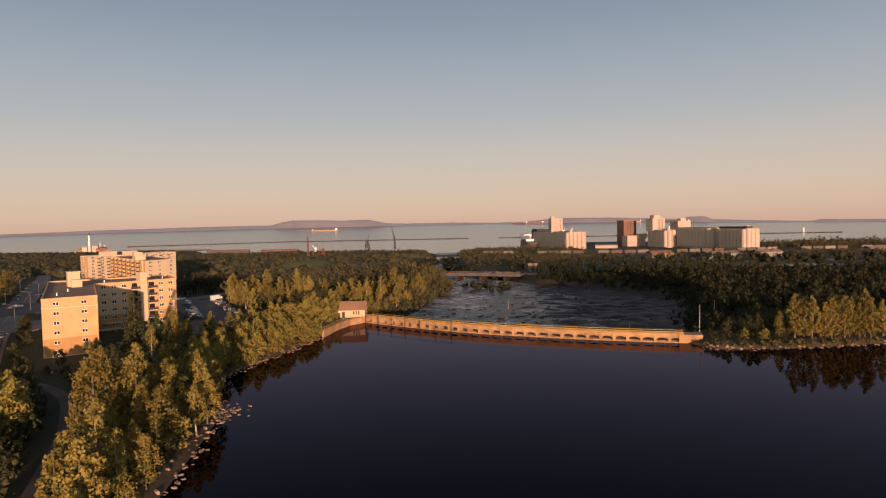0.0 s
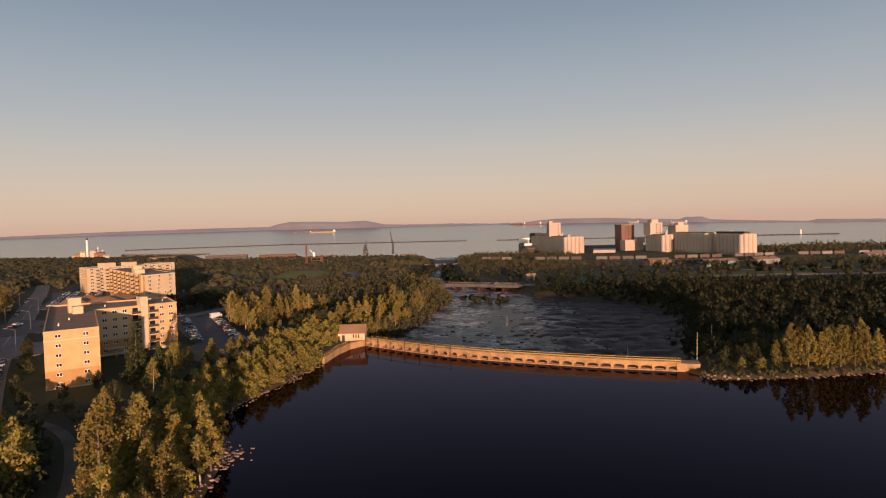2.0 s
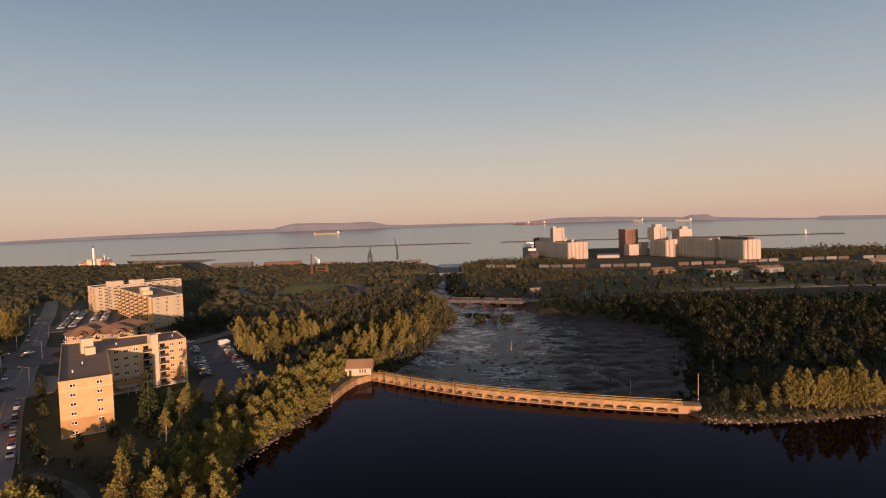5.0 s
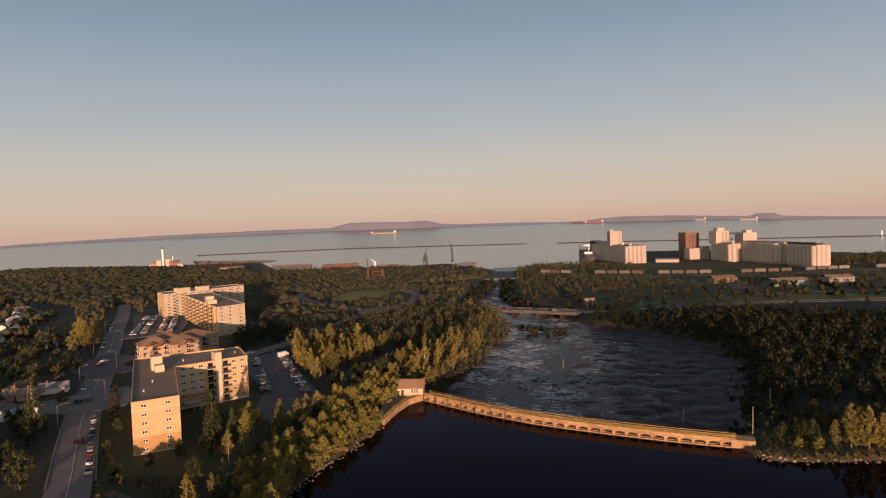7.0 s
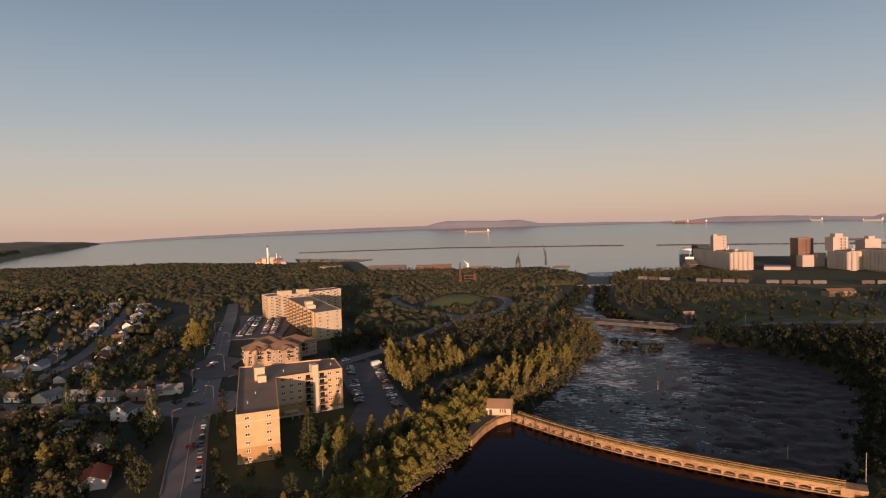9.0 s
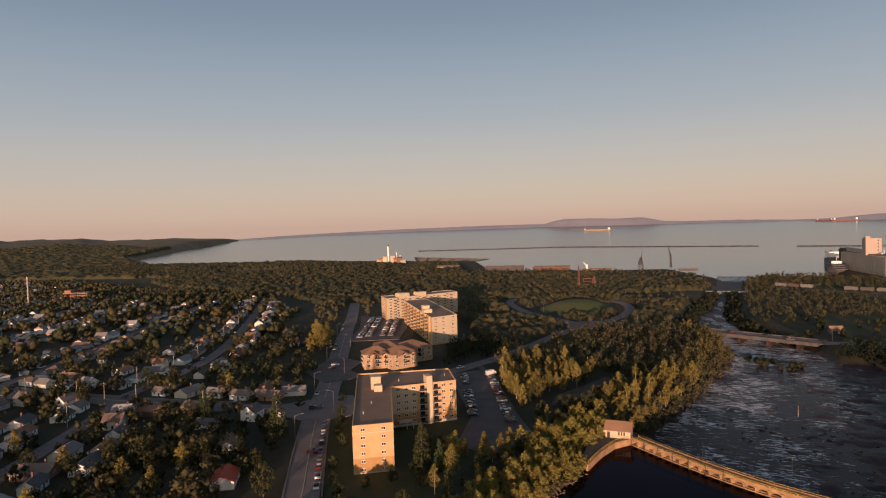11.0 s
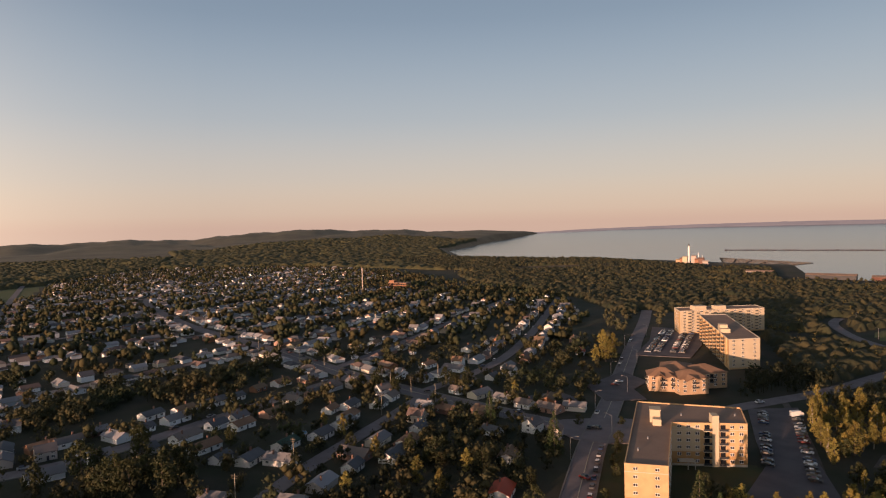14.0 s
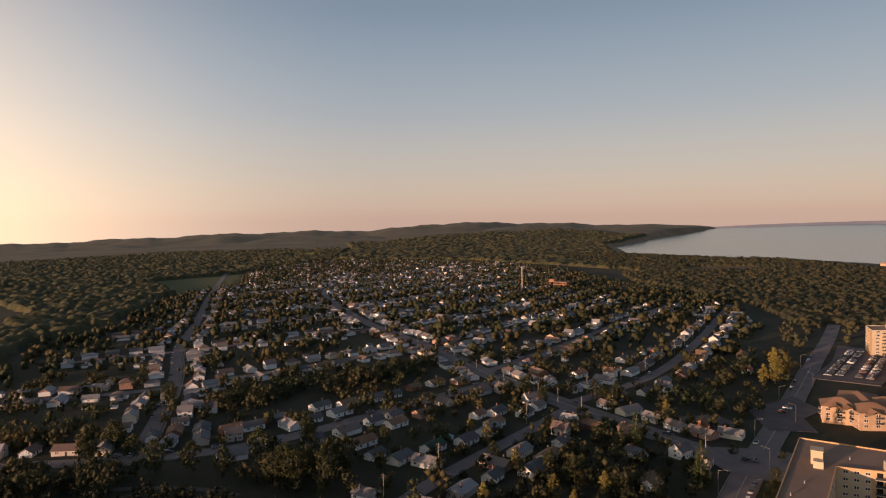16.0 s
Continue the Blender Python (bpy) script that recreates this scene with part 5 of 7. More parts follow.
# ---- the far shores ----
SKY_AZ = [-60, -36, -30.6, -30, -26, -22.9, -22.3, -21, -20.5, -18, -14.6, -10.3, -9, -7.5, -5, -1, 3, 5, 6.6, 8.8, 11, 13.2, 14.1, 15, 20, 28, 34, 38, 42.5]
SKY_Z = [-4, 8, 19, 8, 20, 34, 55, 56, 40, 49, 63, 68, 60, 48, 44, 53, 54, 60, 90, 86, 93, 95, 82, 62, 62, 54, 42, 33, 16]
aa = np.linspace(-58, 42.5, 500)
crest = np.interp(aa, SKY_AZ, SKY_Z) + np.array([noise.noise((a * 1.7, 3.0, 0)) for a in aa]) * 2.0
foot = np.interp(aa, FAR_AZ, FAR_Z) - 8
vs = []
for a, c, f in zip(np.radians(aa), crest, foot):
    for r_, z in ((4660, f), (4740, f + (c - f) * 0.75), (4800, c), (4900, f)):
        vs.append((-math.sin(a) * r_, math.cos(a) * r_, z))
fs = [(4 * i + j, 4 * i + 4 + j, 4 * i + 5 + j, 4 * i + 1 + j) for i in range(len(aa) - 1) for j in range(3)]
# haze over the far shore comes from its pale colour and glow
solo("backdrop_far_shore", Shape().add(vs, fs), haze_glow_backdrop("hazy_far_shore", (0.10, 0.085, 0.08), (0.165, 0.125, 0.125)), "hazy far shore with a long flat-topped headland", "backdrop", kind="structure")

# ---- houses ----
TOWN = [(-168, 70), (-225, 40), (-262, 15), (-290, -30), (-330, -100), (-460, -112), (-640, -88), (-740, -30), (-900, 10), (-1020, 30), (-1180, 150), (-1450, 210), (-1600, 330), (-1750, 480), (-1500, 760), (-1150, 820), (-860, 740),
        (-640, 690), (-540, 660), (-470, 590), (-392, 520), (-330, 430), (-250, 340), (-190, 262), (-168, 226), (-150, 192), (-128, 150), (-128, 120)]
NOBUILD = FIELD
wall_me, roof_me = {}, {}
M["siding"] = island_colours("house_siding", HOUSE_WALLS, object_random=True)
M["shingles"] = island_colours("house_shingles", HOUSE_ROOFS, 0.9, object_random=True)
M["red_tin"] = surface("bright_red_roof", (0.50, 0.085, 0.035), 0.6, 0.12)
M["grey_shingle"] = surface("grey_shingle", (0.135, 0.140, 0.150), 0.9, 0.2)
M["green_shingle"] = surface("green_shingle", (0.05, 0.09, 0.07), 0.9, 0.2)
M["tan_shingle"] = surface("tan_shingle", (0.25, 0.17, 0.11), 0.9, 0.2)
M["orange_brick"] = surface("orange_brick", (0.34, 0.17, 0.10), 0.9, 0.2)
PLANS = [(11, 8.0, 3.0, 2.2), (13, 8.5, 3.0, 2.0), (9, 8.0, 4.6, 2.8), (15, 9.0, 3.0, 2.2), (10, 7.0, 2.8, 2.0)]
HOUSE = {}
door_me = Shape().box(0, 0, 0, 1.0, 0.12, 2.1).box(0, -0.5, -0.1, 1.6, 1.0, 0.12).mesh("door", [M["dark"]])
chim_me = Shape().box(0, 0, 0, 0.7, 0.7, 2.2).box(0, 0, 2.2, 0.85, 0.85, 0.15).mesh("chimney", [M["redbrick"]])
for k, (w, d, h, rise) in enumerate(PLANS):
    s = Shape().box(0, 0, -1.2, w, d, h + 1.2)
    s.add([(x, y, z) for x in (-w / 2, w / 2) for y, z in ((-d / 2, h), (d / 2, h), (0, h + rise - 0.15))], [(0, 2, 1), (3, 4, 5)])
    HOUSE[k] = s, Shape().gable(0, 0, h + 0.12, w, d, rise, 0, 0.5)
hw_f, hw_g = window_mesh(1.5, 1.15)
HOUSES = []


def house(x, y, turn, k, wall=None, roof=None, label="", scale=0.82):
    w, d, h, rise = PLANS[k]
    key = (k, wall, roof)
    if key not in wall_me:
        wall_me[key] = HOUSE[k][0].mesh("wall", [M[wall or "siding"]])
        roof_me[key] = HOUSE[k][1].mesh("roof", [M[roof or "shingles"]])
    ho = thing("house", x, y, gz(x, y) + 0.15, turn, label or "small suburban house with pitched shingle roof among trees", "house", "houses of the town")
    part("wall", wall_me[key], [], ho)
    part("roof", roof_me[key], [], ho)
    spots = [(-w * 0.3, -d / 2, 0), (w * 0.3, -d / 2, 0), (w * 0.32, d / 2, 180), (w / 2, 0, 90)]
    for px, py, a in spots:
        for z in ([1.0, 3.3] if h > 4 else [1.1]):
            fr = new("window", hw_f)
            fr.parent = ho
            fr.matrix_local = pose(px, py, z, 0, 0, a) @ pose(0, -0.03, 0)
            pn = new("pane", hw_g)
            pn.parent = fr
    dr = new("door", door_me)
    dr.parent = ho
    dr.matrix_local = pose(0.4, -d / 2 - 0.05, 0.1)
    ch = new("chimney", chim_me)
    ch.parent = ho
    ch.matrix_local = pose(w * 0.22, d * 0.16, h + rise * 0.5)
    ho.scale = (scale,) * 3
    HOUSES.append((x, y))
    return ho


def heading_of(x, y):
    """Heading of the nearest street."""
    best = None
    for _, line, _ in ROADS:
        for a, b in zip(line, line[1:]):
            d_ = float(near_line(np.array([x]), np.array([y]), [a, b])[0])
            if best is None or d_ < best[0]:
                best = d_, math.degrees(math.atan2(b[1] - a[1], b[0] - a[0]))
    return best[1]


# houses near the lake street
BY_STREET = [(-178, 204, 2, "white", "grey_shingle", "white house with dark grey roof beside the street"), (-160, 171, 1, "white", "tan_shingle", "low pale house with tan roof"),
             (-138, 145, 1, "white", "red_tin", "pale house with a bright red roof"), (-191, 139, 3, "white", "grey_shingle", "wide pale house with grey hipped roof"),
             (-200, 152, 1, "white", "shingle_brown", "white house with brown roof"), (-213, 168, 4, "white", None, "white garage beside a house"), (-226, 196, 1, "redbrick", "shingle_brown", "red-brown house with brown roof"),
             (-212, 207, 1, None, "tan_shingle", "low house with tan roof at the corner"), (-187, 188, 4, None, "grey_shingle", "low dark house between spruces"), (-192, 121, 4, "white", "grey_shingle", "small white house with grey roof"),
             (-205, 246, 1, "orange_brick", "tan_shingle", "orange brick house with tan roof at the corner")]
# both sides of the long street by the park
BY_PARK = [(-309, 2, 4, "white", "grey_shingle", ""), (-313, 12, 1, "redbrick", "shingle_brown", "brown bungalow with brown roof"), (-310, 24, 3, "white", "grey_shingle", "wide white bungalow with grey roof"),
           (-304, 37, 1, "orange_brick", "shingle_brown", ""), (-304, 47, 1, "white", "grey_shingle", ""), (-347, 31, 2, "white", None, "white gabled house behind the street"), (-379, 11, 2, "white", None, "tall pale house in a back garden"),
           (-312, 60, 4, "redbrick", None, ""), (-323, 86, 1, "white", "grey_shingle", "white bungalow with dark roof"), (-321, 101, 1, None, "tan_shingle", ""), (-325, 118, 3, "white", "grey_shingle", "wide white bungalow with grey roof"),
           (-328, 131, 4, "white", "grey_shingle", ""), (-338, 148, 4, "orange_brick", "tan_shingle", "small house with sunlit orange roof"), (-342, 164, 1, "white", "shingle_brown", ""), (-348, 192, 3, "white", "grey_shingle", "long low grey building"),
           (-254, 88, 3, "white", "shingle_brown", "long house with dark brown roof"), (-236, 88, 4, "white", "grey_shingle", ""), (-227, 96, 1, None, "grey_shingle", "house with a wide grey roof"), (-274, 112, 1, None, "shingle_brown", "bungalow with reddish brown roof"),
           (-283, 131, 1, None, "tan_shingle", ""), (-268, 155, 4, "white", "shingle_brown", ""), (-233, 114, 1, "white", "green_shingle", "small house with green roof"), (-251, 155, 1, "white", "shingle_brown", "white house with a dark brown roof"),
           (-268, 166, 1, "white", "grey_shingle", ""), (-279, 194, 2, "white", "grey_shingle", "white gabled house with grey roof")]
# north of the crossing street
BY_CROSS = [(-336, 237, 3, "orange_brick", "roofing", "flat sunlit corner shop"), (-397, 233, 3, "render", "tan_shingle", "long low sunlit bungalow"), (-417, 262, 1, "render", "tan_shingle", ""), (-413, 278, 1, "white", "tan_shingle", ""),
            (-452, 228, 1, "render", "tan_shingle", ""), (-533, 190, 3, "orange_brick", "roofing", "long sunlit orange building"), (-530, 240, 3, "orange_brick", "roofing", "orange brick two-storey building"),
            (-319, 257, 1, "white", "shingle_brown", ""), (-309, 275, 2, "white", "shingle_brown", "tall white gabled house"), (-288, 231, 4, "white", None, ""), (-264, 263, 4, "white", "grey_shingle", ""),
            (-265, 279, 2, "white", "grey_shingle", "white two-storey house with grey roof"), (-312, 357, 2, "white", "tan_shingle", "tall sunlit white house"), (-322, 370, 2, "white", "tan_shingle", "tall sunlit white house behind another"),
            (-276, 362, 4, None, "red_tin", "small house with orange-red roof"), (-284, 313, 1, None, "shingle_brown", ""), (-342, 314, 3, "white", "grey_shingle", ""), (-352, 355, 1, "orange_brick", "tan_shingle", ""),
            (-310, 398, 1, None, "tan_shingle", ""), (-442, 322, 1, "render", "shingle_brown", ""), (-418, 355, 1, "render", "tan_shingle", "")]
for x, y, k, wl_, rf, lab in BY_STREET + BY_PARK + BY_CROSS:
    house(x, y, heading_of(x, y) + (90 if k == 2 else 0), k, wl_, rf, lab)
# the rest of the town, in rows along the streets
rng = random.Random(7)


def lots(line, width, gap=15.0, back=9.5):
    """House sites along both sides of a street: plan point and heading, fronts to the street."""
    p = smooth_line(line, 1.0)
    out = []
    for side in (-1, 1):
        k = 8 + rng.random() * 4
        while k < len(p) - 4:
            i = int(k)
            d = p[min(i + 3, len(p) - 1)] - p[max(i - 3, 0)]
            d /= max(1e-6, math.hypot(*d))
            o = side * (width / 2 + back + rng.uniform(-1.5, 2.0))
            out.append((p[i, 0] - d[1] * o, p[i, 1] + d[0] * o, math.degrees(math.atan2(d[1], d[0])) + (0 if side > 0 else 180)))
            k += gap + rng.uniform(-1.5, 3.5)
    return out


cand = np.array([c for _, line, w in ROADS for c in lots(line, w)])
keep = (inside(cand[:, 0], cand[:, 1], TOWN) < -6) & (inside(cand[:, 0], cand[:, 1], NOBUILD) > 8)
for _, line, w in ROADS:
    keep &= near_line(cand[:, 0], cand[:, 1], line) > w / 2 + 6.5
for px, py in ((-210, 252), (-170, 110), (-214, 78)):
    keep &= np.hypot(cand[:, 0] - px, cand[:, 1] - py) > 14
# the far end of the town lies scattered among trees
wild = np.array([(x, y, 360 * rng.random()) for x, y in ((rng.uniform(-1750, -1000), rng.uniform(150, 820)) for _ in range(700)) if 1080 < math.hypot(x, y) < 1780])
cand = np.concatenate([cand[keep], wild[(inside(wild[:, 0], wild[:, 1], TOWN) < -6) & (inside(wild[:, 0], wild[:, 1], NOBUILD) > 20)]])
far_walls, far_roofs = Shape(), Shape()
n_near = 0
for x, y, way_ in sorted(cand.tolist(), key=lambda p: math.hypot(p[0], p[1])):
    if HOUSES and min(math.hypot(x - a, y - b) for a, b in HOUSES) < 11.5:
        continue
    turn = way_ + (90 if rng.random() < 0.3 else 0) + rng.uniform(-2, 2)
    k = rng.choice([0, 0, 1, 1, 2, 3, 4])
    if n_near < 50:
        house(x, y, turn, k)
        n_near += 1
    else:
        w, d, h, rise = [v * 0.86 for v in PLANS[k]]
        z = gz(x, y) + 0.1
        far_walls.box(x, y, z - 1, w, d, h + 1, turn)
        if rng.random() < 0.3:
            far_roofs.hip(x, y, z + h, w, d, rise, turn, 0.5)
        else:
            far_roofs.gable(x, y, z + h, w, d, rise, turn, 0.5)
            c_, s_ = math.cos(radians(turn)), math.sin(radians(turn))
            far_walls.add([(x + c_ * px - s_ * py, y + s_ * px + c_ * py, pz) for px in (-w / 2, w / 2) for py, pz in ((-d / 2, z + h), (d / 2, z + h), (0, z + h + rise - 0.1))], [(0, 2, 1), (3, 4, 5)])
        if rng.random() < 0.6:
            a = radians(turn)
            ox, oy = rng.uniform(-6, 6), rng.uniform(11, 17)
            gx_, gy_ = x + ox * math.cos(a) - oy * math.sin(a), y + ox * math.sin(a) + oy * math.cos(a)
            far_walls.box(gx_, gy_, z - 1, 4.2, 3.8, 3.0, turn)
            far_roofs.gable(gx_, gy_, z + 2.0, 4.2, 3.8, 1.1, turn, 0.3)
        HOUSES.append((x, y))
solo("distant_house_walls", far_walls, M["house_wall"], "painted walls of many small distant suburban houses", "houses", kind="stuff")
solo("distant_house_roofs", far_roofs, M["house_roof"], "pitched shingle roofs of many small distant houses", "roofs", kind="stuff")
stp = thing("standpipe", -796, 512, gz(-796, 512), 0, "tall pale slender standpipe water tower above the houses", "water tower")
part("shaft", Shape().tube((0, 0, -1), (0, 0, 34), 0.85, 0.85, 14), M["silo"], stp)
part("tank_rim", Shape().tube((0, 0, 34), (0, 0, 37.5), 1.2, 1.2, 14), M["silo"], stp)
sch = thing("school", -816, 594, gz(-816, 594), 20, "orange brick school block with flat roof", "school")
part("wall", Shape().box(0, 0, -1, 34, 13, 10).box(-11, -2, 9, 9, 9, 4), M["orange_brick"], sch)
part("roof", Shape().box(0, 0, 9, 34.6, 13.6, 0.5), M["roofing"], sch)
for i in range(10):
    for z in (2, 6):
        part("window", Shape().box(-15 + i * 3.3, -6.55, z, 2.6, 0.15, 2.2), M["glass"], sch)
pool = thing("paddling_pool", -244, 126, gz(-244, 126), 0, "round blue garden pool on a lawn", "pool")
part("wall", Shape().tube((0, 0, 0), (0, 0, 1.2), 3.2, 3.2, 24), M["white"], pool)
part("water", Shape().tube((0, 0, 1.2), (0, 0, 1.22), 3.05, 3.05, 24), surface("blue_pool_water", (0.05, 0.22, 0.38), 0.1, 0.05, bump=0), pool, "blue pool water")

# ---- cars ----
M["car_paint"] = island_colours("car_paints", CAR_PAINTS, 0.35, object_random=True)
s = Shape()
prof = [(-2.2, 0.35), (-2.25, 0.75), (-2.1, 0.95), (-1.2, 1.0), (0.9, 0.98), (2.05, 0.86), (2.25, 0.62), (2.2, 0.35)]
vs = [(x, y, z) for y in (-0.88, 0.88) for x, z in prof]
n = len(prof)
s.add(vs, [tuple(range(n)), tuple(range(2 * n - 1, n - 1, -1))] + [(i, n + i, n + (i + 1) % n, (i + 1) % n) for i in range(n)])
car_body = s.mesh("body", [M["car_paint"]])
s = Shape()
cabin = [(-1.75, 0.98), (-1.2, 1.42), (0.25, 1.44), (1.0, 0.97)]
vs = [(x, y * (0.84 if z < 1.1 else 0.68), z) for y in (-1, 1) for x, z in cabin]
s.add(vs, [(0, 1, 2, 3), (7, 6, 5, 4), (0, 4, 5, 1), (2, 6, 7, 3)])
s.m = [0] * 4
car_glass = s.mesh("glasshouse", [M["glass"]])
car_roof = Shape().box(-0.48, 0, 1.41, 1.5, 1.36, 0.06).mesh("roof_panel", [M["car_paint"]])
wheel_me = Shape().tube((0, -0.1, 0), (0, 0.1, 0), 0.32, n=10).mesh("wheel", [M["dark"]])
CAR = thing("car", 0, 0, 0, 0, "parked passenger car seen from above", "car", "parked cars")
for nm, me_ in (("body", car_body), ("glasshouse", car_glass), ("roof_panel", car_roof)):
    part(nm, me_, [], CAR)
for px in (-1.35, 1.4):
    for py in (-0.82, 0.82):
        wo = part("wheel", wheel_me, [], CAR)
        wo.location = (px, py, 0.32)
spots = []
ax = np.array([46, -98]) / 108.3
for row, off, lo_, hi_ in ((0, -4, 10, 88), (1, 10, 4, 84)):
    k = lo_
    while k < hi_:
        if rng.random() < 0.7:
            p = np.array([-115, 309]) + ax * k + np.array([-ax[1], ax[0]]) * -off
            spots.append((p[0], p[1], math.degrees(math.atan2(ax[1], ax[0])) + 78 + (180 if rng.random() < 0.5 else 0)))
        k += 4.3
ax = np.array([-52, 113]) / 124.4
for off in (-10.5, -4.5, 6, 12, 22):
    k = 4
    while k < 108:
        if rng.random() < 0.74:
            p = np.array([-236, 398]) + ax * k + np.array([-ax[1], ax[0]]) * (off - 4)
            if inside(np.array([p[0]]), np.array([p[1]]), [(-246, 384), (-214, 402), (-232, 450), (-268, 512), (-304, 498), (-270, 440)])[0] < -1:
                spots.append((p[0], p[1], math.degrees(math.atan2(ax[1], ax[0])) + 90 + (180 if rng.random() < 0.5 else 0)))
        k += 3.9
ml = smooth_line(MAIN, 1.0)
for k in list(range(100, 165, 8)) + [190, 215, 330, 338, 352, 420, 428, 436, 450]:
    p, q = ml[k], ml[k + 1]
    t = math.atan2(q[1] - p[1], q[0] - p[0])
    o = -4.0 if k < 170 else 4.0
    spots.append((p[0] - o * math.sin(t), p[1] + o * math.cos(t), math.degrees(t)))
for line, o in ((LONG, 3.2), (INNER, -2.8), (NORTH2, 2.8), (LEFT, 3.2), (CROSS, -3.8), (NORTH, 2.6)):
    q = smooth_line(line, 1.0)
    for k in range(12, min(len(q) - 2, 330), 21):
        if rng.random() < 0.6:
            a, b = q[k], q[k + 1]
            t = math.atan2(b[1] - a[1], b[0] - a[0])
            spots.append((a[0] - o * math.sin(t), a[1] + o * math.cos(t), math.degrees(t)))
for x, y, t in ((-210, 250, 60), (-206, 254, 60), (-203, 300, 20), (-206, 308, 20), (6, 478.5, -25), (28, 474, 155), (40, 463, -25), (-128, 176, 0), (-132, 320, 60)):
    spots.append((x, y, t))
first = True
for x, y, t in spots:
    m = pose(x, y, gz(x, y) + 0.5 if -20 > x else gz(x, y) + 0.5, 0, 0, t)
    if -13 < x < 57 and 455 < y < 492:
        m = pose(x, y, BZ + 0.07, 0, 0, t)
    if first:
        CAR.matrix_world = m
        first = False
    else:
        copy_thing(CAR, m)
van = thing("cube_van", -110, 308, gz(-110, 308) + 0.4, 62, "white box van parked in the car park", "van")
part("box_body", Shape().box(-0.8, 0, 0.6, 4.6, 2.1, 2.3), M["white"], van)
part("cab", Shape().box(2.3, 0, 0.5, 1.7, 1.95, 1.5, taper=0.85), M["white"], van)
for px in (-2.2, 2.2):
    for py in (-0.95, 0.95):
        wo = part("wheel", wheel_me, [], van)
        wo.location = (px, py, 0.32)

# ---- street lamps and utility poles ----
lamp_pole = Shape().tube((0, 0, 0), (0, 0, 8.5), 0.12, 0.08).tube((0, 0, 8.5), (0, -2.6, 9.3), 0.07, 0.05)
lamp_head = Shape().box(0, -2.9, 9.2, 0.35, 0.9, 0.16)
for k, o in ((150, 6.2), (185, -6.2), (225, 6.2), (262, -6.2), (300, 6.2), (345, -6.2), (400, 6.2), (455, -6.2)):
    p, q = ml[k], ml[k + 1]
    t = math.atan2(q[1] - p[1], q[0] - p[0])
    x, y = p[0] - o * math.sin(t), p[1] + o * math.cos(t)
    lp = thing("street_lamp", x, y, gz(x, y), math.degrees(t) + (0 if o > 0 else 180), "tall grey street lamp with curved arm", "street lamp", "street lamps")
    part("pole", lamp_pole, M["metal"], lp)
    part("lamp_head", lamp_head, M["kerb"], lp)
for x, y in ((-18, 500), (64, 468), (-36, 494), (-64, 330), (100, 455), (-60, 500), (-150, 560), (-190, 640), (-96, 690)):
    lp = thing("street_lamp", x, y, gz(x, y), rng.uniform(0, 360), "tall grey street lamp by the road", "street lamp", "street lamps")
    part("pole", lamp_pole, M["metal"], lp)
    part("lamp_head", lamp_head, M["kerb"], lp)
pole_me = Shape().tube((0, 0, -1), (0, 0, 11), 0.16, 0.11)
arm_me = Shape().box(0, 0, 10.2, 2.4, 0.12, 0.14).box(0, 0, 9.4, 1.8, 0.12, 0.12)
for line, off in ((CROSS, 9.0), (NORTH2, 6.0), (INNER, 6.0)):
    q = smooth_line(line, 1.0)
    run = []
    for k in range(25, min(len(q) - 2, 420), 36):
        a, b = q[k], q[k + 1]
        t = math.atan2(b[1] - a[1], b[0] - a[0])
        x, y = a[0] - off * math.sin(t), a[1] + off * math.cos(t)
        up_ = thing("utility_pole", x, y, gz(x, y), math.degrees(t) + 90, "weathered wooden utility pole with crossarms", "utility pole", "utility poles")
        part("pole", pole_me, M["birch"], up_)
        part("crossarm", arm_me, M["bark"], up_)
        run.append((x, y, gz(x, y) + 10.2))
    w_ = Shape()
    for a, b in zip(run, run[1:]):
        for o in (-0.9, 0.9):
            mid = ((a[0] + b[0]) / 2 + o, (a[1] + b[1]) / 2, (a[2] + b[2]) / 2 - 0.7)
            w_.tube((a[0] + o, a[1], a[2]), mid, 0.025, n=3).tube(mid, (b[0] + o, b[1], b[2]), 0.025, n=3)
    solo("power_line", w_, M["dark"], "thin dark power lines between utility poles", "cable")
for x, y, h in ((-5, 232, 7), (22, 228, 7), (62, 214, 6), (88, 208, 6), (30, 300, 5), (72, 180, 8)):
    mk = thing("river_post", x, y, gz(x, y), 0, "pale thin post standing in the river bed", "post", "river posts")
    part("shaft", Shape().tube((0, 0, -1), (0.15, 0, h), 0.13, 0.09), M["birch"], mk)

# ---- trees ----
rs = np.random.RandomState(5)


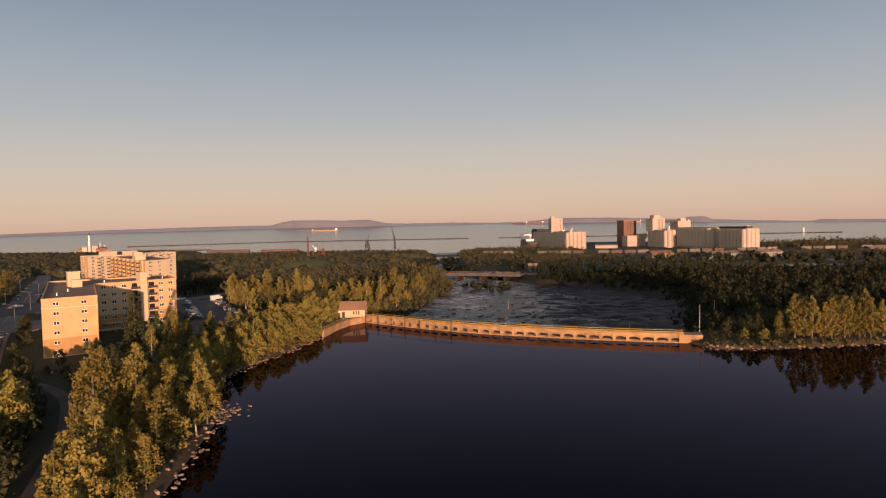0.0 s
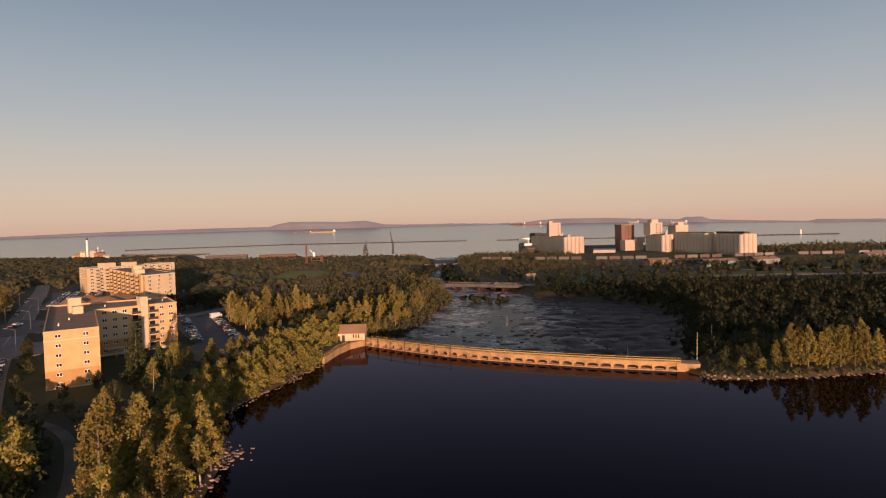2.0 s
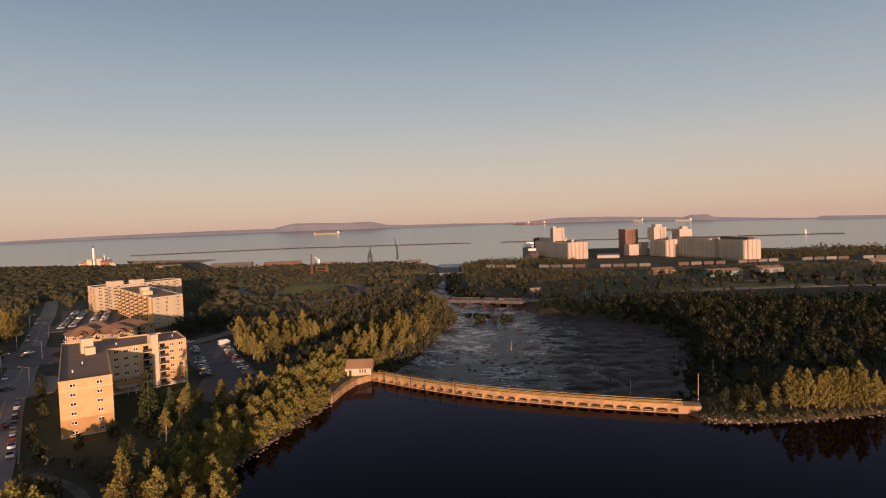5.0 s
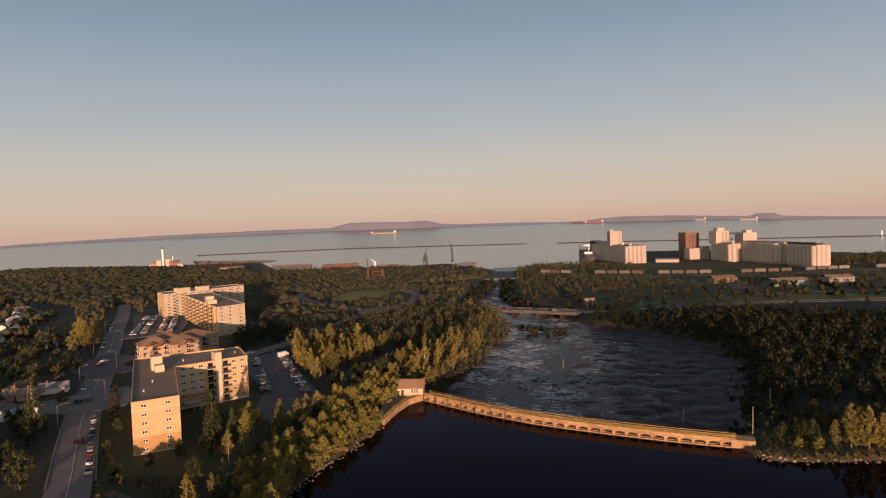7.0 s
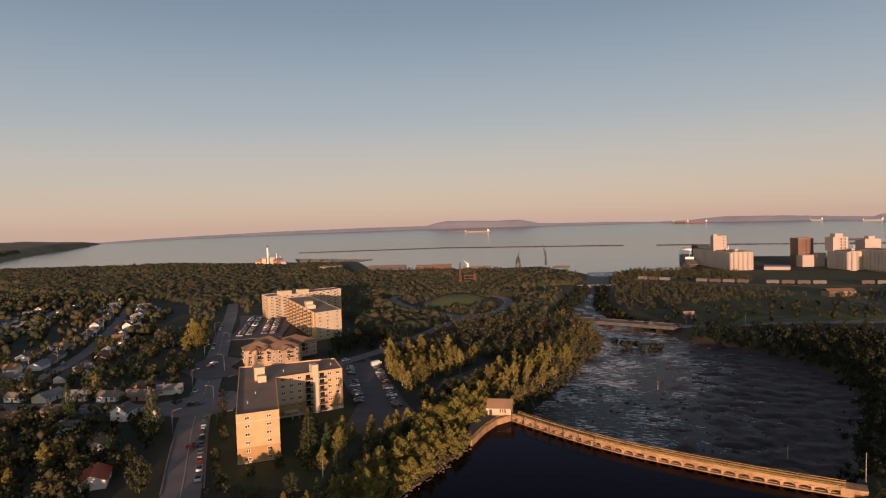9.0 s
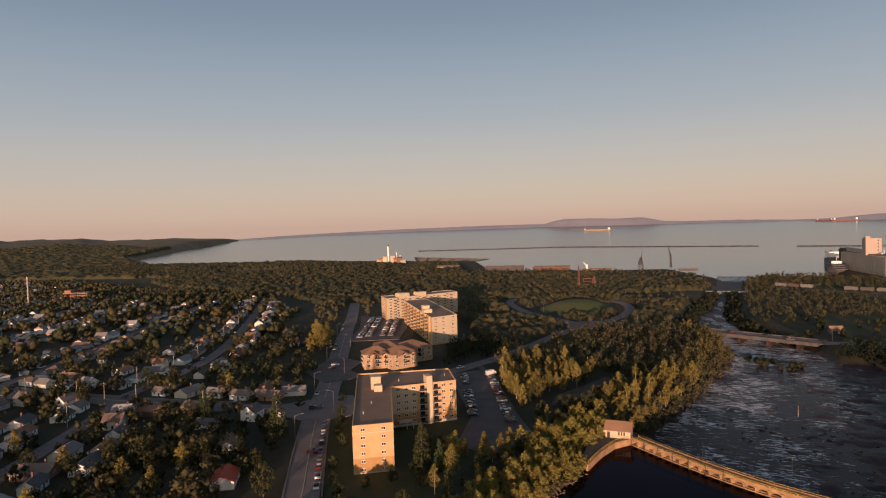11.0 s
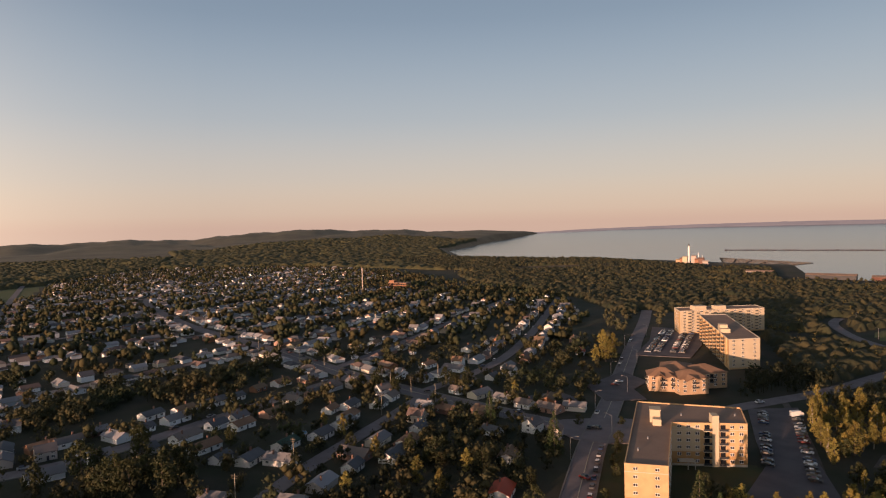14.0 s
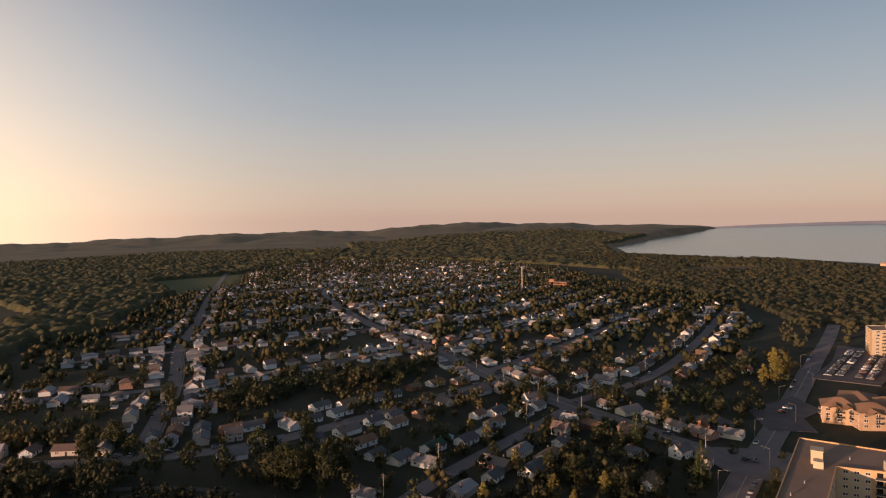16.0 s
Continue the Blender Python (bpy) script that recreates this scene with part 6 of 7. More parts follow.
def leaf_cards(centres, radii, per, size, seed, squash=1.0, full=False):
    """Leaf sprays: small bent quads scattered through blobs. Returns vertices and faces."""
    r_ = np.random.RandomState(seed)
    c = np.repeat(centres, per, 0)
    rad_ = np.repeat(radii, per)[:, None]
    u = r_.normal(size=c.shape)
    u /= np.linalg.norm(u, axis=1)[:, None]
    p = c + u * rad_ * r_.uniform(0.5, 1.2, (len(c), 1)) * np.array([1, 1, squash])
    nrm = u * 1.1 + r_.normal(size=c.shape) * 0.55 + np.array([0, 0, 0.15])
    nrm /= np.linalg.norm(nrm, axis=1)[:, None]
    a = np.cross(nrm, r_.normal(size=c.shape))
    a /= np.linalg.norm(a, axis=1)[:, None]
    b = np.cross(nrm, a)
    k = size * r_.uniform(0.6, 1.25, (len(c), 1))
    q = np.stack([p - a * k - b * k * 0.6, p + a * k * 0.8 - b * k * 0.7, p + a * k + b * k * 0.6, p - a * k * 0.7 + b * k * 0.8], 1)
    q[:, 0] += nrm * k * 0.3
    q[:, 2] += nrm * k * 0.3
    # a rough leafy core in each blob, so that light falls on lumps
    n_ = len(centres)
    knobs = [(1, 0, 0), (0, 1, 0), (-1, 0, 0), (0, -1, 0), (0, 0, 1), (0, 0, -1)]
    sides = [(0, 1, 4), (1, 2, 4), (2, 3, 4), (3, 0, 4), (1, 0, 5), (2, 1, 5), (3, 2, 5), (0, 3, 5)]
    if full:
        # round clumps: corners between the knobs
        sides_ = []
        for a_, b_, c_ in sides:
            m_ = np.array(knobs[a_]) + np.array(knobs[b_]) + np.array(knobs[c_])
            knobs.append(tuple(m_ * 0.58))
            j = len(knobs) - 1
            sides_ += [(a_, b_, j), (b_, c_, j), (c_, a_, j)]
        sides = sides_
    cube = np.array(knobs, float)
    spin = r_.uniform(0, 6.28, n_)
    cx_, cy_ = cube[:, 0], cube[:, 1]
    nk = len(cube)
    core = np.stack([np.cos(spin)[:, None] * cx_ - np.sin(spin)[:, None] * cy_, np.sin(spin)[:, None] * cx_ + np.cos(spin)[:, None] * cy_, np.tile(cube[:, 2], (n_, 1))], -1)
    core = core * (radii[:, None] * (r_.uniform(0.55, 0.92, (n_, nk)) if full else r_.uniform(0.32, 0.62, (n_, nk))))[..., None] * np.array([1, 1, squash]) + centres[:, None]
    cf = (np.arange(n_)[:, None, None] * nk + np.array(sides)[None]).reshape(-1, 3)
    k = len(c) * 4
    return np.concatenate([q.reshape(-1, 3), core.reshape(-1, 3)]), [np.arange(k).reshape(-1, 4), cf + k]


def quick_mesh(name, v, f, mat):
    me_ = bpy.data.meshes.new(name)
    me_.vertices.add(len(v))
    me_.vertices.foreach_set("co", np.asarray(v, np.float32).ravel())
    loops = np.concatenate([a.ravel() for a in f]).astype(np.int32)
    sizes = np.concatenate([np.full(len(a), a.shape[1]) for a in f])
    me_.loops.add(len(loops))
    me_.loops.foreach_set("vertex_index", loops)
    me_.polygons.add(len(sizes))
    me_.polygons.foreach_set("loop_start", (np.cumsum(sizes) - sizes).astype(np.int32))
    me_.polygons.foreach_set("use_smooth", np.ones(len(sizes), bool))
    me_.materials.append(mat)
    me_.update(calc_edges=True)
    return me_


def broad_tree(h, r, bare, blobs, per, leaf, seed, mat, bark):
    """Trunk with limbs, crown of leaf sprays: total height h, crown radius r, bare trunk share."""
    q = random.Random(seed)
    t = Shape()
    lean = (q.uniform(-0.3, 0.3), q.uniform(-0.3, 0.3))
    mid = (lean[0], lean[1], h * 0.5)
    t.tube((0, 0, -0.6), mid, 0.020 * h, 0.013 * h, 7).tube(mid, (lean[0] * 1.5, lean[1] * 1.5, h * 0.9), 0.013 * h, 0.004 * h, 6)
    cs, rr_ = [], []
    for i in range(blobs):
        f = (i + 0.5) / blobs
        z = h * (bare + (1 - bare) * f)
        shape = math.sin(math.pi * min(1.0, 0.16 + 0.84 * f)) ** 0.7
        a, d = q.uniform(0, 2 * math.pi), r * shape * math.sqrt(q.random())
        cs.append((lean[0] * f + d * math.cos(a), lean[1] * f + d * math.sin(a), z + q.uniform(-0.4, 0.4)))
        rr_.append(r * q.uniform(0.20, 0.38) * (0.6 + 0.5 * shape))
        if i % 7 == 0:
            t.tube((lean[0] * f * 0.8, lean[1] * f * 0.8, max(z - 0.9, h * bare * 0.8)), cs[-1], 0.005 * h, 0.002 * h, 4)
    v, f = leaf_cards(np.array(cs), np.array(rr_), per, leaf, seed, 1.15)
    return t.mesh("trunk", [bark]), quick_mesh("crown", v, f, mat)


def spruce_tree(h, r, seed):
    q = random.Random(seed)
    t = Shape().tube((0, 0, -0.6), (0, 0, h * 0.97), 0.016 * h, 0.003 * h, 6)
    cs, rr_ = [], []
    for i in range(24):
        f = i / 23
        z = h * (0.06 + 0.92 * f)
        ring = r * (1 - f) ** 0.85 + 0.12
        k = max(3, int(11 * (1 - f)))
        for j in range(k):
            a = 2 * math.pi * (j + q.random()) / k
            d = ring * q.uniform(0.45, 1.0)
            cs.append((d * math.cos(a), d * math.sin(a), z - d * 0.22))
            rr_.append(0.36 + 0.62 * ring / r * q.uniform(0.7, 1.3))
    v, f = leaf_cards(np.array(cs), np.array(rr_), 7, 0.27, seed, 0.75)
    return t.mesh("trunk", [M["bark"]]), quick_mesh("crown", v, f, M["needle"])


KINDS = dict(
    aspen=[broad_tree(h, r, 0.26, 48, 20, 0.20, 20 + i, M["leaf"], M["birch"]) for i, (h, r) in enumerate(((11, 2.2), (12.5, 2.4), (10, 2.5), (13, 2.1)))],
    poplar=[broad_tree(h, r, 0.10, 70, 24, 0.21, 40 + i, M["leaf"], M["bark"]) for i, (h, r) in enumerate(((16, 3.0), (15, 3.4)))],
    maple=[broad_tree(h, r, 0.16, 50, 16, 0.25, 60 + i, M["leaf_dark"], M["bark"]) for i, (h, r) in enumerate(((9, 3.6), (10.5, 4.0), (8, 3.2)))],
    gold=[broad_tree(h, r, 0.15, 54, 21, 0.22, 80 + i, M["leaf"], M["bark"]) for i, (h, r) in enumerate(((10, 2.4), (11.5, 2.7)))],
    belt=[broad_tree(h, r, 0.03, 44, 19, 0.18, 70 + i, M["leaf_belt"], M["bark"]) for i, (h, r) in enumerate(((6.5, 2.6), (7.5, 2.9), (5.5, 2.5)))],
    bush=[broad_tree(h, r, 0.05, 16, 20, 0.22, 90 + i, M["leaf_dark"], M["bark"]) for i, (h, r) in enumerate(((3.6, 1.8), (4.6, 2.2)))],
    spruce=[spruce_tree(h, r, 100 + i) for i, (h, r) in enumerate(((17, 4.0), (14, 3.4), (12, 3.0)))],
)
LABELS = dict(aspen=("slender lakeside aspen with yellow-green leaves", "tree"), poplar=("tall poplar with sunlit yellow-green crown", "tree"),
              maple=("round-crowned dark green broadleaf tree", "tree"), gold=("broadleaf tree with golden evening-lit crown", "tree"),
              belt=("low bright yellow-green tree at the waterside", "tree"), bush=("leafy dark green shrub", "shrub"), spruce=("tall dark green spruce with layered branches", "tree"))
FIRST, TREES = {}, []


def tree(kind, x, y, scale=1.0, z=None, variant=None):
    i = rs.randint(len(KINDS[kind])) if variant is None else variant
    z = gz(x, y) - 0.1 if z is None else z
    m = pose(x, y, z, 0, 0, rs.uniform(0, 360))
    TREES.append((x, y))
    if (kind, i) not in FIRST:
        t = thing("shrub" if kind == "bush" else kind + "_tree" if kind in ("spruce", "maple", "aspen", "poplar") else "tree", 0, 0, 0, 0, LABELS[kind][0], LABELS[kind][1], "shrubs" if kind == "bush" else "trees")
        part("trunk", KINDS[kind][i][0], [], t)
        part("crown", KINDS[kind][i][1], [], t)
        t.matrix_world = m @ Matrix.Scale(scale, 4)
        FIRST[kind, i] = t
    else:
        c = copy_thing(FIRST[kind, i], m)
        c.scale = (scale * rs.uniform(0.92, 1.08), scale * rs.uniform(0.92, 1.08), scale)


M["woods_hazy"] = surface("distant_woods", (0.056, 0.062, 0.030), 0.9, 0.3, 1.0, 0.8, 0.0, second=(0.095, 0.084, 0.038), patch=0.07)
# lighter golden copy of the woodland leaves, low sunlight put into the colour
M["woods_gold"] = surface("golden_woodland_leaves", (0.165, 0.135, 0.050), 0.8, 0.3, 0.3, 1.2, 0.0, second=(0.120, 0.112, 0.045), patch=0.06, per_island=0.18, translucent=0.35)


def scatter(ring, gap, seed):
    """Plan points inside a ring, about gap metres apart."""
    r_ = np.random.RandomState(seed)
    xs, ys = [p[0] for p in ring], [p[1] for p in ring]
    gx_, gy_ = np.meshgrid(np.arange(min(xs), max(xs), gap), np.arange(min(ys), max(ys), gap))
    p = np.stack([gx_.ravel(), gy_.ravel()], -1) + r_.uniform(-0.48, 0.48, (gx_.size, 2)) * gap
    return p[inside(p[:, 0], p[:, 1], ring) < 0]


BLOCKS = [A, [(-182, 382), (-166, 404), (-230, 490), (-250, 474)], [(-270, 478), (-224, 543), (-240, 560), (-286, 497)], [(-192, 292), (-152, 296), (-150, 350), (-200, 345)],
          [(-131, 305), (-116, 325), (-96, 278), (-58, 214), (-70, 194), (-84, 200), (-92, 235), (-108, 262)], [(-246, 384), (-214, 402), (-232, 450), (-268, 512), (-304, 498), (-270, 440)],
          [(-41, 200), (-28, 205), (-26, 232), (-40, 232)], YARD, FIELD, HAYFIELD]


def free_mask(p, road=2.5, wet=1.5):
    """Which points stand clear of water, roads and buildings."""
    x, y = p[:, 0], p[:, 1]
    ok = (inside(x, y, LAKE) > wet) & (inside(x, y, RIVER) > wet) & (inside(x, y, BAY) > 6)
    for _, line, w in ROADS:
        ok &= near_line(x, y, line) > w / 2 + road
    for b in BLOCKS:
        ok &= inside(x, y, b) > 2.0
    ok &= ((x - MOUND[0]) / (MOUND[2] + 10)) ** 2 + ((y - MOUND[1]) / (MOUND[3] + 10)) ** 2 > 1
    ok &= (near_line(x, y, LOOP) > 9) & (near_line(x, y, FRONT) > 12)
    return ok


def free(p, road=2.5, wet=1.5):
    return p[free_mask(p, road, wet)]


# the lakeside belt
shore_pts = smooth_line([(-35, 40), (-36, 79), (-38, 96), (-41, 118), (-47, 129), (-51, 141), (-48, 156), (-43, 172), (-38, 194)], 1.0)
PATH = [(-44, 60), (-51, 77), (-62, 104), (-78, 130), (-96, 140)]
edge = free(scatter([(-47, 126), (-52, 141), (-49, 156), (-44, 172), (-39, 190), (-41, 212), (-41, 236), (-50, 240), (-58, 214), (-57, 186), (-62, 165), (-65, 146), (-60, 126)], 3.5, 1), 1.0, 0.3)
for x, y in edge:
    tree("belt", x, y, rs.uniform(0.62, 0.92) * (1.2 if y > 200 else 1.0))
edge = free(scatter([(-37, 60), (-39, 96), (-42, 118), (-48, 130), (-56, 130), (-58, 112), (-50, 90), (-45, 62)], 3.6, 6), 1.0, 1.2)
for x, y in edge:
    tree(rs.choice(["aspen", "gold", "belt", "bush"], p=[0.35, 0.2, 0.3, 0.15]), x, y, rs.uniform(0.6, 0.9))
inner = free(scatter([(-56, 132), (-64, 146), (-62, 166), (-58, 186), (-52, 204), (-62, 206), (-72, 190), (-82, 168), (-78, 146), (-66, 120), (-56, 100)], 6.6, 7), 1.0, 2)
inner = inner[near_line(inner[:, 0], inner[:, 1], PATH) > 3.5]
for x, y in inner:
    tree(rs.choice(["aspen", "maple", "spruce", "bush"], p=[0.35, 0.25, 0.15, 0.25]), x, y, rs.uniform(0.5, 0.8))
PATH_TREES = [(-54, 97, "poplar", 0.92), (-51, 104, "poplar", 0.85), (-57, 101, "poplar", 0.78), (-92, 108, "belt", 1.3), (-84, 116, "belt", 1.2), (-96, 100, "belt", 1.3), (-82, 100, "belt", 1.2),
    (-76, 92, "belt", 1.1), (-70, 86, "bush", 1.2), (-88, 124, "bush", 1.2), (-66, 80, "maple", 0.7), (-69, 100, "belt", 1.1), (-73, 106, "belt", 1.2), (-77, 112, "belt", 1.2),
    (-70, 94, "maple", 0.7), (-64, 88, "bush", 1.3), (-80, 119, "maple", 0.7), (-76, 100, "maple", 0.9), (-58, 82, "bush", 1.0), (-66, 96, "bush", 1.1), (-100, 116, "maple", 0.8)]
YARD_TREES = [(-80, 177, "spruce", 0.85), (-88, 179, "spruce", 0.7), (-66, 152, "spruce", 0.7), (-60, 142, "spruce", 0.62), (-74, 173, "gold", 0.9), (-74, 160, "aspen", 0.7),
    (-64, 135, "spruce", 0.75), (-72, 196, "gold", 0.65), (-66, 205, "gold", 0.6), (-66, 196, "gold", 0.65), (-70, 190, "belt", 1.0), (-77, 191, "gold", 0.6), (-83, 196, "belt", 1.0),
    (-62, 206, "belt", 1.1), (-58, 213, "gold", 0.7), (-88, 197, "maple", 0.6), (-60, 222, "belt", 1.1), (-64, 198, "belt", 0.9), (-73, 196, "belt", 0.8), (-78, 186, "gold", 0.55),
    (-96, 158, "bush", 0.9), (-90, 164, "maple", 0.55), (-88, 186, "maple", 0.5), (-84, 192, "gold", 0.5), (-92, 196, "bush", 1.0), (-98, 202, "bush", 0.9), (-80, 164, "maple", 0.6),
    (-100, 150, "bush", 1.1)]
STREET_TREES = [(-120, 141, "maple", 0.95), (-156, 153, "maple", 1.0), (-161, 150, "gold", 0.9), (-175, 147, "maple", 1.0),
    (-136, 157, "maple", 0.8), (-196, 134, "gold", 0.9), (-190, 146, "maple", 0.9), (-182, 156, "maple", 0.9), (-176, 144, "maple", 0.8), (-166, 168, "maple", 0.8), (-160, 176, "bush", 1.3),
    (-152, 130, "gold", 0.8), (-164, 130, "gold", 0.9), (-172, 106, "gold", 0.9), (-160, 116, "maple", 0.8), (-170, 226, "bush", 1.0), (-157, 240, "bush", 1.0), (-130, 196, "bush", 0.9),
    (-136, 206, "maple", 0.5), (-124, 188, "bush", 1.1), (-142, 216, "maple", 0.55), (-114, 168, "bush", 1.0), (-106, 156, "maple", 0.5)]
GARDEN_TREES = [(-269, 379, "gold", 1.4), (-260, 239, "maple", 1.1), (-268, 230, "maple", 1.1), (-255, 371, "gold", 1.4), (-284, 308, "maple", 1.0), (-247, 352, "gold", 1.5), (-251, 346, "gold", 1.2),
    (-264, 233, "maple", 1.0), (-256, 234, "maple", 0.9), (-221, 238, "aspen", 0.9), (-205, 236, "spruce", 0.7), (-290, 200, "maple", 1.3), (-282, 192, "maple", 1.2), (-298, 192, "maple", 1.1),
    (-276, 200, "maple", 1.0), (-228, 138, "gold", 0.9), (-244, 138, "gold", 0.8), (-252, 98, "maple", 0.9), (-214, 134, "maple", 0.8)]
PARK_TREES = [(-254, 43, "maple", 1.4), (-258, 50, "maple", 1.1), (-262, 66, "maple", 1.5), (-230, 59, "maple", 1.4), (-223, 68, "maple", 1.5), (-219, 51, "maple", 1.4), (-226, 63, "maple", 1.2),
    (-214, 60, "maple", 1.4), (-234, 50, "maple", 1.4), (-226, 44, "maple", 1.2), (-372, 12, "maple", 1.5), (-302, -14, "maple", 1.3), (-294, -24, "maple", 1.4), (-288, -6, "maple", 1.2),
    (-262, 2, "maple", 1.3), (-256, 16, "maple", 1.2), (-252, 28, "maple", 1.2)]
for x, y, k, sc in PATH_TREES + YARD_TREES + STREET_TREES + GARDEN_TREES + PARK_TREES:
    tree(k, x, y, sc)
for x, y, sc in ((-85, 174.5, 0.95), (-153, 189, 1.0), (-196.5, 196, 0.95), (-158, 193, 0.7)):
    tree("spruce", x, y, sc, variant=0)
for x, y, sc in ((-39.5, 229, 0.75), (-38.2, 222.5, 0.6), (-39.5, 215, 0.7), (-38, 233.5, 0.9), (-37.4, 226.6, 0.75)):
    tree("belt", x, y, sc, 1.8)
# the golden wood between the car park and the rapids
wood = scatter([(-56, 208), (-46, 234), (-30, 236), (-27, 262), (-18, 292), (-9, 350), (0, 392), (0, 436), (-10, 474), (-50, 488), (-84, 484), (-100, 430), (-108, 360), (-118, 330), (-106, 296), (-82, 262), (-54, 222)], 6.4, 2)
wood = free(wood, 2.0, 1.0)
near_w = wood[np.argsort(wood[:, 1])]
clear = near_line(near_w[:, 0], near_w[:, 1], [(-66, 256), (-58, 274), (-52, 300), (-50, 318)]) > 9
near_w = near_w[clear]
for x, y in near_w[:150]:
    d_ = float(inside(np.array([x]), np.array([y]), RIVER)[0])
    # bright leaves on the sunlit edges, dark maples standing in for inner shade
    tree(rs.choice(["gold", "aspen", "poplar", "maple"], p=[0.45, 0.40, 0.10, 0.05] if d_ < 24 or d_ > 52 else [0.12, 0.22, 0.02, 0.64]), x, y, rs.uniform(0.5, 0.95))
# the far bank
bank = scatter([(72, 172), (88, 166), (118, 170), (170, 176), (250, 178), (250, 205), (150, 205), (100, 200), (84, 190)], 5.0, 3)
bank = free(bank, 2.0, 1.5)
for x, y in bank[:110]:
    d_ = float(inside(np.array([x]), np.array([y]), LAKE)[0])
    tree("maple" if d_ > 11 else "belt" if x < 86 else rs.choice(["poplar", "aspen"]), x, y, rs.uniform(0.45, 0.65) if d_ > 11 and x > 86 else rs.uniform(0.8, 1.2) * (0.45 if x < 86 else 0.5))
for x, y in free(scatter([(88, 164), (105, 166), (118, 168), (175, 174), (175, 178), (118, 173), (92, 170)], 3.6, 37), 2.0, 0.8):
    tree(rs.choice(["poplar", "belt"], p=[0.75, 0.25]), x, y, rs.uniform(0.5, 0.78))
for x, y in free(scatter([(70, 166), (88, 163.5), (92, 172), (78, 178), (72, 176)], 3.0, 38), 2.0, 0.8):
    tree("bush", x, y, rs.uniform(0.25, 0.5))


def woods(name, pts, hs, label, per=30, leaf=0.62, seed=3, width=0.3, blobs=3, mat="woods", trunks=True, squash=1.1):
    """Uncountable trees as one mesh: leaf sprays on short trunks."""
    r_ = np.random.RandomState(seed)
    if not len(pts):
        return
    n_ = len(pts)
    h = r_.uniform(*hs, n_)
    z = ground(pts[:, 0], pts[:, 1])
    cs = np.repeat(np.stack([pts[:, 0], pts[:, 1], z + h * 0.5], -1), blobs, 0)
    hh = np.repeat(h, blobs)
    off = r_.normal(size=cs.shape) * np.stack([hh * width * 0.45, hh * width * 0.45, hh * 0.17], -1)
    cs = cs + off
    v, f = leaf_cards(cs, hh * width * (0.72 if blobs > 3 else 1.0) * r_.uniform(0.75, 1.25, len(hh)), max(1, per // blobs), leaf, seed, squash, blobs < 4)
    if not trunks:
        solo(name, quick_mesh(name, v, f, M[mat]), [], label, "woods", kind="stuff")
        return
    k = len(v)
    w = 0.14
    base = np.array([(-w, -w, 0), (w, -w, 0), (w, w, 0), (-w, w, 0), (-w, -w, 1), (w, -w, 1), (w, w, 1), (-w, w, 1)])
    tv = np.repeat(np.stack([pts[:, 0], pts[:, 1], z - 0.3], -1), 8, 0) + np.tile(base, (n_, 1)) * np.stack([np.ones(n_ * 8), np.ones(n_ * 8), np.repeat(h * 0.5, 8)], -1)
    tf = (np.arange(n_)[:, None, None] * 8 + np.array([(0, 1, 5, 4), (1, 2, 6, 5), (2, 3, 7, 6), (3, 0, 4, 7)])[None]).reshape(-1, 4) + k
    solo(name, quick_mesh(name, np.concatenate([v, tv]), f + [tf], M[mat]), [], label, "woods", kind="stuff")


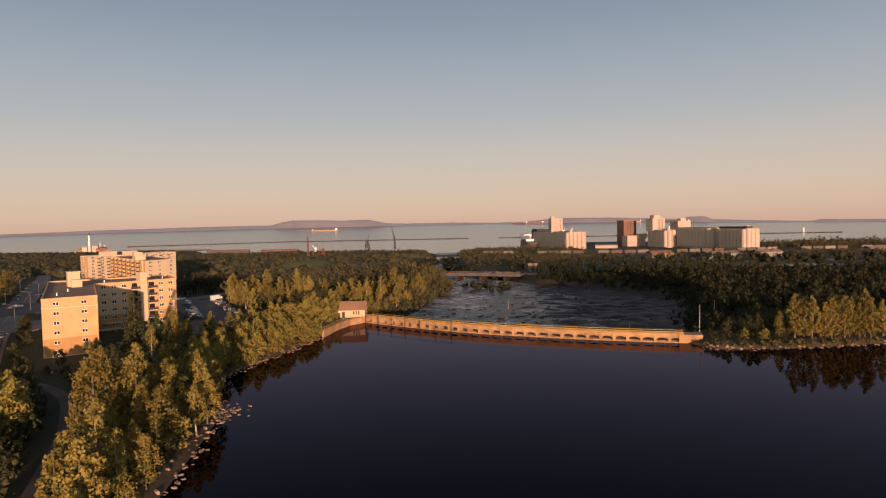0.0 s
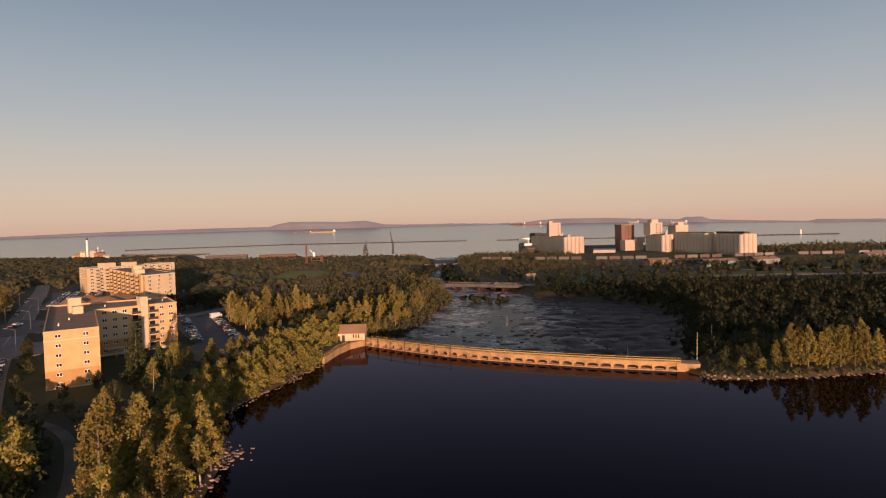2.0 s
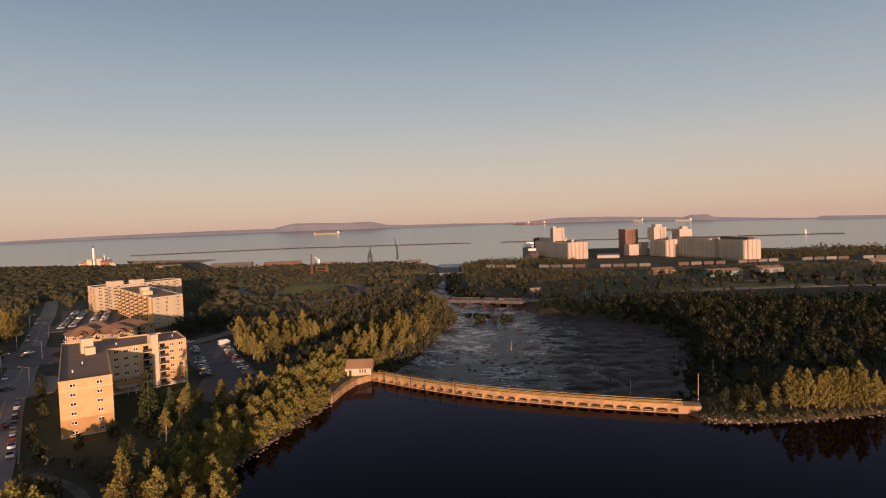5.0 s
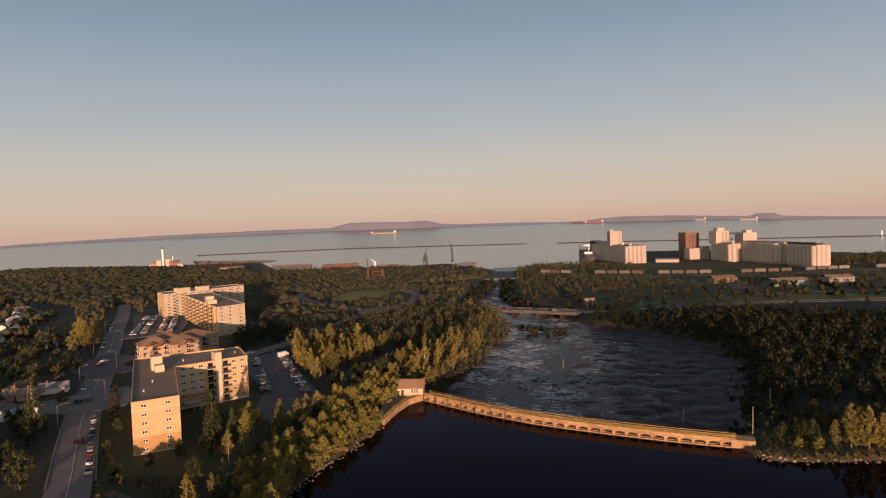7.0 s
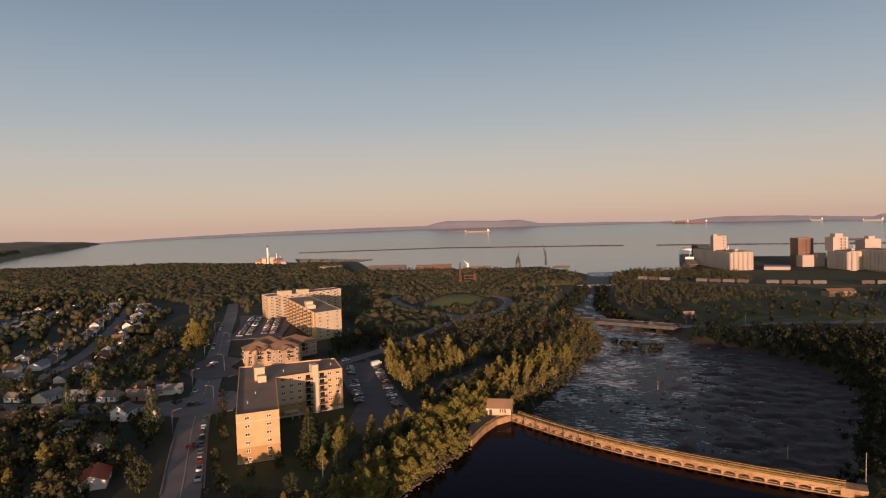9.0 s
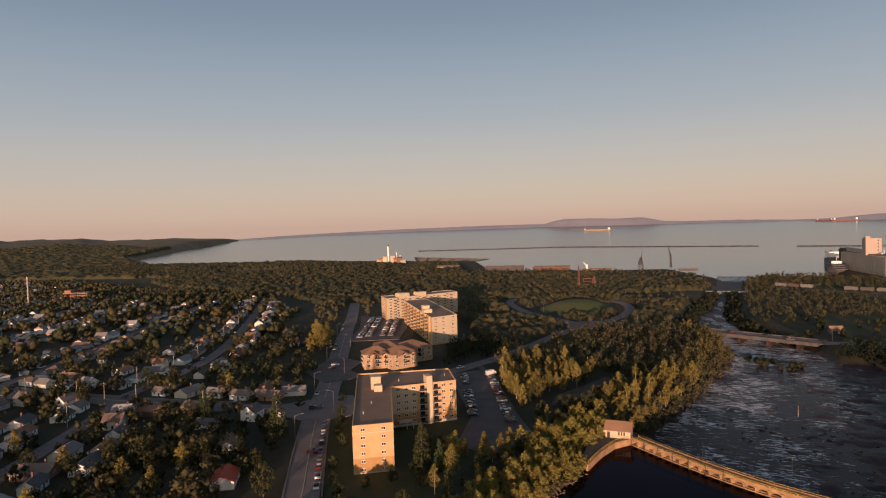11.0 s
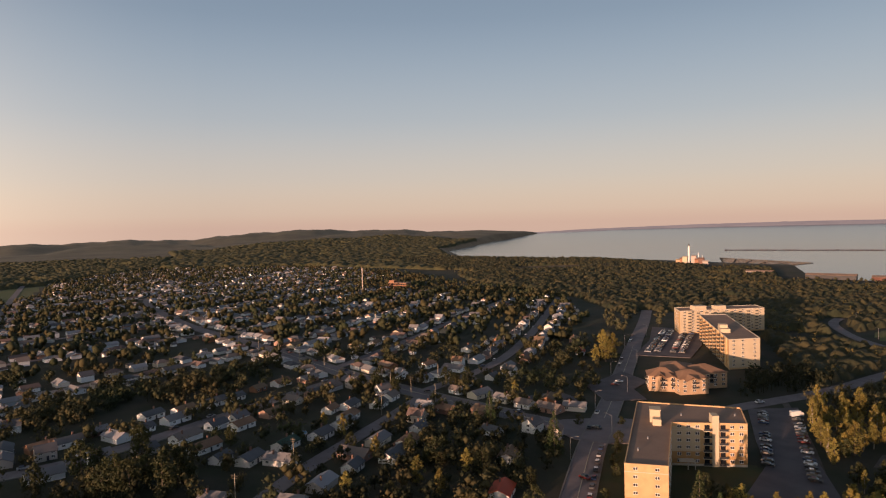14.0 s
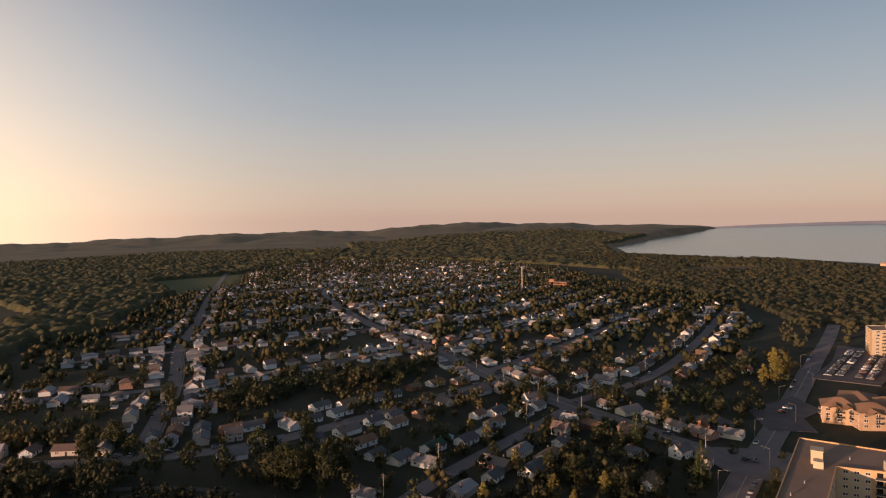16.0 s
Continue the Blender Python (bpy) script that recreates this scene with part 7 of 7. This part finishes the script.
def canopy(name, ring, crown, hs, label, mat, seed, fine=3.0):
    """A closed wood over a ring of plan points: one dome of leaves beside another, crown metres apart, down to the ground at its edges."""
    r_ = np.random.RandomState(seed)
    gap = crown / fine
    xs, ys_ = [p[0] for p in ring], [p[1] for p in ring]
    gx_, gy_ = np.meshgrid(np.arange(min(xs), max(xs) + gap, gap), np.arange(min(ys_), max(ys_) + gap, gap))
    shp = gx_.shape
    gx_, gy_ = gx_ + r_.uniform(-0.3, 0.3, shp) * gap, gy_ + r_.uniform(-0.3, 0.3, shp) * gap
    # a tree in every cell of a loose grid
    nx, ny = int((max(xs) - min(xs)) / crown) + 4, int((max(ys_) - min(ys_)) / crown) + 4
    tx, ty, th, tr = r_.uniform(0, 1, (nx, ny)), r_.uniform(0, 1, (nx, ny)), r_.uniform(0, 1, (nx, ny)), r_.uniform(0.5, 0.85, (nx, ny))
    u, w = (gx_ - min(xs)) / crown + 1, (gy_ - min(ys_)) / crown + 1
    iu, iw = np.floor(u).astype(int), np.floor(w).astype(int)
    top = np.zeros(shp)
    for du in (-1, 0, 1):
        for dw in (-1, 0, 1):
            cu, cw = np.clip(iu + du, 0, nx - 1), np.clip(iw + dw, 0, ny - 1)
            d2 = ((u - cu - tx[cu, cw]) ** 2 + (w - cw - ty[cu, cw]) ** 2) / tr[cu, cw] ** 2
            top = np.maximum(top, (hs[0] + (hs[1] - hs[0]) * th[cu, cw]) * np.sqrt(np.clip(1 - d2, 0, 1)))
    pts_ = np.stack([gx_.ravel(), gy_.ravel()], -1)
    good = np.zeros(len(pts_), bool)
    near_ = np.flatnonzero(inside(pts_[:, 0], pts_[:, 1], ring) < -gap * 0.5)
    good[near_[free_mask(pts_[near_], 4, 4)]] = True
    open_ = np.array([noise.noise((x * 0.012, y * 0.012, seed * 1.7)) if g else 0 for (x, y), g in zip(pts_, good)])
    good = (good & (open_ < 0.42)).reshape(shp)
    z = ground(gx_, gy_) + np.where(good, np.maximum(top, hs[0] * 0.3) * r_.uniform(0.88, 1.08, shp), -0.6)
    k = np.arange(good.size).reshape(shp)
    use = good[:-1, :-1] | good[1:, :-1] | good[:-1, 1:] | good[1:, 1:]
    f = np.stack([k[:-1, :-1], k[:-1, 1:], k[1:, 1:], k[1:, :-1]], -1)[use]
    used, inv = np.unique(f, return_inverse=True)
    v = np.stack([gx_, gy_, z], -1).reshape(-1, 3)[used]
    solo(name, quick_mesh(name, v, [inv.reshape(-1, 4)], M[mat]), [], label, "woods", kind="stuff")


p = free(scatter([(-38, 60), (-40, 100), (-47, 128), (-60, 136), (-80, 142), (-98, 150), (-102, 140), (-90, 108), (-74, 62)], 4.2, 27), 1.5, 1.5)
p = p[near_line(p[:, 0], p[:, 1], PATH) > 3.0]
woods("undergrowth", p, (1.6, 4.2), "leafy undergrowth beside the lakeside path", 40, 0.26, 28, 0.42, 4, "garden")
rest = near_w[150:]
# sunlit leaf colour by the river, darker leaves for the shade behind
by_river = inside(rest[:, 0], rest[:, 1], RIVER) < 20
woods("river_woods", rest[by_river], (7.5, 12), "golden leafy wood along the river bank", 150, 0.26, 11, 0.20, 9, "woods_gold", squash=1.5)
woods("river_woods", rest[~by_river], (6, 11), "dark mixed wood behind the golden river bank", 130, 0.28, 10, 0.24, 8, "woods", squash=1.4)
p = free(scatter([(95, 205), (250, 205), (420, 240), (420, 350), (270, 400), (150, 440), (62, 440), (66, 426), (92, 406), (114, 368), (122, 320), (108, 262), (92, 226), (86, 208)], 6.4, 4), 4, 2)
# the shade inside this wood comes from its leaf colour
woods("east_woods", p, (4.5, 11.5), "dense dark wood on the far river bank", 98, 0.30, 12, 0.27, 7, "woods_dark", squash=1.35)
p = free(scatter([(60, 470), (180, 490), (420, 440), (420, 600), (230, 590), (60, 560), (20, 540)], 9, 5), 5, 3)
p = p[np.random.RandomState(1).uniform(size=len(p)) < 0.25]
woods("roadside_woods", p, (5, 9), "scattered trees and scrub beyond the road", 30, 0.5, 13, 0.32, 3, "woods_dark")
p = free(scatter([(20, 560), (60, 560), (180, 640), (300, 690), (420, 700), (800, 760), (800, 720), (420, 640), (230, 600), (160, 700), (60, 820), (40, 900), (20, 920)], 8, 6), 5, 3)
woods("harbour_woods", p, (3.5, 7.5), "low wood between the road and the railway", 44, 0.34, 14, 0.32, 4, "woods")
p = free(scatter([(20, 840), (60, 860), (180, 800), (200, 960), (120, 1020), (60, 1030), (30, 990)], 8, 7), 4, 4)
woods("river_mouth_woods", p, (5, 9), "scrubby wood at the river mouth", 36, 0.40, 15, 0.3, 4)
NORTH_WOOD = [(-60, 520), (-24, 510), (-44, 545), (-34, 600), (-24, 780), (-14, 900), (-70, 960), (-130, 1000), (-240, 1060), (-420, 1050), (-540, 1290), (-760, 1310), (-1040, 1400), (-1260, 1310),
                  (-1480, 1250), (-1600, 1100), (-1050, 900), (-840, 760), (-640, 700), (-520, 660), (-380, 560), (-340, 620), (-300, 560), (-232, 570), (-222, 520), (-150, 410), (-124, 372), (-118, 430), (-112, 480), (-130, 510)]
p = free(scatter(NORTH_WOOD, 12.0, 8), 5, 4)
r_ = np.random.RandomState(88)
open_ = np.array([noise.noise((x * 0.009, y * 0.009, 7.0)) for x, y in p])
p = p[(open_ < 0.30) & ((p[:, 1] < 700) | (p[:, 0] < -210) | (open_ < -0.12))]
gold = r_.uniform(size=len(p)) < 0.3
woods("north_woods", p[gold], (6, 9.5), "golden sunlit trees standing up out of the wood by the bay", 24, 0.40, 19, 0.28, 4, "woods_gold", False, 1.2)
canopy("north_canopy", NORTH_WOOD, 7.0, (2.5, 8.0), "leafy canopy of the broad wood by the bay", "canopy", 81)
p = scatter([(-420, 1060), (-240, 1070), (-120, 1010), (-40, 960), (-20, 1000), (-80, 1130), (-240, 1140), (-420, 1140)], 16, 89)
p = p[inside(p[:, 0], p[:, 1], BAY) > 8]
woods("quay_scrub", p, (2, 5), "low scrub on the harbour flats", 16, 0.5, 90, 0.45, 3, "woods", False)
p = free(scatter([(-152, 312), (-112, 392), (-150, 408), (-164, 372), (-150, 350), (-146, 320)], 5.0, 9), 3, 3)
woods("flats_woods", p, (8, 12), "tall thin trees beside the flats", 40, 0.45, 17, 0.22, 4, "woods_dark")
p = free(scatter([(-330, 470), (-236, 340), (-262, 400), (-300, 505), (-345, 600), (-400, 545)], 13, 10), 4, 3)
woods("verge_trees", p, (4, 8), "roadside trees and shrubs", 36, 0.55, 18)
# garden trees between the houses
p = free(scatter(TOWN, 8.5, 21), 1.0, 3)
far_ = np.hypot(p[:, 0], p[:, 1])
clump = np.array([noise.noise((x * 0.022, y * 0.022, 3.0)) for x, y in p])
p = p[np.random.RandomState(2).uniform(size=len(p)) < 0.20 + 0.32 * ease(-0.05, 0.15, clump) + 0.38 * ease(420, 1000, far_)]
hx = np.array(HOUSES)
d2 = np.array([np.min((hx[:, 0] - a) ** 2 + (hx[:, 1] - b) ** 2) for a, b in p])
p = p[(d2 > 30) & (inside(p[:, 0], p[:, 1], FIELD) > 5)]
side_ = p[:, 0] - np.interp(p[:, 1], [-80, -12, 36, 72, 118, 206], [-310, -282, -274, -284, -302, -334])
p = p[~((side_ > 0) & (side_ < 22) & (p[:, 1] < 110))]
dist = np.hypot(p[:, 0], p[:, 1])
dense = free(scatter([(-128, 118), (-160, 96), (-205, 92), (-240, 112), (-250, 160), (-215, 200), (-168, 205), (-140, 176)], 7.0, 25), 1.5, 3)
dd = np.array([np.min((hx[:, 0] - a) ** 2 + (hx[:, 1] - b) ** 2) for a, b in dense])
dense = dense[(dd > 36) & (np.random.RandomState(4).uniform(size=len(dense)) < 0.6)]
verge = free(scatter([(-184, 264), (-204, 300), (-248, 384), (-288, 440), (-318, 430), (-300, 360), (-268, 300), (-240, 262)], 8.5, 29), 2.0, 3)
dd = np.array([np.min((hx[:, 0] - a) ** 2 + (hx[:, 1] - b) ** 2) for a, b in verge])
verge = verge[(dd > 40) & (np.random.RandomState(6).uniform(size=len(verge)) < 0.55)]
woods("verge_gardens", verge, (2.5, 8), "garden trees and hedges behind the main street", 120, 0.28, 30, 0.42, 8, "garden")
woods("leafy_gardens", dense, (4, 8), "dense dark garden trees behind the street", 150, 0.28, 26, 0.40, 9, "woods_dark")
woods("garden_trees_near", p[dist < 480], (4.5, 10.0), "garden trees between the houses", 126, 0.34, 22, 0.46, 9, "garden")
woods("garden_trees", p[(dist >= 480) & (dist < 950)], (3.8, 9.0), "garden trees between the houses of the town", 15, 0.45, 23, 0.43, 3, "garden", False)
woods("garden_trees_far", p[dist >= 950], (4.5, 9), "distant garden trees of the town", 4, 0.6, 24, 0.42, 1, "garden", False, 1.0)
# the park trees by the street and the wood beyond the town
p = free(scatter([(-160, 60), (-205, 52), (-236, 60), (-252, 40), (-236, -6), (-262, -30), (-300, -60), (-420, -130), (-300, -150), (-180, -90), (-120, 0), (-110, 60), (-120, 100)], 6.5, 31), 2, 3)
p = p[near_line(p[:, 0], p[:, 1], LONG) > 34]
q = p[near_line(p[:, 0], p[:, 1], [(-255, -22), (-246, 0), (-236, 18), (-222, 30), (-200, 44)]) > 8]
woods("park_woods", q, (6, 10), "dark park trees beside the street", 80, 0.30, 32, 0.34, 6, "woods_dark")
corner = free(scatter([(-304, -10), (-312, -8), (-330, -44), (-346, -66), (-328, -66), (-316, -48)], 6.0, 33), 2, 3)
grove = scatter([(-256, 0), (-264, -4), (-282, -40), (-284, -70), (-258, -66), (-250, -20)], 6.5, 34)
grove = grove[near_line(grove[:, 0], grove[:, 1], LONG) > 10]
woods("corner_trees", np.concatenate([corner, grove]), (7, 12), "tall brown-gold trees at the street corner", 170, 0.34, 35, 0.40, 9, "garden")
WEST_WOOD = [(-440, -118), (-640, -96), (-745, -38), (-900, 0), (-1020, 20), (-1180, 140), (-1450, 200), (-1600, 320), (-1760, 480), (-2300, 700), (-2500, 100), (-2200, -500), (-1300, -450), (-1060, -190), (-900, -130), (-640, -165)]
canopy("west_canopy", WEST_WOOD, 11.5, (4.5, 10.0), "leafy canopy of the wood beyond the town", "woods_hazy", 82)
HILL_WOOD = [(-1480, 1270), (-1900, 1560), (-1960, 1700), (-2300, 2150), (-2700, 1900), (-2700, 800), (-2300, 700), (-1760, 480), (-1500, 800), (-1050, 900), (-1600, 1100)]
p = free(scatter([(425, 860), (450, 960), (620, 1060), (720, 990), (900, 920), (900, 880), (640, 900), (500, 850)], 9, 39), 4, 6)
woods("quay_woods", p, (6, 12), "trees along the harbour shore", 32, 0.40, 40, 0.34, 4)
canopy("hill_canopy", HILL_WOOD, 16.0, (4.0, 10.0), "leafy canopy of the forest below the hills", "woods_hazy", 83)
# a belt of tall street trees behind the first rows of houses
line = smooth_line([(-352, 30), (-360, 56), (-372, 88), (-366, 118), (-392, 160)], 5.0)
r_ = np.random.RandomState(77)
p = np.concatenate([line + r_.normal(size=line.shape) * 4 + np.array([9.0 * i, -2.0 * i]) for i in range(-1, 2)])
p = free(p, 1.0, 3)
woods("street_trees", p, (6, 10), "tall garden trees in a dense row", 170, 0.28, 78, 0.46, 9, "garden")
r_ = np.random.RandomState(79)
p = np.concatenate([smooth_line([(-4, 468), (-32, 545), (-24, 600), (-16, 700), (-14, 780)], 3.0), smooth_line([(46, 466), (15, 530), (7, 600), (6, 700), (8, 780)], 3.0)])
p = np.concatenate([p + r_.normal(size=p.shape) * 3.0 for _ in range(3)] + [np.array([(21, 401), (35, 393), (26, 408), (14, 414), (40, 400)]) + r_.normal(size=(5, 2)) * 2 for _ in range(4)])
woods("channel_scrub", p, (2, 5.5), "dark scrub along the river above and on its islets", 12, 0.40, 80, 0.42, 3, "woods_dark")
edge_ = np.concatenate([smooth_line([(68, 168), (71, 164.2), (76, 163.2), (89, 163), (105, 165), (118, 167), (170, 173)], 1.3), smooth_line([(-41.5, 118), (-47.8, 129), (-51.8, 141), (-48.8, 156), (-43.8, 172), (-39.4, 194)], 1.3)])
edge_ = edge_ + np.random.RandomState(91).normal(size=edge_.shape) * 0.7
# scrub takes the leaf colour that has the sunlight in it
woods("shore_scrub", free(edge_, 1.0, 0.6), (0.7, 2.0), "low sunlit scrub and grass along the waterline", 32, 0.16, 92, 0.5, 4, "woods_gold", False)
# scrub along the river banks, and boulders in its bed
left_bank = smooth_line([(-26, 236), (-22, 260), (-13, 292), (-4, 350), (6, 395), (6, 438)], 2.6)
right_bank = smooth_line([(72, 186), (80, 208), (88, 230), (104, 265), (118, 320), (110, 368), (85, 407), (62, 428)], 2.2)
q = np.random.RandomState(8)
lb = np.concatenate([left_bank + q.normal(size=left_bank.shape) * 1.5 + np.array([-2.5 - 3 * i, 0]) for i in range(3)])
woods("bank_scrub", lb, (3, 6), "leafy scrub on the sunlit river bank", 40, 0.34, 41, 0.36, 4)
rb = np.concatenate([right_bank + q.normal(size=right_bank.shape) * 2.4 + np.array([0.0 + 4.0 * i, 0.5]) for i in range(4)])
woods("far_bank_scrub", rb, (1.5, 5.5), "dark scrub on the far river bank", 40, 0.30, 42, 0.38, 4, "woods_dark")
boulders = Shape()
pts = scatter(RIVER, 3.3, 51)
pts = pts[(pts[:, 1] < 620) & (inside(pts[:, 0], pts[:, 1], RIVER) < -1.5)]
for x, y in pts:
    share = 0.10 + 0.40 * float(ease(0, 70, x - np.interp(y, [180, 300, 420], [-5, 20, 40])))
    if q.uniform() > share:
        continue
    z = -6.4 - 4.6 * float(ease(250, 900, y))
    a_, b_, turn_, up_ = q.uniform(0.5, 2.2), q.uniform(0.3, 0.9), q.normal() * 0.45, q.uniform(0.08, 0.5)
    ring = [(math.cos(t) * a_ * q.uniform(0.6, 1.2), math.sin(t) * b_ * q.uniform(0.6, 1.2)) for t in np.arange(6) * math.pi / 3]
    ring = [(x + u * math.cos(turn_) - w_ * math.sin(turn_), y + u * math.sin(turn_) + w_ * math.cos(turn_)) for u, w_ in ring]
    boulders.add([(u, w_, z - 0.5) for u, w_ in ring] + [(x + (u - x) * 0.6, y + (w_ - y) * 0.6, z + up_ * q.uniform(0.5, 1.1)) for u, w_ in ring],
                 [(j, (j + 1) % 6, 6 + (j + 1) % 6, 6 + j) for j in range(6)] + [tuple(range(6, 12))])
solo("river_boulders", boulders, M["rock"], "dark wet boulders and ledges breaking the rapids", "rocks", kind="stuff")
# stones along the waterline
stone_me = []
for i in range(4):
    s = Shape()
    q = random.Random(i)
    n = 7
    ring0 = [(math.cos(t) * q.uniform(0.7, 1.1), math.sin(t) * q.uniform(0.6, 1.0), -0.3) for t in (2 * math.pi * j / n for j in range(n))]
    ring1 = [(x * 0.6 + q.uniform(-0.1, 0.1), y * 0.6 + q.uniform(-0.1, 0.1), q.uniform(0.35, 0.6)) for x, y, _ in ring0]
    s.add(ring0 + ring1, [(j, (j + 1) % n, n + (j + 1) % n, n + j) for j in range(n)] + [tuple(range(n, 2 * n))])
    stone_me.append(s.mesh("stone", [M["stone"]]))
line = np.concatenate([shore_pts, smooth_line([(67.5, 168), (70, 163.8), (75, 162.6), (89, 162), (105, 164), (118, 166), (170, 172)], 1.0)])
bank_stones = thing("shore_stones", label="loose brown stones scattered along the waterline", category="stones", kind="stuff")
for i in range(430):
    x, y = line[rs.randint(len(line))] + rs.normal(size=2) * np.array([0.7, 0.7])
    ob = new("stone", stone_me[rs.randint(4)])
    k = rs.uniform(0.2, 0.6)
    ob.parent = bank_stones
    ob.matrix_local = pose(float(x), float(y), max(gz(float(x), float(y)), -0.05), 0, 0, rs.uniform(0, 360)) @ Matrix.Diagonal((k * 1.3, k, k * 0.8, 1))
for i in range(60):
    x, y = np.array([-40.5, 116]) + rs.normal(size=2) * np.array([1.6, 3.2])
    ob = new("stone", stone_me[rs.randint(4)])
    k = rs.uniform(0.25, 0.65)
    ob.parent = bank_stones
    ob.matrix_local = pose(float(x), float(y), max(gz(float(x), float(y)), -0.05), 0, 0, rs.uniform(0, 360)) @ Matrix.Diagonal((k * 1.3, k, k * 0.8, 1))
